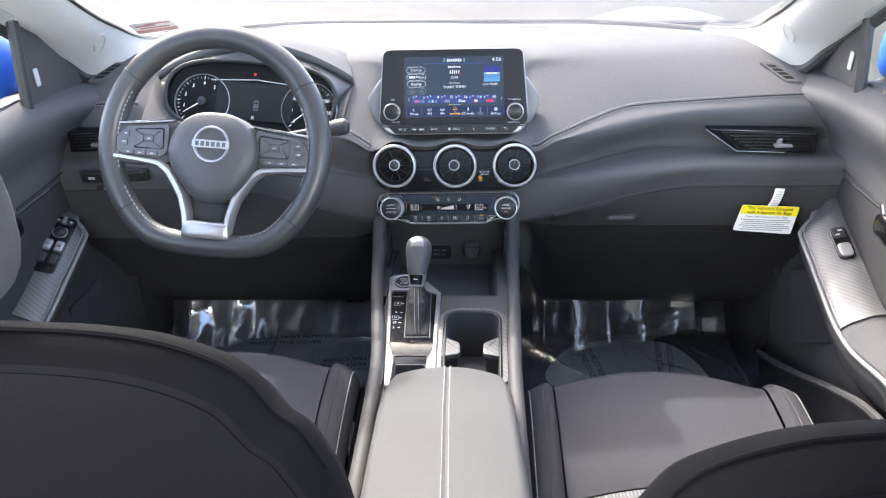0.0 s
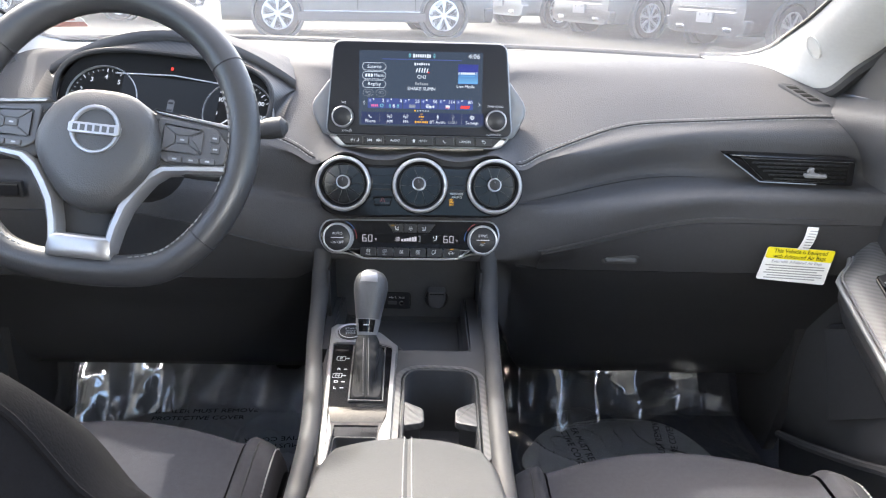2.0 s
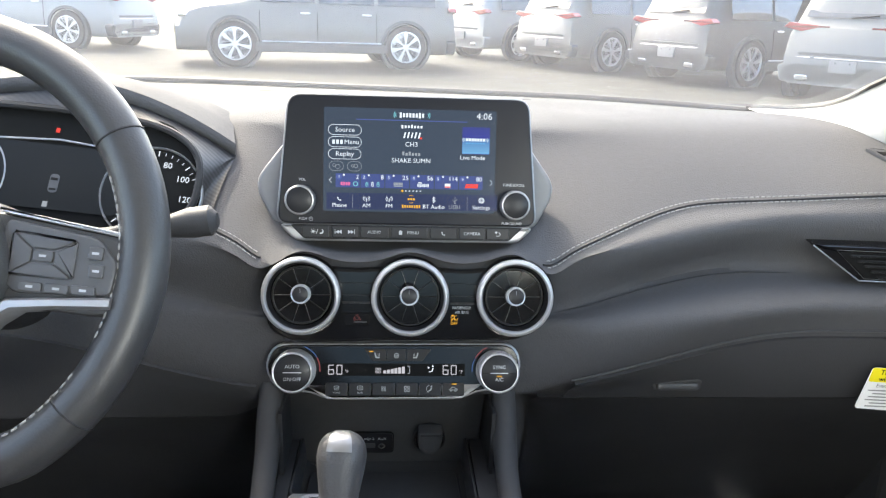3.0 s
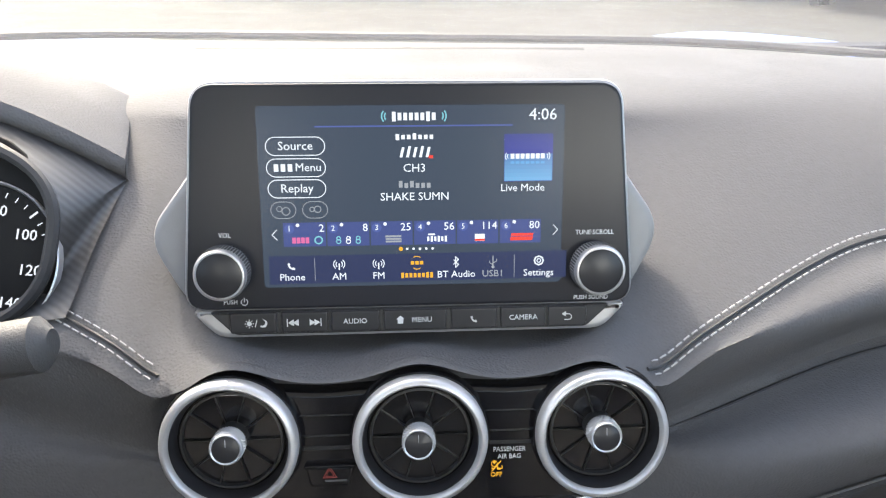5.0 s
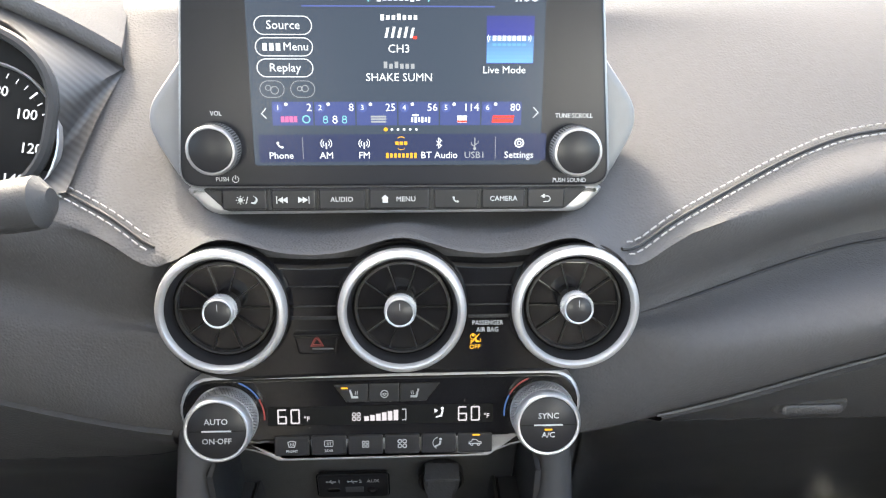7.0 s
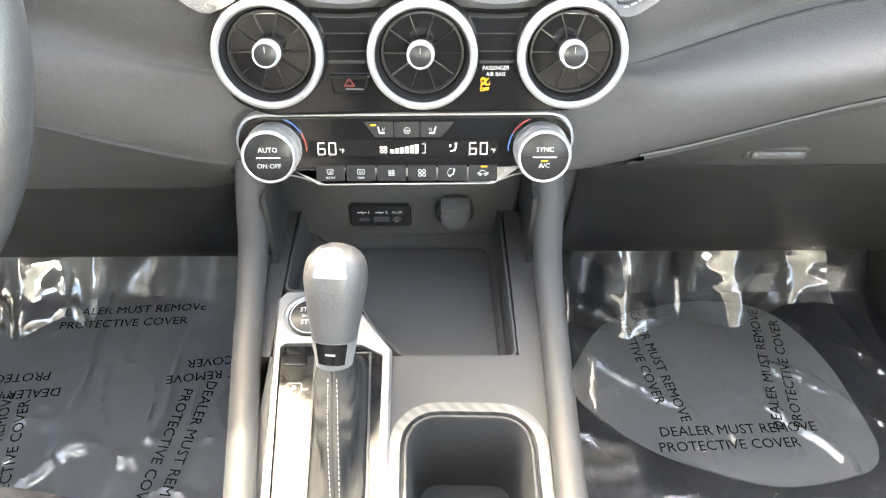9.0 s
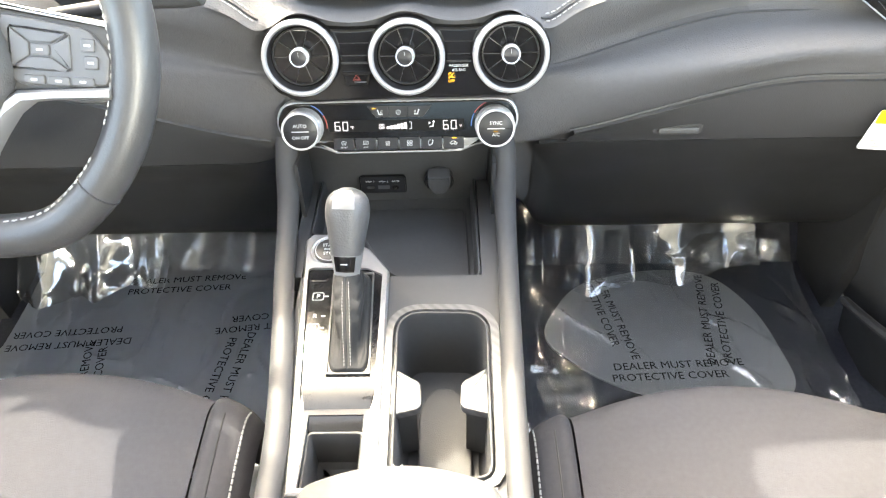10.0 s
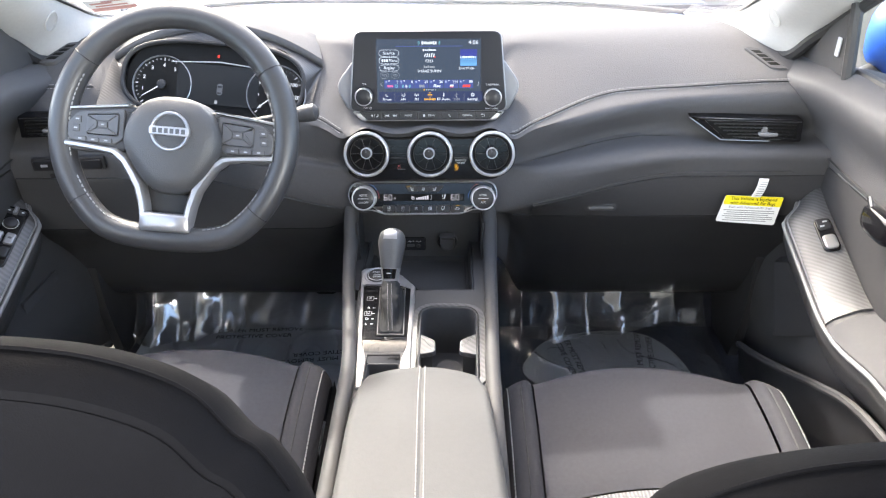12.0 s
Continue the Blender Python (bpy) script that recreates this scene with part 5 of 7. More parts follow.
bars([(-0.0115 + 0.0082 * i, 0.001, 0.0055, 0.0070) for i in range(6)], WHL @ Matrix.Translation((0, 0, 0.0437)), M_GUARD, em, "badge_mark")
bars([(0.008, -0.0365, 0.012, 0.0024), (0.008, -0.0415, 0.020, 0.0024)], WHL @ Matrix.Translation((0, 0, 0.0362)), M_BLACK, wheel, "airbag_mark")
for sx in (-1, 1):
    def P(pts):
        return [(x * sx, y) for x, y in pts]
    part("spoke", prism(rpoly(P([(0.050, 0.036), (0.160, 0.024), (0.164, -0.030), (0.140, -0.036), (0.072, -0.034), (0.050, -0.020)]), 0.008), WHL, -0.012, 0.010, 0.005), M_SURR, wheel)
    arm_edges = (((0.152, -0.0300), (0.152, -0.0210)), ((0.11, -0.0332), (0.11, -0.0250)), ((0.084, -0.0372), (0.078, -0.0280)), ((0.07, -0.0484), (0.061, -0.0396)), ((0.058, -0.0660), (0.047, -0.0588)), ((0.048, -0.0828), (0.036, -0.0780)), ((0.041, -0.1060), (0.029, -0.1036)), ((0.036, -0.1340), (0.025, -0.1324)))
    rows = []
    for o2, i2 in arm_edges:
        o2, i2 = Vector(o2), Vector(i2)
        rows.append([WHL @ Vector((sx * q.x, q.y, h)) for q, h in ((o2, -0.006), (o2, 0.015), (o2.lerp(i2, 0.25), 0.019), (o2.lerp(i2, 0.75), 0.019), (i2, 0.015), (i2, -0.006))])
    part("spoke_trim", loops(rows), M_SATIN, wheel, "satin silver spoke trim")
    part("spoke_upper_trim", prism(rpoly(P([(0.060, 0.038), (0.158, 0.027), (0.158, 0.0235), (0.066, 0.034)]), 0.0015), WHL, -0.004, 0.012, 0.001), M_SATIN, wheel)
    pad = part("switch_pad", prism(rpoly(P([(0.068, 0.030), (0.136, 0.022), (0.152, 0.004), (0.150, -0.020), (0.082, -0.024), (0.068, -0.014)]), 0.006), WHL, 0.0, 0.014, 0.002), M_SWPAD, wheel, "dark grey switch pad")
    ow, oh, iw, ih, qx, qy = 0.024, 0.0155, 0.008, 0.005, 0.099, 0.0045
    o4 = [(qx - ow, qy + oh + 0.002), (qx + ow, qy + oh - 0.002), (qx + ow, qy - oh), (qx - ow, qy - oh)]
    i4 = [(qx - iw, qy + ih), (qx + iw, qy + ih), (qx + iw, qy - ih), (qx - iw, qy - ih)]
    for k in range(4):
        part("button", prism(rpoly(P(inset(ccw([o4[k], o4[(k + 1) % 4], i4[(k + 1) % 4], i4[k]]), 0.0005)), 0.0008), WHL, 0.010, 0.0158, 0.001), M_SWPAD, pad)
    for bx, by, w, h in ((qx, qy, 0.0145, 0.0085), (0.136, 0.010, 0.011, 0.010), (0.138, -0.003, 0.011, 0.010), (0.093, -0.0185, 0.017, 0.007), (0.112, -0.0185, 0.017, 0.007), (0.131, -0.0180, 0.017, 0.007)):
        part("button", prism(rrect(w, h, 0.0015, 2, bx * sx, by), WHL, 0.010, 0.0160, 0.001), M_SWPAD, pad)
    bars([(bx * sx, by, 0.005, 0.0018) for bx, by in ((0.099, 0.0045), (0.136, 0.010), (0.138, -0.003), (0.093, -0.0185), (0.112, -0.0185), (0.131, -0.0180))], WHL @ Matrix.Translation((0, 0, 0.0160)), M_GREYLEG, pad, "symbol")
part("lower_plate", shell(lambda u, v: WHL @ Vector((mix(-1, 1, u) * mix(0.0345, 0.0375, v), mix(-0.1165, -0.1440, v), 0.0215 + 0.0015 * math.sin(math.pi * v) - 0.004 * abs(2 * u - 1) ** 6 - 0.004 * abs(2 * v - 1) ** 6)), 16, 12, WHL.to_3x3() @ Vector((0, 0, -0.02))), M_SATIN, wheel, "satin silver lower plate")
part("lower_recess", prism(rpoly([(-0.05, -0.0540), (0.05, -0.0540), (0.026, -0.1228), (-0.026, -0.1228)], 0.008), WHL, -0.02, -0.004, 0.002), M_BLACK, wheel)

stalk = thing("turn_signal_stalk", (-0.24, 1.2, 0.87), "black turn signal stalk beside the steering wheel", "stalk")
sp = [Vector((-0.33, 1.185, 0.860)), Vector((-0.27, 1.185, 0.868)), Vector((-0.225, 1.185, 0.875)), Vector((-0.198, 1.186, 0.880)), Vector((-0.180, 1.187, 0.8825)), Vector((-0.174, 1.187, 0.883))]
part("arm", tube(sp, lambda s: 0.007 + 0.007 * ss(0.3, 0.62, s) - 0.007 * ss(0.9, 1.0, s), 14), M_DARK, stalk)
part("twist_ring", tube([sp[2].lerp(sp[1], 0.1), sp[2].lerp(sp[1], 0.35)], 0.0112, 16), M_BLACK, stalk)

# ---- centre console ----
ZC = 0.600
console = thing("centre_console", (-0.01, 0.9, 0.25), "grey centre console with silver rails, cup holders and a tray", "console")


def rail_x(y, side):
    """Where the console's outer rail runs."""
    t = ss(0.85, 1.20, y)
    return mix(-0.108, -0.141, t) if side < 0 else mix(0.099, 0.108, t)


def deck_cells(xl, yl, holes, z0, z1):
    bm = bmesh.new()
    for i in range(len(xl) - 1):
        for j in range(len(yl) - 1):
            cx, cy = (xl[i] + xl[i + 1]) / 2, (yl[j] + yl[j + 1]) / 2
            if any(a < cx < b and c < cy < d for a, b, c, d in holes):
                continue
            prism([(xl[i], yl[j]), (xl[i + 1], yl[j]), (xl[i + 1], yl[j + 1]), (xl[i], yl[j + 1])], Matrix.Identity(4), z0, z1, bm=bm)
    bmesh.ops.remove_doubles(bm, verts=bm.verts, dist=1e-5)
    return bm


HOLES = [(-0.140, -0.118, 0.50, 1.10), (-0.010, 0.081, 0.858, 1.048), (-0.086, -0.036, 0.846, 0.925), (-0.118, 0.078, 1.104, 1.30)]
part("deck", deck_cells([-0.132, -0.118, -0.086, -0.036, -0.010, 0.078, 0.081, 0.100], [0.55, 0.846, 0.858, 0.925, 1.048, 1.104, 1.275], HOLES, 0.575, ZC - 0.004), M_SURR, console, "grey console deck")
for s in (-1, 1):
    bm = bmesh.new()
    rows = []
    for i in range(41):
        y = 0.42 + (1.26 - 0.42) * i / 40
        x = rail_x(y, s)
        rows.append([Vector((x + s * 0.004, y, 0.60)), Vector((x + s * 0.012, y, 0.585)), Vector((x + s * 0.016, y, 0.50)), Vector((x + s * 0.020, y, 0.25))])
    loops(rows, closed=False, bm=bm)
    part("side_panel", bm, M_DARK, console, "dark plastic side panel")
    path = [(rail_x(1.2, s) - s * 0.002, 1.236, 0.690), (rail_x(1.2, s), 1.220, 0.660), (rail_x(1.2, s), 1.198, 0.628), (rail_x(1.17, s), 1.165, 0.610), (rail_x(1.1, s), 1.10, 0.603), (rail_x(1.0, s), 1.0, 0.602), (rail_x(0.9, s), 0.90, 0.602), (rail_x(0.8, s), 0.80, 0.598), (rail_x(0.6, s), 0.6, 0.590), (rail_x(0.5, s), 0.45, 0.58)]
    part("rail", tube(catmull(path, 6), lambda t: 0.0130 - 0.002 * ss(0.15, 0.5, t), 14, flatten=0.95), M_SURR, console, "satin grey side rail")
    part("strut_inner", prism(rrect(0.004, 0.12, 0.001, 2), Matrix.Translation((rail_x(1.2, s) - s * 0.013, 1.247, 0.61)) @ Matrix.Rotation(radians(90), 4, "X"), -0.04, 0.04), M_DARK, console)
# tray with the sockets behind it
part("tray", tray(rpoly([(-0.116, 1.175), (-0.056, 1.170), (-0.040, 1.136), (-0.014, 1.103), (0.076, 1.103), (0.074, 1.288), (-0.114, 1.288)], 0.008), Matrix.Translation((0, 0, ZC - 0.006)), 0.032), M_DARK, console, "dark rubber-lined tray")
part("back_panel", prism(rpoly([(-0.128, -0.055), (0.088, -0.055), (0.094, 0.060), (-0.134, 0.060)], 0.008), face((0, 1.279, 0.612), -6), -0.01, 0.004, 0.002), M_TRAY, console)
part("tray_mat", prism(rpoly([(-0.105, 1.185), (-0.050, 1.180), (-0.033, 1.145), (-0.010, 1.113), (0.066, 1.113), (0.062, 1.255), (-0.103, 1.255)], 0.008), Matrix.Translation((0, 0, 0.563)), 0, 0.003, 0.001), M_DARK, console)
# cup holders
CUP = rpoly([(-0.008, 0.860), (0.077, 0.858), (0.080, 1.030), (0.068, 1.045), (0.004, 1.047), (-0.010, 1.032)], 0.014)
part("cup_well", tray(CUP, Matrix.Translation((0, 0, ZC - 0.002)), 0.085, wall=0.002, lip=0.002), M_DARK, console, "dark cup holder well")
part("cup_border", loops([[Vector((x, y, z)) for x, y in inset(ccw(CUP), d)] for d, z in ((-0.013, ZC - 0.004), (-0.012, ZC - 0.0005), (-0.004, ZC), (-0.003, ZC - 0.003))], False, False), M_WEAVE, console, "woven-pattern border")
part("cup_floor_step", prism(rpoly([(0.010, 0.875), (0.062, 0.875), (0.062, 0.985), (0.046, 1.010), (0.024, 1.010), (0.010, 0.985)], 0.015), Matrix.Translation((0, 0, 0.517)), 0, 0.005, 0.002), M_DARK, console)
for s in (-1, 1):
    cx = 0.034
    def Q(pts):
        return [(cx + s * (x - cx), y) for x, y in pts]
    fl = part("cup_flap", prism(rpoly(Q([(0.081, 0.978), (0.072, 0.972), (0.053, 0.959), (0.0515, 0.934), (0.055, 0.929), (0.081, 0.922)]), 0.005), Matrix.Translation((0, 0, ZC - 0.004)), -0.006, 0.002, 0.002), M_WEAVE, console, "woven-pattern cup divider")
    part("flap_leg", prism(Q([(0.080, 0.966), (0.062, 0.956), (0.057, 0.936), (0.080, 0.930)]), Matrix.Translation((0, 0, ZC - 0.01)), -0.07, 0.0, taper=0.0), M_DARK, fl)
# shift surround
trim = thing("shift_surround", (-0.075, 1.0, ZC), "gloss black shifter plate in a satin silver frame with gear letters", "shifter plate")
OUT = [(-0.119, 1.158), (-0.112, 1.168), (-0.085, 1.168), (-0.046, 1.142), (-0.022, 1.106), (-0.0205, 0.964), (-0.0185, 0.843), (-0.094, 0.843), (-0.104, 0.967)]
INN = [(-0.110, 1.108), (-0.106, 1.112), (-0.085, 1.112), (-0.046, 1.110), (-0.029, 1.100), (-0.0270, 0.955), (-0.027, 0.848), (-0.087, 0.848), (-0.097, 0.955)]
part("frame", loops([[Vector((x, y, z)) for x, y in p] for p, z in ((OUT, ZC - 0.012), (OUT, ZC + 0.001), (inset(ccw(OUT), 0.002)[::-1] if ccw(OUT) != OUT else inset(OUT, 0.002), ZC + 0.003), (INN, ZC + 0.003), (INN, ZC - 0.012))], False, False), M_SATIN, trim, "satin silver frame")
part("plate", prism(rpoly([(-0.110, 1.111), (-0.034, 1.111), (-0.028, 1.100), (-0.0265, 0.954), (-0.0965, 0.954)], 0.002), Matrix.Translation((0, 0, ZC - 0.006)), 0, 0.0065, 0.001), M_GLOSSP, trim, "gloss black plate")
part("front_lip", shell(lambda u, v: Vector((mix(mix(-0.0965, -0.087, v), mix(-0.0265, -0.035, v), u), 0.955 - 0.043 * v, ZC + 0.0006 - 0.011 * v ** 1.5)), 8, 8, (0, 0, -0.006)), M_GLOSSP, trim)
part("pocket", tray(rpoly([(-0.085, 0.849), (-0.036, 0.849), (-0.036, 0.910), (-0.085, 0.910)], 0.005), Matrix.Translation((0, 0, ZC - 0.011)), 0.045, lip=0.0015), M_DARK, trim, "small dark pocket")
part("pocket_ledge", prism([(-0.094, 0.846), (-0.087, 0.846), (-0.088, 0.912), (-0.095, 0.950)], Matrix.Translation((0, 0, ZC - 0.012)), 0, 0.009), M_SATIN, trim)
part("pocket_ledge", prism([(-0.034, 0.846), (-0.026, 0.846), (-0.026, 0.950), (-0.034, 0.912)], Matrix.Translation((0, 0, ZC - 0.012)), 0, 0.009), M_SATIN, trim)
BF = [(-0.082, 1.103), (-0.038, 1.103), (-0.033, 0.966), (-0.075, 0.966)]
BI = inset(ccw(BF), 0.0016)
part("boot_frame", loops([[Vector((x, y, z)) for x, y in p] for p, z in ((ccw(BF), ZC), (ccw(BF), ZC + 0.0030), (BI, ZC + 0.0030), (BI, ZC))], False, False), M_GUARD, trim, "thin dark boot frame")
for s, y in (("P", 1.070), ("R", 1.042), ("N", 1.026), ("D", 1.011), ("L", 0.997)):
    text(s, 0.0080, flat((-0.0945, y, ZC + 0.0010)), M_LEGEND, trim, name="gear_letter")
    bars([(-0.0860, y, 0.0045, 0.0016)], Matrix.Translation((0, 0, ZC + 0.0008)), M_LEGEND, trim, "gear_tick")
for y in (1.070, 1.026):
    bo, bi = rrect(0.0118, 0.0112, 0.0015, 2, -0.0945, y), rrect(0.0104, 0.0098, 0.001, 2, -0.0945, y)
    icon([[bo[k], bo[(k + 1) % len(bo)], bi[(k + 1) % len(bi)], bi[k]] for k in range(len(bo))], Matrix.Translation((0, 0, ZC + 0.0008)), M_LEGEND, trim, "letter_box")
part("release_cover", prism(rrect(0.017, 0.011, 0.002, 2, -0.096, 1.097), Matrix.Translation((0, 0, ZC)), -0.002, 0.0018, 0.001), M_PIANO, trim)
start = thing("start_button", (-0.089, 1.136, ZC), "round black engine start button with a silver ring", "button")
sm = flat((-0.089, 1.137, ZC + 0.002), 0, 8)
part("ring", lathe([(0.0225, -0.002), (0.0225, 0.003), (0.0205, 0.0045), (0.0185, 0.0030)], sm, 36), M_SATIN, start)
part("cap", lathe([(0.0185, -0.002), (0.0180, 0.0045), (0.0165, 0.0055), (0.002, 0.0050)], sm, 32), M_KEY, start)
icon(ring2(0, 0, 0.0162, 0.0008, 28), sm @ Matrix.Translation((0, 0, 0.0056)), M_LEGEND, start, "lit_ring")
text("START", 0.0058, sm @ Matrix.Translation((0, 0.0058, 0.0058)), M_LEGEND, start)
text("ENGINE", 0.0036, sm @ Matrix.Translation((0, 0.0, 0.0058)), M_LEGEND, start)
text("STOP", 0.0058, sm @ Matrix.Translation((0, -0.0060, 0.0058)), M_LEGEND, start)

shifter = thing("gear_selector", (-0.06, 1.03, ZC), "gear selector with a grey leather knob and black boot", "gear selector")
AX0, AX1 = Vector((-0.0600, 1.068, 0.640)), Vector((-0.0570, 1.108, 0.700))
ax = (AX1 - AX0).normalized()


def boot(u, v):
    """The boot's skin: a rolled edge, side hollows, two creases and a seam down the rear."""
    a = 2 * math.pi * u
    c, s = math.cos(a), math.sin(a)
    q = (abs(c) ** 7 + abs(s) ** 7) ** (-1 / 7)
    px, py = c * q, s * q
    t = max(0.0, (v - 0.16) / 0.84)
    roll = min(1.0, v / 0.16)
    low = Vector((-0.0570 - 0.0028 * py + (0.0205 - 0.0040 * roll) * px, 1.0345 + (0.066 - 0.0035 * roll) * py, ZC + 0.0010 + 0.0050 * math.sin(roll * math.pi * 0.6)))
    hi = AX0 + Vector((0.0125 * c, 0.0110 * s - 0.002, -0.002 - 0.006 * s))
    p = low.lerp(hi, t ** 0.85)
    off = abs((a - 1.5 * math.pi + math.pi) % (2 * math.pi) - math.pi)
    flank = ss(0.18, 0.65, off)
    hollow = flank * ss(2.6, 1.2, off) * math.exp(-((t - 0.24) / 0.17) ** 2)
    p -= Vector((0.0055 * c * hollow, 0.004 * s * hollow, 0.0110 * hollow))
    for at, deep, tilt in ((0.50, 0.0018, 0.07), (0.70, 0.0014, -0.06), (0.86, 0.0009, 0.05)):
        f = math.exp(-((t - at - tilt * (off - 0.5) - 0.03 * math.sin(3 * a)) / 0.050) ** 2) * (0.15 + 0.85 * ss(0.10, 0.45, off))
        p -= Vector((deep * c * f, deep * s * f * 0.8, deep * 0.9 * f))
    bulge = math.sin(math.pi * min(1.0, t * 1.02)) * ss(0, 0.2, t)
    p += Vector((0.0022 * c * bulge, 0.0022 * s * bulge, 0.0030 * bulge * (1 - 0.5 * flank)))
    p.z -= 0.0011 * math.exp(-(off / 0.045) ** 2)
    return p


bt = part("boot", grid(boot, 144, 48), M_BOOT, shifter, "black leather boot")
sb = bmesh.new()
for du in (-0.028, 0.028):
    pth = [boot(0.75 + du * mix(1.0, 1.35, k / 24), 0.10 + 0.86 * k / 24) + Vector((0, -0.0003, 0.0005)) for k in range(25)]
    stitches(pth, Vector((0, -0.5, 0.8)), 0.0036, 0.0023, 0.00028, sb)
part("stitching", sb, M_THREAD, bt)
m_ax = Matrix.Translation(AX0) @ ax.to_track_quat("Z", "Y").to_matrix().to_4x4()
part("collar", lathe([(0.0112, -0.010), (0.0122, -0.006), (0.0150, 0.009), (0.0164, 0.0175), (0.0158, 0.020)], m_ax, 28), M_WING, shifter, "satin silver collar")


def knob_at(t, a, out=0.0):
    """The knob's skin: t from the collar to the top, a round it."""
    r = 0.0166 + 0.0074 * min(1.0, t / 0.66) - 0.0012 * ss(0.5, 0.8, t)
    if t > 0.66:
        r *= math.sqrt(max(0.05, 1 - ((t - 0.66) / 0.35) ** 2.8))
    r += out
    c, s = math.cos(a), math.sin(a)
    return m_ax @ Vector((r * 0.95 * math.copysign(abs(c) ** 0.85, c), r * 1.02 * math.copysign(abs(s) ** 0.85, s) - 0.002 * t, 0.017 + 0.066 * t + out * t))


part("knob", loops([[knob_at(k / 24, 2 * math.pi * j / 32) for j in range(32)] for k in range(25)]), material("knob_leather", (0.062, 0.062, 0.065), 0.45, var=0.05, grain=0.3, gscale=560, kind="leather"), shifter, "grey leather knob")
part("top_inlay", grid(lambda u, v: knob_at(mix(0.70, 0.975, v), radians(90 + mix(-26, 26, u)), 0.0008), 10, 12), M_INLAY, shifter, "satin silver top inlay")
part("release_button", grid(lambda u, v: m_ax @ Vector((mix(0.0138, 0.0168, v) * math.cos(radians(90 + mix(-42, 42, u))), mix(0.0138, 0.0168, v) * math.sin(radians(90 + mix(-42, 42, u))), mix(0.000, 0.0160, v))), 10, 4), M_PIANO, shifter)
bars([(0, 0, 0.007, 0.0011)], m_ax @ Matrix.Translation((0, 0.0162, 0.0085)) @ Matrix.Rotation(radians(-80), 4, "X"), M_LEGEND, shifter, "symbol")

usb = thing("usb_panel", (-0.038, 1.275, 0.572), "small black socket panel with two USB ports and an AUX jack", "socket panel")
um = face((-0.0390, 1.2735, 0.5935), -6)
part("plate", prism(rrect(0.056, 0.027, 0.003), um, -0.002, 0.003, 0.001), M_KEY, usb)
part("gap", loops([[um @ Vector((x, y, 0.0012)) for x, y in rrect(0.056 + d, 0.027 + d, 0.003 + d / 2)] for d in (0.0, 0.0026)], False, False), M_INK, usb)
part("port", prism(rrect(0.010, 0.0045, 0.002), um @ Matrix.Translation((-0.0155, -0.003, 0)), 0.002, 0.0036), M_CHROME, usb)
part("port", prism(rrect(0.0145, 0.0062, 0.0008), um @ Matrix.Translation((0.001, -0.003, 0)), 0.002, 0.0036), M_SWPAD, usb)
part("jack", lathe([(0.0040, 0.002), (0.0040, 0.0042), (0.0024, 0.0042), (0.0022, 0.003)], um @ Matrix.Translation((0.0155, -0.003, 0)), 18), M_CHROME, usb)
for s, cx in (("1", -0.0110), ("2", 0.0060), ("AUX", 0.0160)):
    text(s, 0.0048, um @ Matrix.Translation((cx, 0.0065, 0.0031)), M_LEGEND, usb)
for cx in (-0.0172, -0.0004):
    icon([disc2(cx - 0.0034, 0.0065, 0.0009, 8), [(cx - 0.003, 0.0061), (cx + 0.003, 0.0061), (cx + 0.003, 0.0069), (cx - 0.003, 0.0069)], tri2(cx + 0.0036, 0.0065, 0.0010, 1), [(cx - 0.0016, 0.0067), (cx - 0.0009, 0.0067), (cx + 0.0004, 0.0086), (cx - 0.0003, 0.0086)], [(cx - 0.0006, 0.0063), (cx + 0.0001, 0.0063), (cx + 0.0014, 0.0044), (cx + 0.0007, 0.0044)]], um @ Matrix.Translation((0, 0, 0.0031)), M_LEGEND, usb, "symbol")
sock = thing("power_socket", (0.035, 1.27, 0.57), "capped black power socket on the console wall", "power socket")
so = face((0.0315, 1.2735, 0.600), -6)
part("rim", lathe([(0.0185, -0.002), (0.0185, 0.0055), (0.0165, 0.0065), (0.0160, 0.0035), (0.0020, 0.0035)], so, 32), M_BLACK, sock, "dark recessed rim")
part("cap", prism(rpoly([(-0.0135, 0.013), (0.0135, 0.013), (0.0145, 0.0), (0.011, -0.013), (0.0, -0.017), (-0.011, -0.013), (-0.0145, 0.0)], 0.006), so, 0.004, 0.014, 0.004), M_PAD, sock, "dark grey rubber cap")
part("slot", prism(rrect(0.0225, 0.0050, 0.001, 2, 0, 0.0145), so, 0.004, 0.0145), M_INK, sock)
tb = prism(rrect(0.0270, 0.0035, 0.001, 2, 0, 0.0185), so, 0.004, 0.020, 0.001)
for sx in (-1, 1):
    prism(rrect(0.0024, 0.0110, 0.001, 2, sx * 0.0123, 0.0140), so, 0.004, 0.0185, 0.0008, bm=tb)
part("tab", tb, M_PAD, sock, "pull tab at the top of the cap")

# ---- armrest ----
arm = thing("console_box", (0, 0.62, 0.27), "console storage box with a pale sunlit padded leather lid", "console box")


def arm_w(y):
    return mix(0.0980, 0.0915, ss(0.55, 0.80, y)) * (1 - 0.16 * ss(0.79, 0.87, y) ** 2)


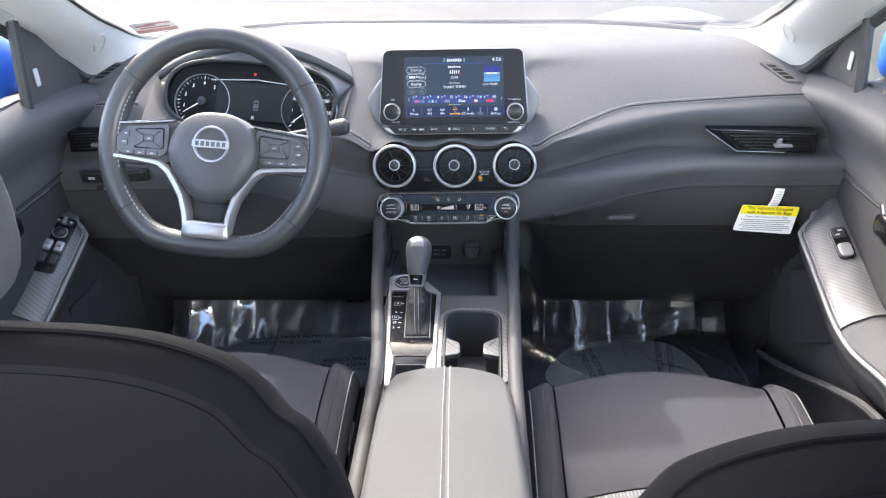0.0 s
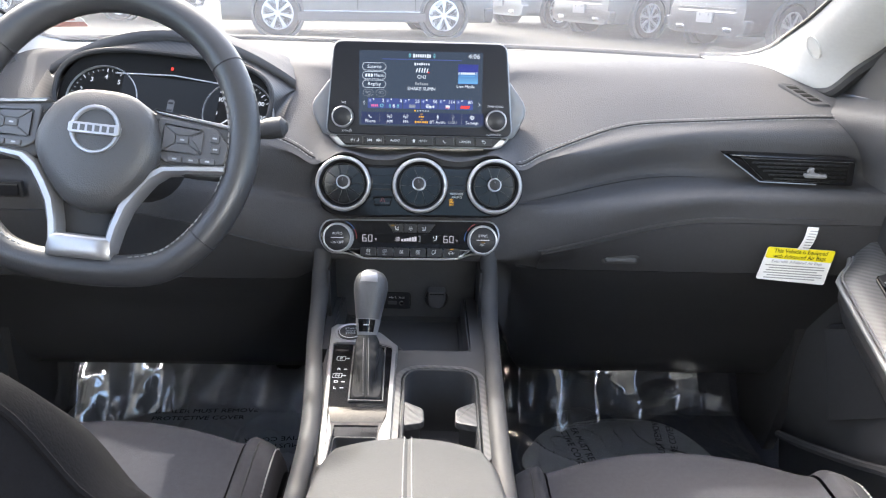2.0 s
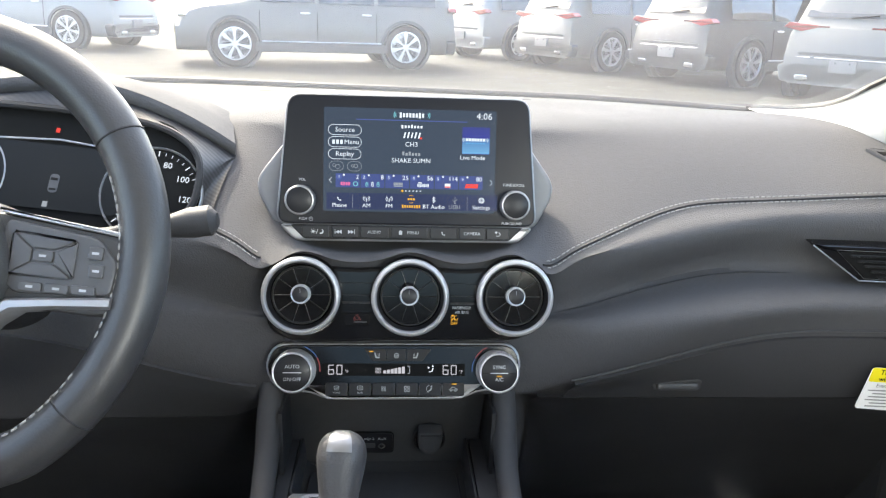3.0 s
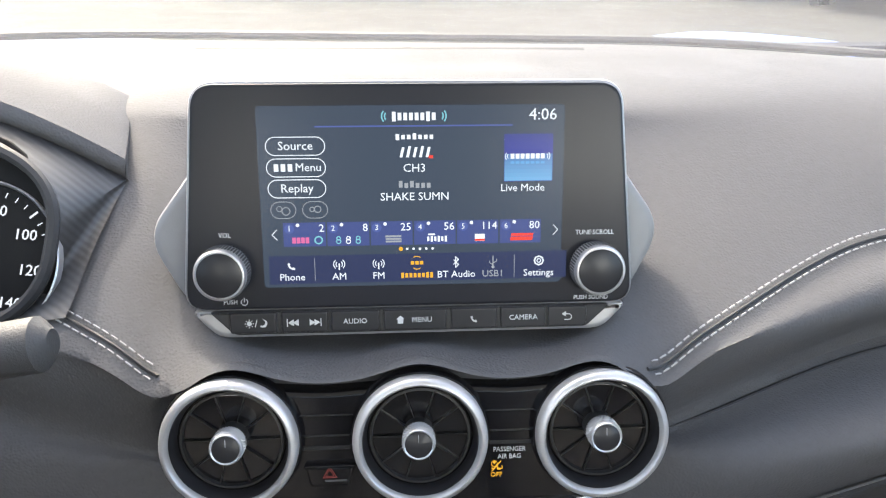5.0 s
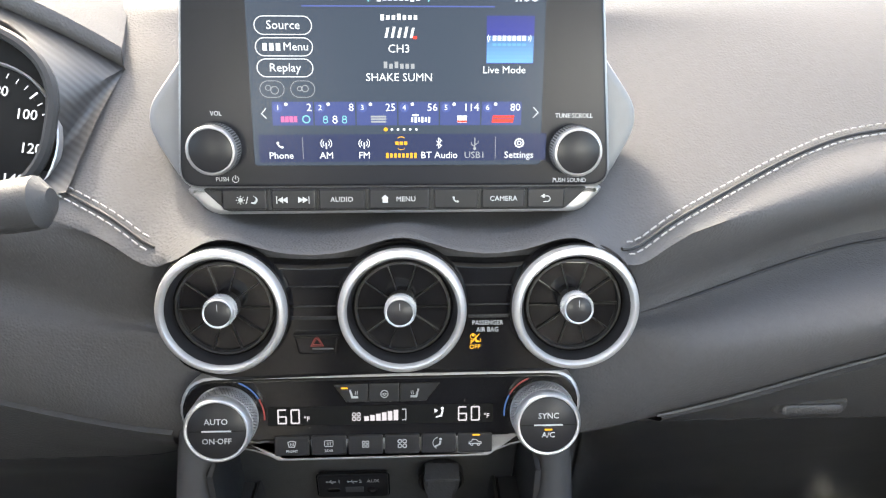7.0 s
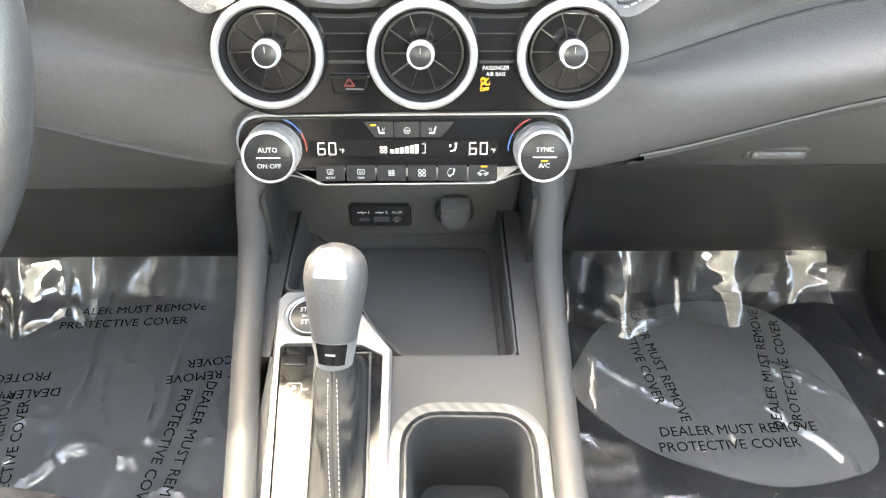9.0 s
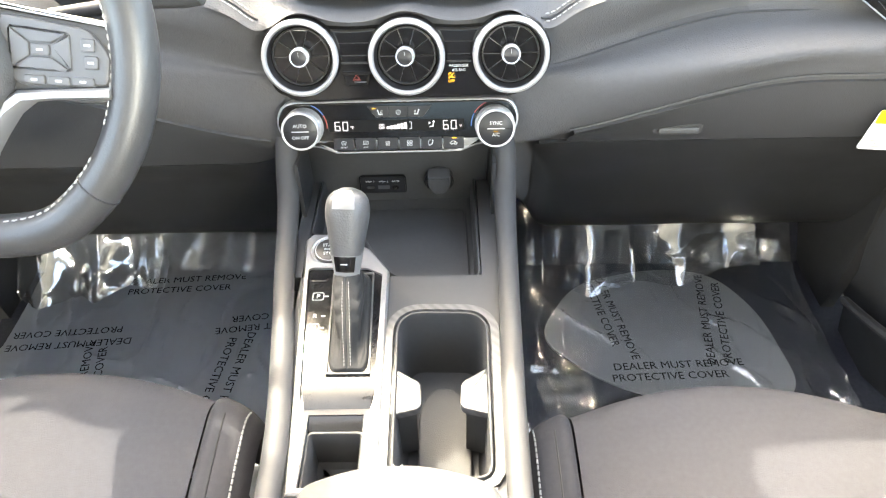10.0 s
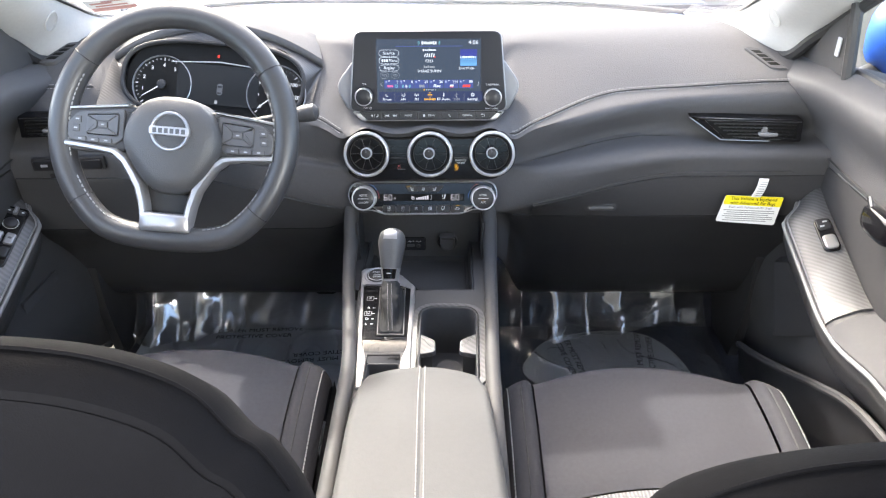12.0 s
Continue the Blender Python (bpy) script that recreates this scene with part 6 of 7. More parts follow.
def arm_lid(u, v):
    """u across, v from the back to the rolled front edge."""
    y = mix(0.28, 0.850, min(1.0, v / 0.86))
    x = (2 * u - 1)
    w = arm_w(y)
    z = 0.664 - 0.030 * ss(0.70, 0.86, y) - 0.006 * x * x
    if v > 0.86:
        t = (v - 0.86) / 0.14
        y = 0.850 + 0.010 * math.sin(t * math.pi / 2)
        z = 0.664 - 0.030 - 0.006 * x * x - 0.036 * t
    ed = max(0.0, (abs(x) - 0.86) / 0.14)
    z -= 0.022 * (1 - math.sqrt(max(0, 1 - ed * ed)))
    y -= 0.020 * x * x * ss(0.5, 1.0, v)
    z -= 0.0014 * math.exp(-(x * w / 0.0014) ** 2) * (1 if v < 0.97 else 0)
    return Vector((0.008 * ss(0.9, 0.5, y) + x * w, y, z))


ab = grid(arm_lid, 60, 48)
grid(lambda u, v: arm_lid(0 if u < 0.5 else 1, v) - Vector((0, 0, 0.045 * (u * 2 if u < 0.5 else (1 - u) * 2))), 1, 1, bm=ab)
part("lid", ab, M_ARM, arm, "pale grained leather lid")
lb = bmesh.new()
for s in (0.0, 1.0):
    grid(lambda u, v: arm_lid(s, v * 0.98) + Vector((0, 0, -0.036 * u)), 3, 40, bm=lb)
grid(lambda u, v: Vector((mix(-0.074, 0.076, u), 0.858 - 0.018 * (2 * u - 1) ** 2, 0.600 - 0.02 * v)), 10, 3, bm=lb)
part("lid_side", lb, M_ARM, arm)
for du in (-0.0042, 0.0042):
    pth = [arm_lid(0.5 + du / (2 * arm_w(0.6)), k / 80) for k in range(80)]
    part("stitching", stitches(pth, Vector((0, 0, 1)), 0.0062, 0.0042, 0.0008, bmesh.new()), M_THREAD, arm, "pale double stitching")
part("box", prism([(-0.092, 0.30), (0.098, 0.30), (0.080, 0.842), (-0.076, 0.842)], Matrix.Identity(4), 0.27, 0.612), M_DARK, arm)

# ---- cabin shell ----
FLOOR = 0.262
floor = tagged(part("floor", prism([(-0.70, -0.9), (0.70, -0.9), (0.70, 1.47), (-0.70, 1.47)], Matrix.Identity(4), 0.20, FLOOR), M_CARPET), "black carpeted car floor", "floor", kind="structure")
tagged(part("toe_board", shell(lambda u, v: Vector((mix(-0.70, 0.70, u), 1.47 + 0.30 * v, FLOOR + 0.22 * v ** 0.9)), 20, 6, (0, 0.02, -0.03)), M_CARPET), "black carpeted toe board", "floor", kind="structure")
tagged(part("bulkhead", prism([(-0.72, 0.40), (0.72, 0.40), (0.72, 0.93), (-0.72, 0.93)], face((0, 1.78, 0)), -0.03, 0.0), M_CARPET), "dark bulkhead under the windscreen", "wall", kind="structure")
tagged(part("tunnel", shell(lambda u, v: Vector((mix(-0.13, 0.13, u), mix(1.10, 1.62, v), 0.25 + 0.28 * math.sin(math.pi * u) ** 0.5)), 14, 4, (0, 0, -0.02)), M_CARPET), "black carpeted tunnel", "floor", kind="structure")
for s, nm in ((-1, "left"), (1, "right")):
    x = -0.685 if s < 0 else 0.645
    tagged(part("kick_panel_" + nm, shell(lambda u, v: Vector((x + s * 0.02 * math.sin(math.pi * v), mix(1.36, 1.72, u), mix(0.25, 0.62, v))), 8, 10, (s * 0.02, 0, 0)), M_BLACK), "dark plastic kick panel", "trim", kind="structure")
    # unseen roof rails, pillars behind, added for the shade that they cast
    tagged(part("roof_rail_" + nm, tube(catmull([(s * 0.585, 0.95, 1.315), (s * 0.575, 0.5, 1.375), (s * 0.57, 0.0, 1.385), (s * 0.56, -0.6, 1.35), (s * 0.54, -1.1, 1.25)], 6), 0.05, 10), M_LINER), "unseen light cloth roof rail, added for shade", "trim", kind="structure")
    tagged(part("b_pillar_" + nm, tube([(s * 0.69, 0.26, 0.3), (s * 0.69, 0.25, 0.9), (s * 0.60, 0.20, 1.37)], 0.065, 10), M_LINER), "unseen light grey B-pillar trim, added for shade", "trim", kind="structure")
    tagged(part("c_pillar_" + nm, tube([(s * 0.68, -0.9, 0.85), (s * 0.56, -0.75, 1.33)], 0.12, 8), M_LINER), "unseen light grey rear pillar trim, added for shade", "trim", kind="structure")
# ceiling and header stay out of view; added to block sun and sky
tagged(part("ceiling", shell(lambda u, v: Vector((mix(-0.60, 0.60, u), mix(-0.95, 0.82, v), 1.38 + 0.045 * math.sin(math.pi * u) * math.sin(math.pi * (0.15 + 0.75 * v)))), 20, 16, (0, 0, 0.03)), M_LINER), "unseen light cloth headliner, added for shade", "ceiling", kind="structure")
tagged(part("windscreen_header", tube([(-0.58 + 1.16 * i / 12, 0.80 + 0.05 * math.sin(math.pi * i / 12), 1.355 + 0.03 * math.sin(math.pi * i / 12)) for i in range(13)], 0.035, 10), M_LINER), "unseen light cloth windscreen header, added for shade", "trim", kind="structure")


def glass_point(u, v):
    """The windscreen: u across, v from the cowl to the header."""
    x = mix(-0.70, 0.645, u)
    y0, z0 = cowl(x)
    y1, z1 = 0.845 - 0.10 * (2 * u - 1) ** 2, 1.375 - 0.05 * (2 * u - 1) ** 2
    xx = x * mix(1.0, 0.88, v)
    return Vector((xx, mix(y0 + 0.02, y1, v), mix(z0 - 0.012, z1, v) + 0.02 * math.sin(math.pi * v)))


windscreen = tagged(part("window_1", grid(glass_point, 24, 16), M_GLASS), "dusty clear windscreen with an added veil of haze", "windscreen", kind="structure")
windscreen.visible_shadow = False
edge = [glass_point(0.0 + k / 40, 0) + Vector((0, 0.0, 0.015)) for k in range(41)]
tagged(part("windscreen_seal", tube(edge, 0.005, 8), M_SEAL), "black rubber seal along the windscreen's foot", "trim", kind="structure")

for s, nm in ((-1, "left"), (1, "right")):
    dx = 0.0 if s > 0 else -0.066
    inner = catmull([(s * 0.520 + dx, 1.628, 0.9455), (s * 0.575 + dx, 1.592, 0.9500), (s * 0.598 + dx, 1.530, 0.966), (s * 0.600 + dx, 1.46, 0.995), (s * 0.592 + dx, 1.34, 1.046), (s * 0.575 + dx, 1.15, 1.150), (s * 0.555 + dx, 0.95, 1.290), (s * 0.55 + dx, 0.85, 1.35)], 5)
    outer = catmull([(s * 0.600 + dx, 1.480, 0.932), (s * 0.628 + dx, 1.440, 0.926), (s * 0.648 + dx, 1.400, 0.915), (s * 0.668 + dx, 1.36, 0.955), (s * 0.680 + dx, 1.30, 1.000), (s * 0.672 + dx, 1.12, 1.110), (s * 0.64 + dx, 0.92, 1.255), (s * 0.62 + dx, 0.83, 1.32)], 5)
    n = len(inner) - 1

    def trim_pt(u, v):
        k = min(n - 1e-4, u * n)
        i = int(k)
        a, b = inner[i].lerp(inner[i + 1], k - i), outer[i].lerp(outer[i + 1], k - i)
        return a.lerp(b, v) + Vector((-s * 0.022, -0.012, 0.0)) * math.sin(math.pi * v)
    pil = thing("a_pillar_" + nm, (s * 0.63 + dx, 1.45, 0.93), "light grey windscreen pillar trim with a round speaker grille", "pillar trim", kind="structure")
    part("cover", shell(trim_pt, 36, 12, (s * 0.03, 0.02, 0.0)), M_LINER, pil)
    gp = trim_pt(0.46, 0.45)
    gn = (trim_pt(0.49, 0.45) - trim_pt(0.43, 0.45)).cross(trim_pt(0.46, 0.52) - trim_pt(0.46, 0.38)).normalized()
    gn = gn if gn.y < 0 else -gn
    gm = Matrix.Translation(gp) @ gn.to_track_quat("Z", "Y").to_matrix().to_4x4()
    part("speaker_grille", lathe([(0.0175, -0.006), (0.0175, 0.0008), (0.0165, 0.0014), (0.0160, 0.0002), (0.001, 0.0004)], gm @ Matrix.Diagonal((0.72, 1.2, 1, 1)), 28), M_MESH, pil)
    part("edge_seal", tube([p + Vector((0, 0.004, 0.002)) for p in inner], 0.004, 6), M_SEAL, pil)
    part("door_seal", tube([p + Vector((s * 0.006, -0.004, 0.0)) for p in outer], 0.011, 8), M_SEAL, pil)


# ---- doors ----
def door(side, nm, ox):
    s = side
    d = thing("door_" + nm, (s * 0.70 + ox, 0.8, 0.3), "closed front door with a charcoal panel and a woven-pattern armrest", "door", kind="structure")

    def skin(u, v):
        y = mix(-0.35, 1.405, u)
        z = mix(0.93, 0.28, v)
        x = 0.668 + 0.045 * ss(0.90, 0.80, z) - 0.030 * ss(0.62, 0.45, z) + 0.012 * ss(0.42, 0.30, z)
        top = ss(0.895, 0.93, z)
        x += 0.035 * top * top
        x -= 0.030 * ss(1.18, 1.40, y) * ss(0.74, 0.9, z)
        return Vector((s * x + ox, y, z - 0.02 * ss(1.2, 1.4, y) * ss(0.8, 0.93, z)))
    part("panel", shell(lambda u, v: skin(u, mix(0.27, 1.0, v)), 60, 30, (s * 0.05, 0, 0)), M_DARK, d, "dark plastic lower door panel")
    part("upper_panel", shell(lambda u, v: skin(u, 0.265 * v), 60, 16, (s * 0.05, 0, 0)), M_PAD, d, "charcoal soft-touch upper door panel")
    seamp = [Vector((s * 0.700 + ox, 1.335, 0.790)), Vector((s * 0.706 + ox, 1.28, 0.784)), Vector((s * 0.708 + ox, 1.25, 0.772)), Vector((s * 0.708 + ox, 1.05, 0.768)), Vector((s * 0.708 + ox, 0.5, 0.775))]
    part("panel_seam", tube(catmull(seamp, 6), 0.0020, 6), M_BLACK, d)
    for zz in (0.759,):
        part("stitching", stitches([skin((y + 0.35) / 1.755, (0.93 - zz) / 0.65) + Vector((-s * 0.0006, 0, 0)) for y in [1.22 - 0.6 * k / 60 for k in range(61)]], Vector((-s, 0, 0)), 0.0075, 0.005, 0.0008, bmesh.new()), M_THREAD, d)

    # armrest: falls towards the back
    def top(y):
        return 0.700 - 0.40 * (1.25 - y) + 0.42 * max(0, 1.05 - y) * ss(1.1, 0.85, y)

    def rest(u, v):
        y = mix(1.262, 0.20, u)
        e = ss(0, 0.05, u)
        w = mix(0.032, 0.072, e)
        prof = [(0.715, 0.006), (0.712 - w * 0.30, 0.004), (0.712 - w * 0.8, -0.012), (0.712 - w, -0.026), (0.712 - w * 0.98, -0.045), (0.712 - w * 0.75, -0.085), (0.712 - w * 0.2, -0.13), (0.715, -0.15)]
        k = min(6.999, v * 7)
        i = int(k)
        x, dz = mix(prof[i][0], prof[i + 1][0], k - i), mix(prof[i][1], prof[i + 1][1], k - i)
        return Vector((s * (x + (0.026 if s < 0 else 0.0)) + ox, y, top(y) + dz))
    part("armrest", grid(rest, 60, 28), M_DARK, d, "charcoal padded armrest")
    sw = part("switch_plate", shell(lambda u, v: rest(mix(0.004, 0.235, u), mix(0.03, 0.40, v)) + Vector((0, 0, 0.004)), 24, 8, (0, 0, -0.004)), M_WEAVE, d, "grey woven-pattern switch plate")
    part("plate_edge", tube([rest(mix(0.0, 0.60, k / 40), 0.43) + Vector((-s * 0.001, 0, 0.003)) for k in range(41)], 0.0038, 8), M_WING, d, "satin grey edge")
    part("plate_border", tube([rest(mix(0.002, 0.235, k / 30), 0.385) + Vector((0, 0, 0.0042)) for k in range(31)], 0.0016, 6), M_SATIN, d, "thin silver line")
    part("armrest_pad", shell(lambda u, v: rest(mix(0.242, 0.75, u), mix(0.02, 0.42, v)) + Vector((0, 0, 0.009 * math.sin(math.pi * min(1, u * 8) / 2))), 24, 8, (0, 0, -0.008)), M_PAD, d, "charcoal padded elbow rest")

    def on_plate(u, v):
        p = rest(u, v) + Vector((0, 0, 0.0042))
        a = (rest(u + 0.01, v) - rest(u - 0.01, v)).normalized()
        b = (rest(u, v - 0.02) - rest(u, v + 0.02)) * s
        n = b.cross(-a).normalized()
        if n.z < 0:
            n = -n
        x = n.cross(a).normalized()
        m = Matrix((x, -a, n)).transposed().to_4x4()
        if m.determinant() < 0:
            m = Matrix((-x, -a, n)).transposed().to_4x4()
        m.translation = p
        return m
    if s > 0:
        pm = on_plate(0.098, 0.145)
        part("window_switch", prism(rrect(0.027, 0.070, 0.009), pm, -0.002, 0.003, 0.0015), M_PIANO, sw, "black window switch")
        part("switch_rocker", prism(rrect(0.022, 0.030, 0.007, cy=-0.017), pm, 0.0, 0.0065, 0.003), M_INLAY, sw, "silver rocker")
        part("lock_rocker", prism(rrect(0.021, 0.024, 0.005, cy=0.021), pm, 0.0, 0.0045, 0.0015), M_KEY, sw)
        bars([(0.003, 0.026, 0.007, 0.003), (-0.003, 0.017, 0.007, 0.003)], pm @ Matrix.Translation((0, 0, 0.0046)), M_LEGEND, sw, "symbol")
    else:
        pm = on_plate(0.080, 0.20)
        part("switch_panel", prism(rrect(0.040, 0.130, 0.008, cy=-0.012), pm, -0.002, 0.003, 0.0015), M_PIANO, sw, "black window switch panel")
        part("mirror_dial", lathe([(0.011, 0.002), (0.011, 0.007), (0.009, 0.008)], pm @ Matrix.Translation((0.0, 0.016, 0)), 22), M_KEY, sw)
        icon(ring2(0, 0.016, 0.013, 0.001, 20), pm @ Matrix.Translation((0, 0, 0.0032)), M_LEGEND, sw, "dial_ring")
        for yy in (-0.018, -0.048):
            for xx in (-0.010, 0.010):
                part("window_switch", prism(rrect(0.016, 0.024, 0.004, cx=xx, cy=yy), pm, 0.0, 0.008, 0.003), M_INLAY if yy > -0.03 else M_KEY, sw)
        part("fold_switch", prism(rrect(0.032, 0.012, 0.003, cy=0.042), pm, 0.0, 0.005, 0.0015), M_KEY, sw, "mirror fold switch")
        part("fold_lever", prism(rrect(0.007, 0.015, 0.002, cy=0.042), pm, 0.004, 0.011, 0.002), M_INLAY, sw)
        bars([(-0.011, 0.042, 0.004, 0.003), (0.011, 0.042, 0.004, 0.003)], pm @ Matrix.Translation((0, 0, 0.0051)), M_LEGEND, sw, "symbol")
        bars([(-0.010, -0.018, 0.006, 0.004), (0.010, -0.018, 0.006, 0.004)], pm @ Matrix.Translation((0, 0, 0.0081)), M_GUARD, sw, "symbol")
    # lower panel with its pocket
    if s > 0:
        quad = [Vector(q) for q in ((0.640, 1.240, 0.571), (0.668, 1.140, 0.624), (0.676, 1.095, 0.506), (0.648, 1.190, 0.438))]
        part("lower_panel", shell(lambda u, v: quad[0].lerp(quad[1], u).lerp(quad[3].lerp(quad[2], u), v), 6, 6, (0.02, 0.02, 0)), M_BLACK, d, "smooth dark lower panel")
    else:
        part("lower_panel", prism(rpoly([(0, 0.0), (0.115, 0.004), (0.120, 0.128), (-0.004, 0.126)], 0.006), Matrix.Translation((s * (0.677 if s > 0 else 0.706) + ox, 1.262, 0.414)) @ Matrix.Rotation(radians(90), 4, "X") @ Matrix.Rotation(radians(-90 * s), 4, "Y") @ Matrix.Diagonal((s, 1, s, 1)), -0.012, 0.004, 0.002), M_GLOVE, d, "smooth dark lower panel")
    rim = catmull([(s * 0.655 + ox, 1.31, 0.330), (s * 0.645 + ox, 1.208, 0.378), (s * 0.642 + ox, 1.08, 0.440), (s * 0.640 + ox, 0.979, 0.492), (s * 0.636 + ox, 0.846, 0.545), (s * 0.632 + ox, 0.6, 0.570)], 6)
    part("pocket_wall", shell(lambda u, v: rim[min(len(rim) - 1, int(u * (len(rim) - 1)))] + Vector((s * 0.02 * v, 0, -0.11 * v)), len(rim) - 1, 4, (s * 0.008, 0, 0)), M_BLACK, d)
    part("pocket_rim", tube(rim, 0.007, 8), M_DARK, d)
    part("pull_handle", ball((s * 0.690 + ox, 1.03, 0.755), 0.012, 0.045, 0.022, 3), M_PIANO, d)
    hb = tube(catmull([(s * 0.692 + ox, 1.075, 0.780), (s * 0.684 + ox, 1.04, 0.766), (s * 0.686 + ox, 1.00, 0.758)], 6), 0.0042, 8)
    part("inner_handle", hb, M_CHROME, d, "chrome door handle")
    # sail trim, window frame, pane
    fy = 1.232 if s > 0 else 1.195
    bm = bmesh.new()
    prism([(1.395, 0.915), (fy, 0.922), (fy + 0.018, 1.045 + 0.7 * (1.232 - fy)), (fy + 0.03, 1.037 + 0.7 * (1.232 - fy))], Matrix(((0, 0, s, s * 0.688 + ox), (1, 0, 0, 0), (0, 1, 0, 0), (0, 0, 0, 1))), 0, 0.012, bm=bm)
    part("sail_trim", bm, M_DARK, d, "dark plastic mirror corner trim")
    part("sail_clip", prism(rrect(0.012, 0.030, 0.002, 2), Matrix.Translation((s * 0.6865 + ox, fy + 0.035, 0.962)) @ Matrix.Rotation(radians(-90 * s), 4, "Y") @ Matrix.Rotation(radians(90), 4, "Z"), 0.0, 0.002), M_GREYLEG, d)
    part("frame_bar", tube([(s * 0.694 + ox, fy - 0.002, 0.915), (s * 0.690 + ox, fy + 0.018, 1.04 + 0.7 * (1.232 - fy))], 0.010, 8), M_SEAL, d)
    part("sill_seal", tube([(s * 0.712 + ox, fy, 0.928), (s * 0.716 + ox, 0.7, 0.936), (s * 0.716 + ox, 0.2, 0.936)], 0.008, 8), M_SEAL, d)
    pn = part("pane", grid(lambda u, v: Vector((s * mix(0.716, 0.672, v) + ox, mix(fy, 0.28, u), mix(0.93, min(1.36, 1.045 + 0.72 * (1.232 - mix(fy, 0.28, u))), v))), 6, 6), M_PANE, d, "side window glass")
    pn.visible_shadow = False
    return d


door(1, "right", -0.012)
door(-1, "left", -0.035)


def wing_mirror(x, y, z, s, nm):
    t = thing("wing_mirror", (x - s * 0.1, y + 0.02, z - 0.09), "glossy blue wing mirror outside the door window", "wing mirror", "wing mirrors")
    part("housing", ball((x, y, z), 0.115, 0.075, 0.078, 3.0), M_BLUE, t, "glossy blue housing")
    part("mirror_glass", prism(rrect(0.19, 0.125, 0.04), face((x, y - 0.062, z)), -0.01, 0.002), M_CHROME, t)
    part("foot", tube([(x - s * 0.06, y + 0.01, z - 0.06), (x - s * 0.16, y - 0.01, z - 0.10), (x - s * 0.20, y - 0.02, z - 0.09)], 0.028, 10), M_BLACK, t)


wing_mirror(0.915, 1.40, 0.945, 1, "right")
wing_mirror(-0.965, 1.38, 0.945, -1, "left")

own = thing("car_body", (0, 2.2, 0.3), "glossy blue bonnet and wings of the car", "car body")


def bonnet(u, v):
    x = mix(-0.80, 0.80, u)
    y = mix(1.79, 2.75, v) - 0.28 * ss(0.45, 0.8, abs(x)) * (1 - v) - 0.12 * v * (2 * u - 1) ** 2
    k = abs(x)
    z = 0.870 + 0.048 * ss(0.36, 0.58, k) - 0.14 * ss(0.66, 0.80, k) - 0.12 * v ** 1.6 + 0.012 * math.sin(math.pi * v)
    return Vector((x, y, z))


part("bonnet", shell(bonnet, 40, 20, (0, 0, -0.02)), M_BLUE, own, "glossy blue bonnet")
part("scuttle", prism(rrect(1.30, 0.10, 0.02, 3, 0, 1.80), Matrix.Translation((0, 0, 0.86)), -0.02, 0.015, 0.004), M_BLACK, own)
for s in (-1, 1):
    part("wing", shell(lambda u, v: Vector((s * (0.79 + 0.06 * math.sin(math.pi * v)), mix(1.0, 2.6, u), mix(0.76, 0.30, v))), 16, 10, (s * 0.02, 0, 0)), M_BLUE, own)
    part("door_skin", shell(lambda u, v: Vector((s * (0.80 + 0.05 * math.sin(math.pi * v)), mix(-1.2, 1.0, u), mix(0.90, 0.30, v))), 16, 10, (s * 0.02, 0, 0)), M_BLUE, own)
    part("pillar_skin", tube(catmull([(s * 0.745 - 0.02, 1.52, 0.93), (s * 0.742 - 0.02, 1.3, 1.045), (s * 0.715 - 0.02, 1.0, 1.245), (s * 0.68 - 0.02, 0.8, 1.36)], 5), 0.022, 8), M_BLUE, own)
part("roof_skin", shell(lambda u, v: Vector((mix(-0.62, 0.62, u), mix(-1.0, 0.80, v), 1.43 + 0.04 * math.sin(math.pi * u))), 10, 8, (0, 0, 0.01)), M_BLUE, own)
part("rear_deck", shell(lambda u, v: Vector((mix(-0.66, 0.66, u), mix(-1.9, -1.0, v), 0.95)), 6, 6, (0, 0, -0.02)), M_DARK, own)
# unseen dark pane, added to cut light and reflections from the rear
rear_glass = tagged(part("window_2", grid(lambda u, v: Vector((mix(-0.60, 0.60, u) * (1 - 0.1 * v), mix(-1.45, -0.98, v), mix(0.96, 1.37, v))), 8, 6), M_TINTED), "unseen rear window, tinted dark to dim light from behind", "rear window", kind="structure")
# unseen mirror, placed to throw a shadow towards the passenger seat
mirror = thing("unseen_mirror", (0, 1.09, 1.23), "unseen black rear view mirror, added for its shadow", "mirror")
part("housing", ball((0, 1.08, 1.235), 0.125, 0.022, 0.040, 4), M_BLACK, mirror)
part("stem", tube([(0, 1.09, 1.26), (0, 1.11, 1.285)], 0.012, 8), M_BLACK, mirror)
bench = thing("rear_bench", (0, -0.75, 0.3), "dark cloth rear bench", "seat")
part("cushion", ball((0, -0.62, 0.44), 0.62, 0.26, 0.10, 5), M_FABRIC, bench)
part("backrest", ball((0, -0.92, 0.72), 0.62, 0.10, 0.30, 5), M_FABRIC, bench)


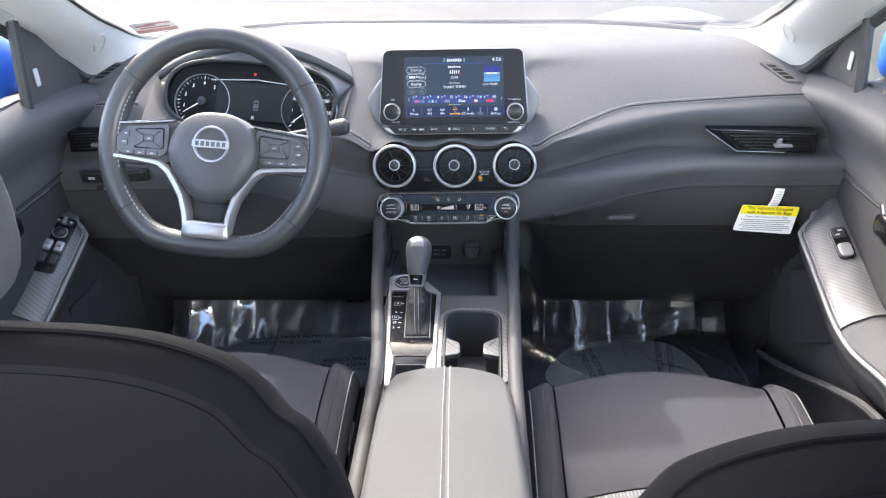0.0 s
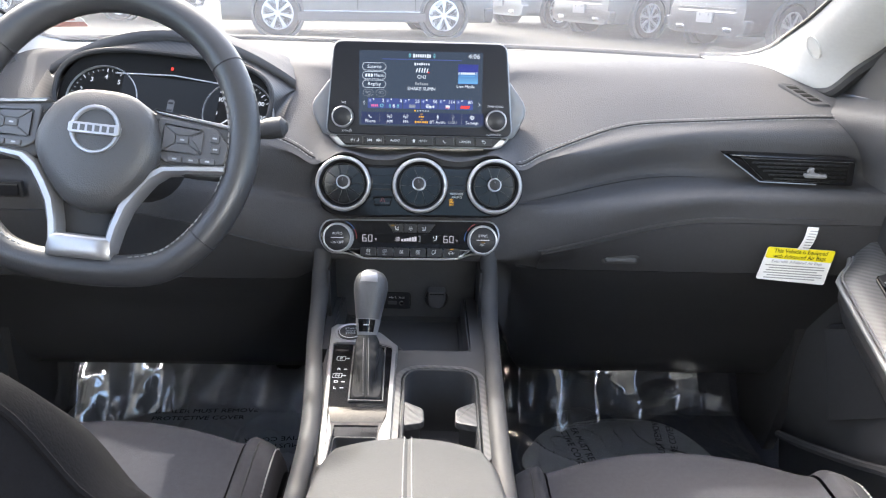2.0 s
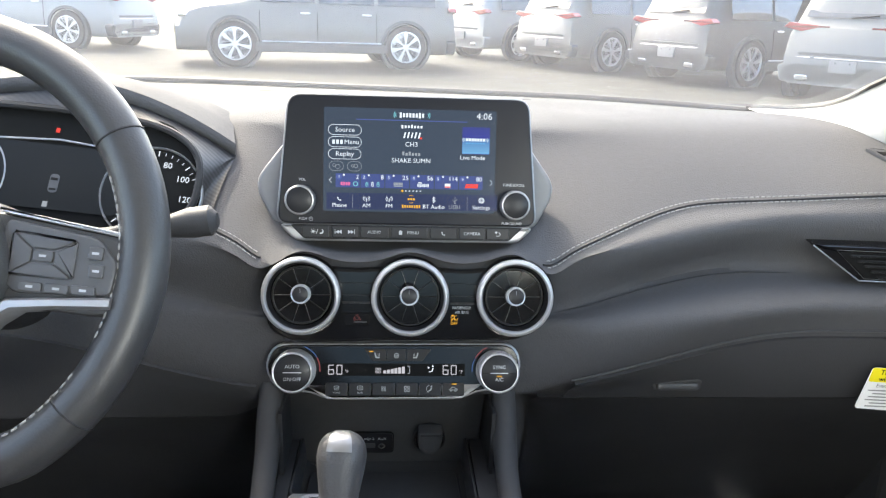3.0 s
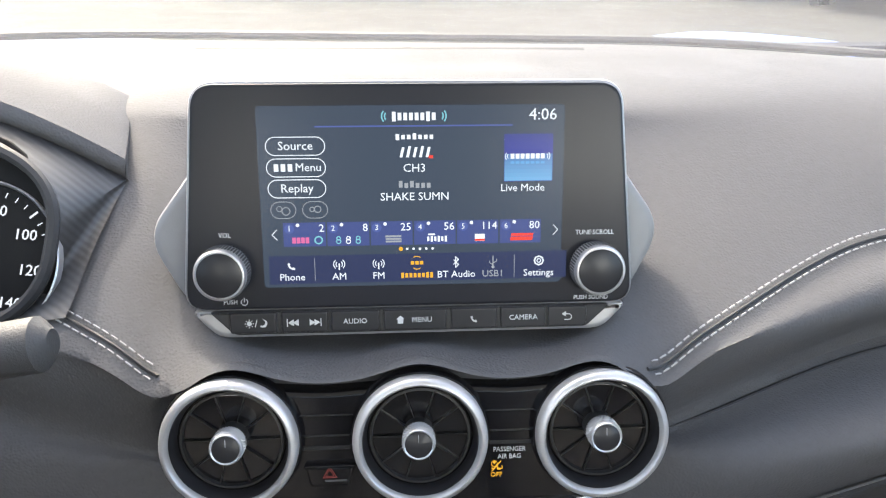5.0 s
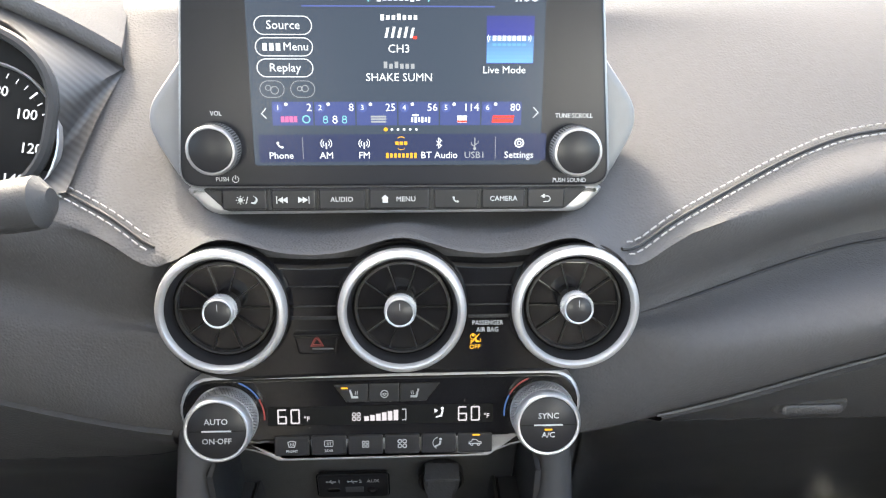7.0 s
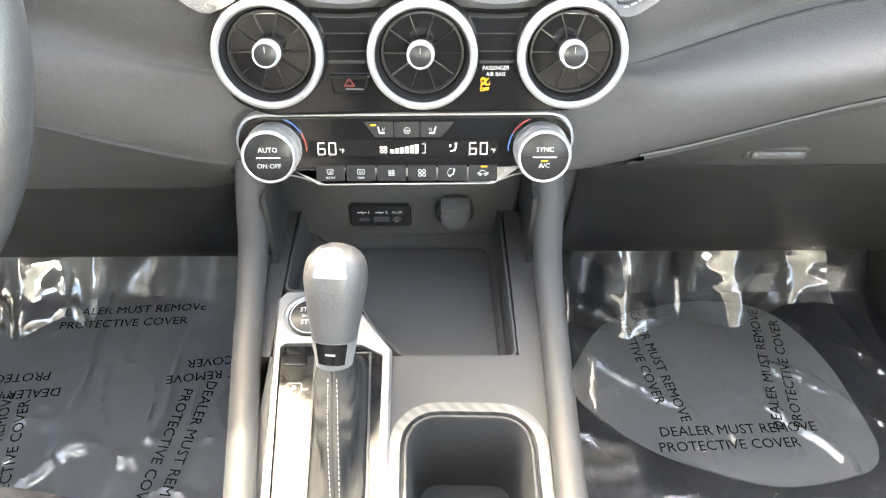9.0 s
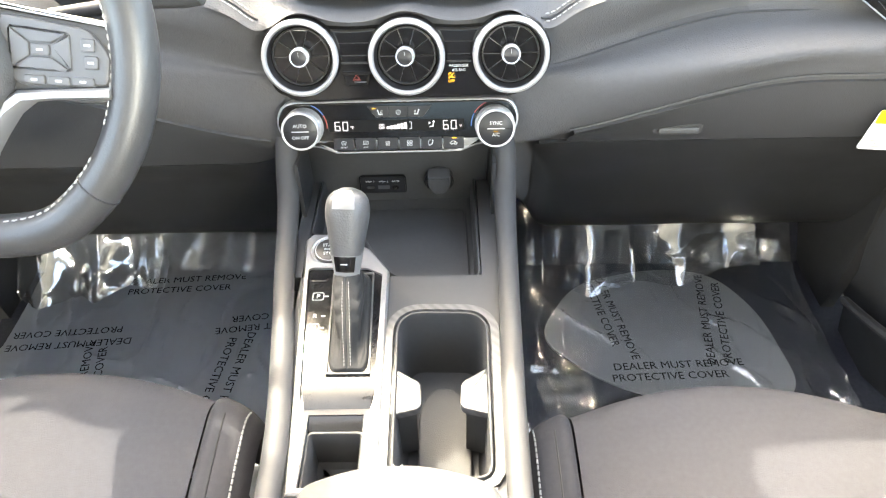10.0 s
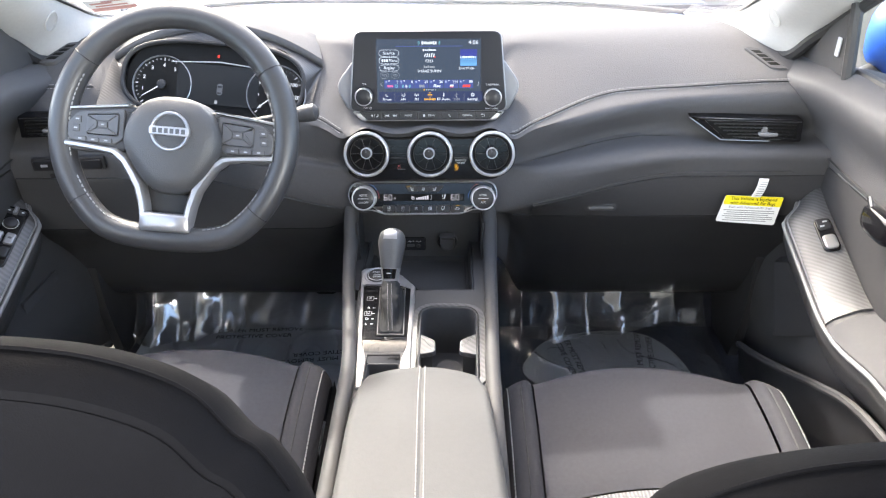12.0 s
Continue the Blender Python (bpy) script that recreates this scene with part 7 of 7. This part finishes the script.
# ---- front seats ----
def seat(cx, cz, label, group, bx, by, bz, hx, hy, hz, ins):
    t = thing("front_seat", (cx, 0.70, 0.27), label, "car seat", group)
    hw = 0.226

    def H(dx, y):
        a = abs(dx)
        bol = 0.020 * ss(0.160, 0.190, a) - 0.008 * ss(0.200, 0.232, a)
        return cz + bol - 0.055 * ss(0.95, 0.55, y) + 0.014 * math.cos(dx * 8)

    def at(dx, s):
        """s: 0 at the back, 1 at the front lip, past it down the front."""
        yf = 1.006 - 1.15 * dx * dx
        if s <= 1:
            y = mix(0.46, yf, s)
            return Vector((cx + dx, y, H(dx, y)))
        a = (s - 1) * math.pi / 2
        z0 = H(dx, yf)
        if s <= 2:
            return Vector((cx + dx, yf + 0.045 * math.sin(a), z0 - 0.05 * (1 - math.cos(a))))
        return Vector((cx + dx, yf + 0.045 - 0.02 * (s - 2), z0 - 0.05 - 0.14 * (s - 2)))

    def patch(x0, x1, s0, s1, nu, nv, edge=0.008, drop=0.0045):
        def f(u, v):
            dx, s = mix(x0, x1, u), mix(s0, s1, v)
            p = at(dx, s)
            e = min(u * abs(x1 - x0), (1 - u) * abs(x1 - x0), v * abs(s1 - s0) * 0.5 if s0 > 0 else 1, (1 - v) * abs(s1 - s0) * 0.5 if s1 < 2.5 else 1)
            k = max(0.0, 1 - e / edge)
            if abs(x1) >= hw - 0.001 or abs(x0) >= hw - 0.001:
                o = (u if abs(x1) > abs(x0) else 1 - u)
                q = max(0.0, (o - 0.70) / 0.30)
                p.z -= 0.026 * (1 - math.sqrt(max(0, 1 - q * q)))
                k = k if o < 0.5 else 0
            p.z -= drop * k * k
            return p
        return grid(f, nu, nv)
    cm = part("cushion_front", patch(-0.173, 0.173, ins + 0.005, 2.9, 40, 40), M_FABRIC, t, "smooth dark cloth front panel")
    part("cushion_insert", patch(-0.173, 0.173, 0.0, ins, 40, 24), M_RIB, t, "ribbed light grey cloth insert")
    for s in (-1, 1):
        x0, x1 = s * 0.176, s * hw
        part("bolster", patch(x0, x1, 0.0, 2.6, 16, 44, edge=0.008), M_CLOTH2, t, "dark cloth side bolster")
        pth = [at(s * (hw - 0.010), k / 60 * 1.5) + Vector((0, 0, -0.0012)) for k in range(61)]
        part("stitching", stitches(pth, Vector((s * 0.6, 0, 0.8)), 0.0066, 0.0045, 0.0011, bmesh.new()), M_THREAD, t, "white edge stitching")
        part("bolster_seam", tube([at(s * 0.196, 0.25 + k / 40 * 0.85) + Vector((0, 0, -0.0003)) for k in range(41)], 0.0012, 5), M_BLACK, t)
        part("side_skirt", grid(lambda u, v: Vector((cx + s * (hw + 0.004 * math.sin(math.pi * v)), mix(0.42, 1.0, u), mix(cz - 0.035 - 0.055 * ss(0.95, 0.55, mix(0.42, 1.0, u)), 0.32, v))), 14, 6), M_CLOTH2, t)
    part("base", prism(rrect(0.40, 0.52, 0.04, 4, cx, 0.72), Matrix.Identity(4), FLOOR, 0.40), M_BLACK, t, "black seat base")

    # backrest: a padded shell
    prof = catmull([(0.250, 0.50), (0.262, 0.62), (0.258, 0.74), (0.235, 0.82), (0.215, 0.845), (0.190, 0.890), (0.140, 0.918), (0.08, 0.930), (0.0, 0.934)], 5)
    prof = [(p.x, p.y) for p in prof]
    outline = [(x, z) for x, z in prof] + [(-x, z) for x, z in prof[-2::-1]]
    half = len(outline)

    def lean(z):
        return 0.10 * (0.93 - z)

    def ring(k, dy, dz=0.0):
        m = (0.0, 0.70)
        return [Vector((bx + m[0] + (x - m[0]) * k, by + lean(z) + dy, bz + (z - m[1]) * k + m[1] - 0.934 + dz)) for x, z in outline]
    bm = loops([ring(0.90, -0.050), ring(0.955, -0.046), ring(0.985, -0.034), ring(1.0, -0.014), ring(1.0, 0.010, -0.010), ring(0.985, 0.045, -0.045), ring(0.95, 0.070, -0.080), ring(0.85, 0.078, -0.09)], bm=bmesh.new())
    part("backrest", bm, M_BACKC, t, "dark seat back cover, darkened further for shade")
    up = [Vector((bx + x, by + lean(z) - 0.0155, bz + z - 0.934 + 0.0005)) for x, z in outline[12:half - 12]]
    part("back_piping", tube(up, 0.0016, 6), M_BACKC, t)
    low = [Vector((bx + x * 0.86, by + lean(z) - 0.0512, bz + (z - 0.70) * 0.86 + 0.70 - 0.934)) for x, z in outline[12:half - 12]]
    part("back_seam", tube(low, 0.0014, 6), M_BACKC, t)
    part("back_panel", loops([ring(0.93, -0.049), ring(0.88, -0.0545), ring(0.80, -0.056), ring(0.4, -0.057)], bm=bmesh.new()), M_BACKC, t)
    part("backrest_insert", loops([ring(0.86, 0.076, -0.09), ring(0.80, 0.086, -0.09), ring(0.5, 0.084, -0.09)], bm=bmesh.new()), M_RIB, t)
    hr = part("headrest", ball((hx, hy, hz), 0.130, 0.055, 0.098, 2.8, 28, 16), M_CLOTH2, t, "dark cloth headrest")
    for s in (-1, 1):
        part("headrest_post", tube([(hx + s * 0.06, by, bz - 0.03), (hx + s * 0.06, hy, hz - 0.05)], 0.006, 8), M_CHROME, hr)
    return t


seat(-0.380, 0.520, "dark cloth driver's seat with a ribbed grey insert and white stitching", "front seats", -0.338, 0.465, 0.968, -0.428, 0.455, 1.060, 0.66)
seat(0.345, 0.482, "dark cloth passenger seat partly in sunlight, ribbed grey insert", "front seats", 0.388, 0.385, 0.945, 0.45, 0.19, 0.96, 0.59)

# ---- loose things ----
tag = thing("airbag_tag", (0.58, 1.25, 0.65), "white and yellow cardboard airbag notice hanging on the glove box", "hang tag")
TG = face((0.5795, 1.248, 0.677), -4) @ Matrix.Rotation(radians(-3), 4, "Z")
part("card", prism(rpoly([(-0.058, -0.028), (0.050, -0.032), (0.052, 0.026), (-0.052, 0.026)], 0.004), TG, 0, 0.0008), M_WHITE, tag, "white card")
part("yellow_band", prism(rpoly([(-0.0525, 0.008), (0.0512, 0.006), (0.052, 0.026), (-0.052, 0.026)], 0.003), TG, 0.0006, 0.0012), M_YELLOW, tag, "yellow heading band")
text("This Vehicle is Equipped", 0.0092, TG @ Matrix.Translation((0, 0.0205, 0.0013)), M_INK, tag, width=0.92)
text("with Advanced Air Bags", 0.0092, TG @ Matrix.Translation((0, 0.0118, 0.0013)), M_INK, tag, width=0.92)
text("Even with Advanced Air Bags", 0.0066, TG @ Matrix.Translation((-0.002, 0.0028, 0.0010)), M_GREYINK, tag)
bars([(-0.003 + 0.004 * math.sin(i * 2.1), -0.0035 - 0.0042 * i, 0.092 - 0.006 * (i % 3), 0.0016) for i in range(6)], TG @ Matrix.Translation((0, 0, 0.0009)), M_GREYINK, tag, "text_bar")
part("hanger", shell(lambda u, v: TG @ Vector((mix(-0.0085, 0.0085, u) + 0.001 + 0.006 * v, 0.024 + 0.038 * v, 0.001 + 0.004 * math.sin(math.pi * v))), 4, 8, (0, 0.0006, 0)), M_WHITE, tag, "white hanger strip")
bars([(0.003 + 0.0006 * i, 0.030 + 0.0046 * i, 0.011, 0.0014) for i in range(7)], TG @ Matrix.Translation((0, 0, 0.0056)), M_GREYINK, tag, "text_bar")
stick = thing("inspection_sticker", glass_point(0.055, 0.12), "red and white inspection sticker on the windscreen", "sticker")
e0 = glass_point(0.055, 0.12)
ex = (glass_point(0.075, 0.12) - glass_point(0.035, 0.12)).normalized()
ey = (glass_point(0.055, 0.16) - glass_point(0.055, 0.08)).normalized()
en = ex.cross(ey).normalized()
SM = Matrix((ex, ey, en)).transposed().to_4x4()
SM.translation = e0 + en * 0.003
part("sheet", prism(rrect(0.085, 0.062, 0.004), SM, 0, 0.0004), M_WHITE, stick)
part("red_border", prism(rrect(0.085, 0.018, 0.003, 3, 0, -0.021), SM, 0.0004, 0.0008), M_FADED, stick)
bars([(-0.015, 0.012, 0.04, 0.008), (0.012, 0.020, 0.05, 0.006), (0.0, -0.002, 0.06, 0.007)], SM @ Matrix.Translation((0, 0, 0.0006)), M_FADED, stick, "text_bar")
bt = thing("switch_row", (-0.64, 1.26, 0.76), "row of small black switches set below the dash", "switch")
BM = face((-0.634, 1.245, 0.7715), -4, 4)
part("plate", prism(rrect(0.125, 0.024, 0.003), BM, -0.004, 0.004, 0.001), M_BLACK, bt)
for k in range(3):
    part("button", prism(rrect(0.036, 0.018, 0.002, 2, -0.040 + 0.040 * k, 0), BM, 0.0, 0.008, 0.0015), M_KEY, bt)
bars([(-0.040, 0.0, 0.012, 0.005)], BM @ Matrix.Translation((0, 0, 0.0081)), M_GREYLEG, bt, "symbol")
bars([(0.0, 0.0, 0.012, 0.004)], BM @ Matrix.Translation((0, 0, 0.0081)), M_GREYLEG, bt, "symbol")


rel = thing("release_switch", (-0.66, 1.26, 0.73), "small black release switch below the driver's switch row", "switch")
RM = face((-0.664, 1.262, 0.737), -6, 4)
part("plate", prism(rrect(0.036, 0.020, 0.003), RM, -0.006, 0.003, 0.001), M_BLACK, rel)
bars([(0, 0.003, 0.010, 0.002)], RM @ Matrix.Translation((0, 0, 0.0031)), M_GREYLEG, rel, "symbol")


# ---- protective film over the carpets ----
def film(x0, x1, y0, seed, label):
    t = thing("protective_film", ((x0 + x1) / 2, 1.2, FLOOR), label, "plastic film", "protective films")

    def crease(x, y):
        """Sharp ridges that run across the sheet."""
        a = 1 - abs(noise.noise(Vector((x * 7 + y * 3, y * 6 - x * 2, seed + 20)))) * 13
        b = 1 - abs(noise.noise(Vector((x * 16, y * 9, seed + 31)))) * 16
        return 0.007 * max(0.0, a) + 0.004 * max(0.0, b)

    def f(u, v):
        x = mix(x0, x1, u)
        y = mix(y0, 1.585, v)
        base = FLOOR + 0.006 if y < 1.455 else FLOOR + 0.006 + (y - 1.455) * 0.85
        w = noise.noise(Vector((x * 9, y * 9, seed))) * 0.006 + noise.noise(Vector((x * 25, y * 14, seed + 5))) * 0.003
        up = ss(1.38, 1.50, y)
        fold = up * (0.020 * abs(math.sin(x * 30 + 1.5 * math.sin(y * 9 + seed))) ** 1.5 + 0.014 * noise.noise(Vector((x * 22, y * 10, seed + 9))))
        return Vector((x, y - fold * 0.9, base + 0.009 + w * (0.4 + up) + crease(x, y) + fold * 0.8))
    part("sheet", grid(f, 130, 150), M_FILM if x0 > 0 else M_FILM_D, t, "clear wrinkled plastic")

    # a loose flap that hangs in pleats over the toe board
    fx0, fx1, low, pl = (0.195, 0.53, 0.283, 2.3) if x0 > 0 else (-0.68, -0.42, 0.268, 2.6)

    def flap(u, v):
        x = mix(fx0, fx1, u)
        n1 = noise.noise(Vector((x * 11, v * 2.5, seed + 40)))
        n2 = noise.noise(Vector((x * 28, v * 6, seed + 50)))
        z0 = low + 0.05 * u * u + 0.016 * abs(math.sin(math.pi * pl * u)) + 0.006 * n2
        fold = abs((2 * pl * u + 0.25 * n1) % 2 - 1)
        pleat = 0.020 * (2 * mix(fold, ss(0, 1, fold), 0.35) - 1) * (1 - 0.5 * v)
        return Vector((x + 0.006 * n1, 1.395 + 0.055 * v + pleat + 0.003 * n1 + 0.0006 * n2 - 0.020 * (1 - v) ** 3, mix(z0, 0.395, v)))
    part("loose_flap", grid(flap, 110, 24), M_FLAP, t, "glossy pleated loose end")

    def line(body, x, y, turn, size=0.0185):
        text(body, size, Matrix.Translation((x, y, FLOOR + 0.026)) @ Matrix.Rotation(radians(turn), 4, "Z"), M_INK, t, name="printed_line", depth=0.0001)
    return line


pl = film(0.13, 0.62, 0.60, 3.0, "clear wrinkled protective film with printed words over the passenger carpet")
dl = film(-0.66, -0.15, 0.60, 8.0, "clear wrinkled protective film with printed words over the driver's carpet")
A, B = "DEALER MUST REMOVE", "PROTECTIVE COVER"
pl(A, 0.378, 1.224, 2)
pl(B, 0.362, 1.203, 2)
pl(A, 0.302, 1.330, -80)
pl(B, 0.278, 1.345, -80)
pl(A, 0.442, 1.318, 82)
pl(B, 0.466, 1.310, 82)
pl(A, 0.265, 1.075, 184)
pl(B, 0.285, 1.098, 184)
dl(A, -0.398, 1.420, 3)
dl(B, -0.408, 1.396, 3)
dl(B, -0.560, 1.305, 184)
dl(A, -0.550, 1.280, 184)
dl(A, -0.232, 1.315, 187)
dl(B, -0.222, 1.338, 187)
dl(A, -0.282, 1.205, -98)
dl(B, -0.308, 1.205, -98)
dl(A, -0.500, 1.190, 100)
dl(B, -0.478, 1.190, 100)
mat_p = thing("paper_floor_mat", (0.35, 1.25, FLOOR), "pale grey paper mat lying under the clear film", "floor mat")
part("sheet", prism(rpoly([(0.176, 1.300), (0.250, 1.420), (0.390, 1.455), (0.490, 1.440), (0.542, 1.350), (0.560, 1.190), (0.480, 1.165), (0.398, 1.160), (0.268, 1.210)], 0.05, 6), Matrix.Translation((0, 0, FLOOR)), 0.0005, 0.003, 0.001), M_PAPER, mat_p)
for k, x in enumerate((-0.36, -0.25)):
    pd = thing("pedal", (x, 1.50, 0.40), "black ribbed foot pedal in the dark footwell", "pedal", "pedals")
    part("pad", prism(rrect(0.075 if k == 0 else 0.05, 0.05 if k == 0 else 0.11, 0.01), face((x, 1.50, 0.40), 25), -0.004, 0.010, 0.003), M_BLACK, pd)
    part("arm", tube([(x, 1.51, 0.41), (x, 1.60, 0.52), (x, 1.62, 0.58)], 0.010, 8), M_BLACK, pd)

# ---- outside ----
g = tagged(part("ground", prism([(-400, -400), (400, -400), (400, 400), (-400, 400)], Matrix.Identity(4), -0.5, 0.0), M_GROUND), "pale sunlit parking lot pavement", "pavement", kind="structure")


M_PLATE = material("plate_holder_grey", (0.17, 0.17, 0.17), 0.5, var=0.05)


def suv(x, y, turn, paint, label, group, low=None):
    """A parked sport utility car: heading +y before it is turned by turn degrees."""
    t = thing("parked_suv", (x, y, 0), label, "car", group)
    m = Matrix.Translation((x, y, 0)) @ Matrix.Rotation(radians(turn), 4, "Z")
    L, W = 4.75, 0.93
    side = catmull([(-2.36, 0.55, 0.98), (-2.30, 0.95, 1.06), (-2.05, 1.02, 1.52), (-1.2, 1.02, 1.66), (0.0, 1.0, 1.68), (0.75, 0.99, 1.52), (1.35, 1.0, 1.08), (2.1, 0.88, 0.96), (2.36, 0.55, 0.80)], 4)
    rings = []
    for p in side:
        yy, belt, roof = p
        k = 1 - 0.16 * ss(1.4, 2.36, abs(yy))
        w, wr = W * k, W * k * 0.74
        roof = max(roof, belt + 0.02)
        pts = [(w * 0.86, 0.24), (w * 0.99, 0.34), (w * 1.0, 0.62), (w * 0.97, min(0.90, belt - 0.03)), (w * 0.93, belt), (mix(w * 0.93, wr, 0.5), (belt + roof) / 2), (wr, roof - 0.05 * min(1, (roof - belt) * 3)), (wr * 0.7, roof)]
        row = [(a, b) for a, b in pts] + [(-a, b) for a, b in pts[::-1]]
        rings.append([m @ Vector((a, yy, b)) for a, b in row])
    part("body", loops(rings), paint, t, smooth=50)

    def on_side(yy, z, out=0.0):
        k = 1 - 0.16 * ss(1.4, 2.36, abs(yy))
        return W * k * (1.0 if z < 0.7 else 0.97) + out
    for s in (-1, 1):
        for wy in (-1.43, 1.43):
            wm = m @ Matrix.Translation((s * (on_side(wy, 0.4) - 0.11), wy, 0.37)) @ Matrix.Rotation(radians(90 * s), 4, "Y")
            part("wheel_arch", lathe([(0.45, 0.0), (0.45, 0.125), (0.40, 0.132), (0.38, 0.08)], wm, 28), M_GUARD, t, "dark arch cladding")
            w = part("wheel", lathe([(0.25, -0.08), (0.36, -0.08), (0.370, -0.05), (0.370, 0.10), (0.355, 0.125), (0.27, 0.13), (0.26, 0.11)], wm, 28), M_TYRE, t, "black tyre")
            part("hub_dark", lathe([(0.262, 0.09), (0.262, 0.10), (0.02, 0.10)], wm, 24), M_INK, w)
            part("rim", lathe([(0.266, 0.10), (0.266, 0.132), (0.250, 0.134), (0.246, 0.11)], wm, 28), M_ALLOY, w)
            sp = bmesh.new()
            for k in range(7):
                prism([(0.03, -0.012), (0.25, -0.034), (0.25, 0.034), (0.03, 0.012)], wm @ Matrix.Rotation(2 * math.pi * k / 7, 4, "Z"), 0.10, 0.125, bm=sp)
            prism(disc2(0, 0, 0.055), wm, 0.10, 0.13, bm=sp)
            part("spokes", sp, M_ALLOY, w)
        # side glass and door seams
        for y0, y1 in ((-1.95, -0.95), (-0.88, 0.05), (0.12, 1.0)):
            def pane(u, v):
                yy = mix(y0, y1, u)
                zz = mix(1.04, 1.50 - 0.34 * ss(0.35, 1.1, yy) - 0.12 * ss(-1.2, -2.0, yy), v)
                xx = mix(W * 0.945, W * 0.80, (zz - 1.02) / 0.56)
                return m @ Vector((s * xx, yy, zz))
            part("side_window", grid(pane, 6, 4), M_CARGLASS, t, "dark side window")
        for yy in (-0.92, 0.08, 1.02):
            part("door_seam", tube([m @ Vector((s * (on_side(yy, z) + 0.001), yy, z)) for z in (0.42, 0.62, 0.90)], 0.006, 5), M_INK, t)
        for yy in (-0.75, 0.28):
            part("door_handle", ball(m @ Vector((s * (on_side(yy, 0.86) + 0.012), yy, 0.88)), 0.015, 0.09, 0.018, 3, 10, 6, m=m), M_ALLOY, t)
        part("sill_cladding", prism(rrect(2.2, 0.14, 0.03, 3), m @ Matrix.Translation((s * (W + 0.005), 0, 0.33)) @ Matrix.Rotation(radians(90), 4, "Z") @ Matrix.Rotation(radians(90), 4, "X"), -0.03, 0.03, 0.01), M_GUARD, t)
        part("sill_strip", tube([m @ Vector((s * (W + 0.012), yy, 0.42)) for yy in (-1.0, 0, 1.0)], 0.012, 6), M_ALLOY, t)
        part("tail_lamp", prism(rpoly([(0.24, 1.00), (0.78, 1.05), (0.86, 0.98), (0.62, 0.93)], 0.02), m @ Matrix.Translation((0, -2.325, 0.0)) @ Matrix.Diagonal((s, 1, 1, 1)) @ face((0, 0, 0)), -0.12, 0.03, 0.01), M_LAMP, t, "red tail lamp")
        part("exhaust_tip", prism(rrect(0.17, 0.07, 0.02, 3, s * 0.50, 0.33), m @ face((0, -2.30, 0)), 0.0, 0.10, 0.01), M_CHROME, t)
        part("head_lamp", ball(m @ Vector((s * 0.62, 2.22, 0.80)), 0.16, 0.10, 0.06, 3, m=m), M_CHROME, t)
    part("lower_bumper", prism(rpoly([(-0.80, 0.26), (0.80, 0.26), (0.86, 0.48), (0.60, 0.52), (-0.60, 0.52), (-0.86, 0.48)], 0.05), m @ face((0, -2.30, 0)), -0.10, 0.06, 0.02), low or M_GUARD, t, "rear bumper cladding")
    part("bumper_line", tube([m @ Vector((-0.66 + 1.32 * k / 8, -2.372 + 0.02 * abs(k - 4) / 4, 0.60)) for k in range(9)], 0.007, 6), M_ALLOY, t)
    part("hatch_recess", prism(rpoly([(-0.58, 0.625), (0.58, 0.625), (0.60, 0.665), (-0.60, 0.665)], 0.012), m @ face((0, -2.345, 0)), 0, 0.025, 0.006), M_GUARD, t)
    pl_ = part("number_plate", prism(rrect(0.34, 0.16, 0.02, 3, 0, 0.50), m @ face((0, -2.362, 0)), 0, 0.03, 0.004), M_PLATE, t)
    for k in (-0.09, 0.09):
        part("plate_screw", prism(disc2(k, 0.545, 0.012, 8), m @ face((0, -2.392, 0)), 0, 0.006), M_GUARD, pl_)
    part("badge", lathe([(0.055, 0), (0.055, 0.02), (0.040, 0.02), (0.040, 0.0)], m @ face((0, -2.335, 0.93)) @ Matrix.Diagonal((1.3, 0.7, 1, 1)), 20), M_CHROME, t)
    part("rear_window", grid(lambda u, v: m @ Vector((mix(-0.60, 0.60, u) * (1 - 0.12 * v), -2.295 + 0.26 * v, 1.12 + 0.42 * v)), 6, 4), M_CARGLASS, t, "dark rear window")
    part("spoiler", prism(rrect(1.2, 0.26, 0.05, 3), m @ Matrix.Translation((0, -2.08, 1.57)), -0.02, 0.03, 0.01), paint, t)
    part("rear_wiper", tube([m @ Vector((-0.02, -2.30, 1.12)), m @ Vector((0.30, -2.29, 1.16))], 0.015, 6), M_INK, t)
    part("grille", prism(rrect(0.80, 0.32, 0.06, 3, 0, 0.66), m @ Matrix.Rotation(radians(180), 4, "Z") @ face((0, -2.36, 0)), -0.04, 0.05, 0.01), M_CHROME, t, "chrome mesh grille")
    return t


P_GREY = material("grey_paint", (0.135, 0.133, 0.126), 0.5, metal=0.2, var=0.03, coat=0.12)
P_WHITE = material("white_paint", (0.24, 0.24, 0.236), 0.5, var=0.03, coat=0.12)
P_BLACK = material("black_paint", (0.035, 0.037, 0.04), 0.45, var=0.03, coat=0.12)
P_SILVER = material("silver_paint", (0.12, 0.12, 0.117), 0.5, metal=0.2, var=0.03, coat=0.12)
suv(-1.38, 14.45, 101, P_GREY, "grey parked sport utility car seen from its side", "parked cars")
suv(3.46, 18.6, -58, P_WHITE, "white parked sport utility car, tail towards the lane", "parked cars", P_WHITE)
suv(4.86, 16.2, -60, P_SILVER, "silver parked sport utility car with dark bumper cladding", "parked cars")
suv(6.55, 13.9, -62, P_BLACK, "black parked sport utility car with a plain grey plate holder", "parked cars")
suv(7.66, 11.75, -48, P_SILVER, "silver parked sport utility car with a roof spoiler", "parked cars", P_SILVER)
suv(-7.6, 17.5, 75, P_WHITE, "white parked sport utility car in the far row", "parked cars")
suv(-11.6, 18.5, 75, P_BLACK, "black parked sport utility car in the far row", "parked cars")
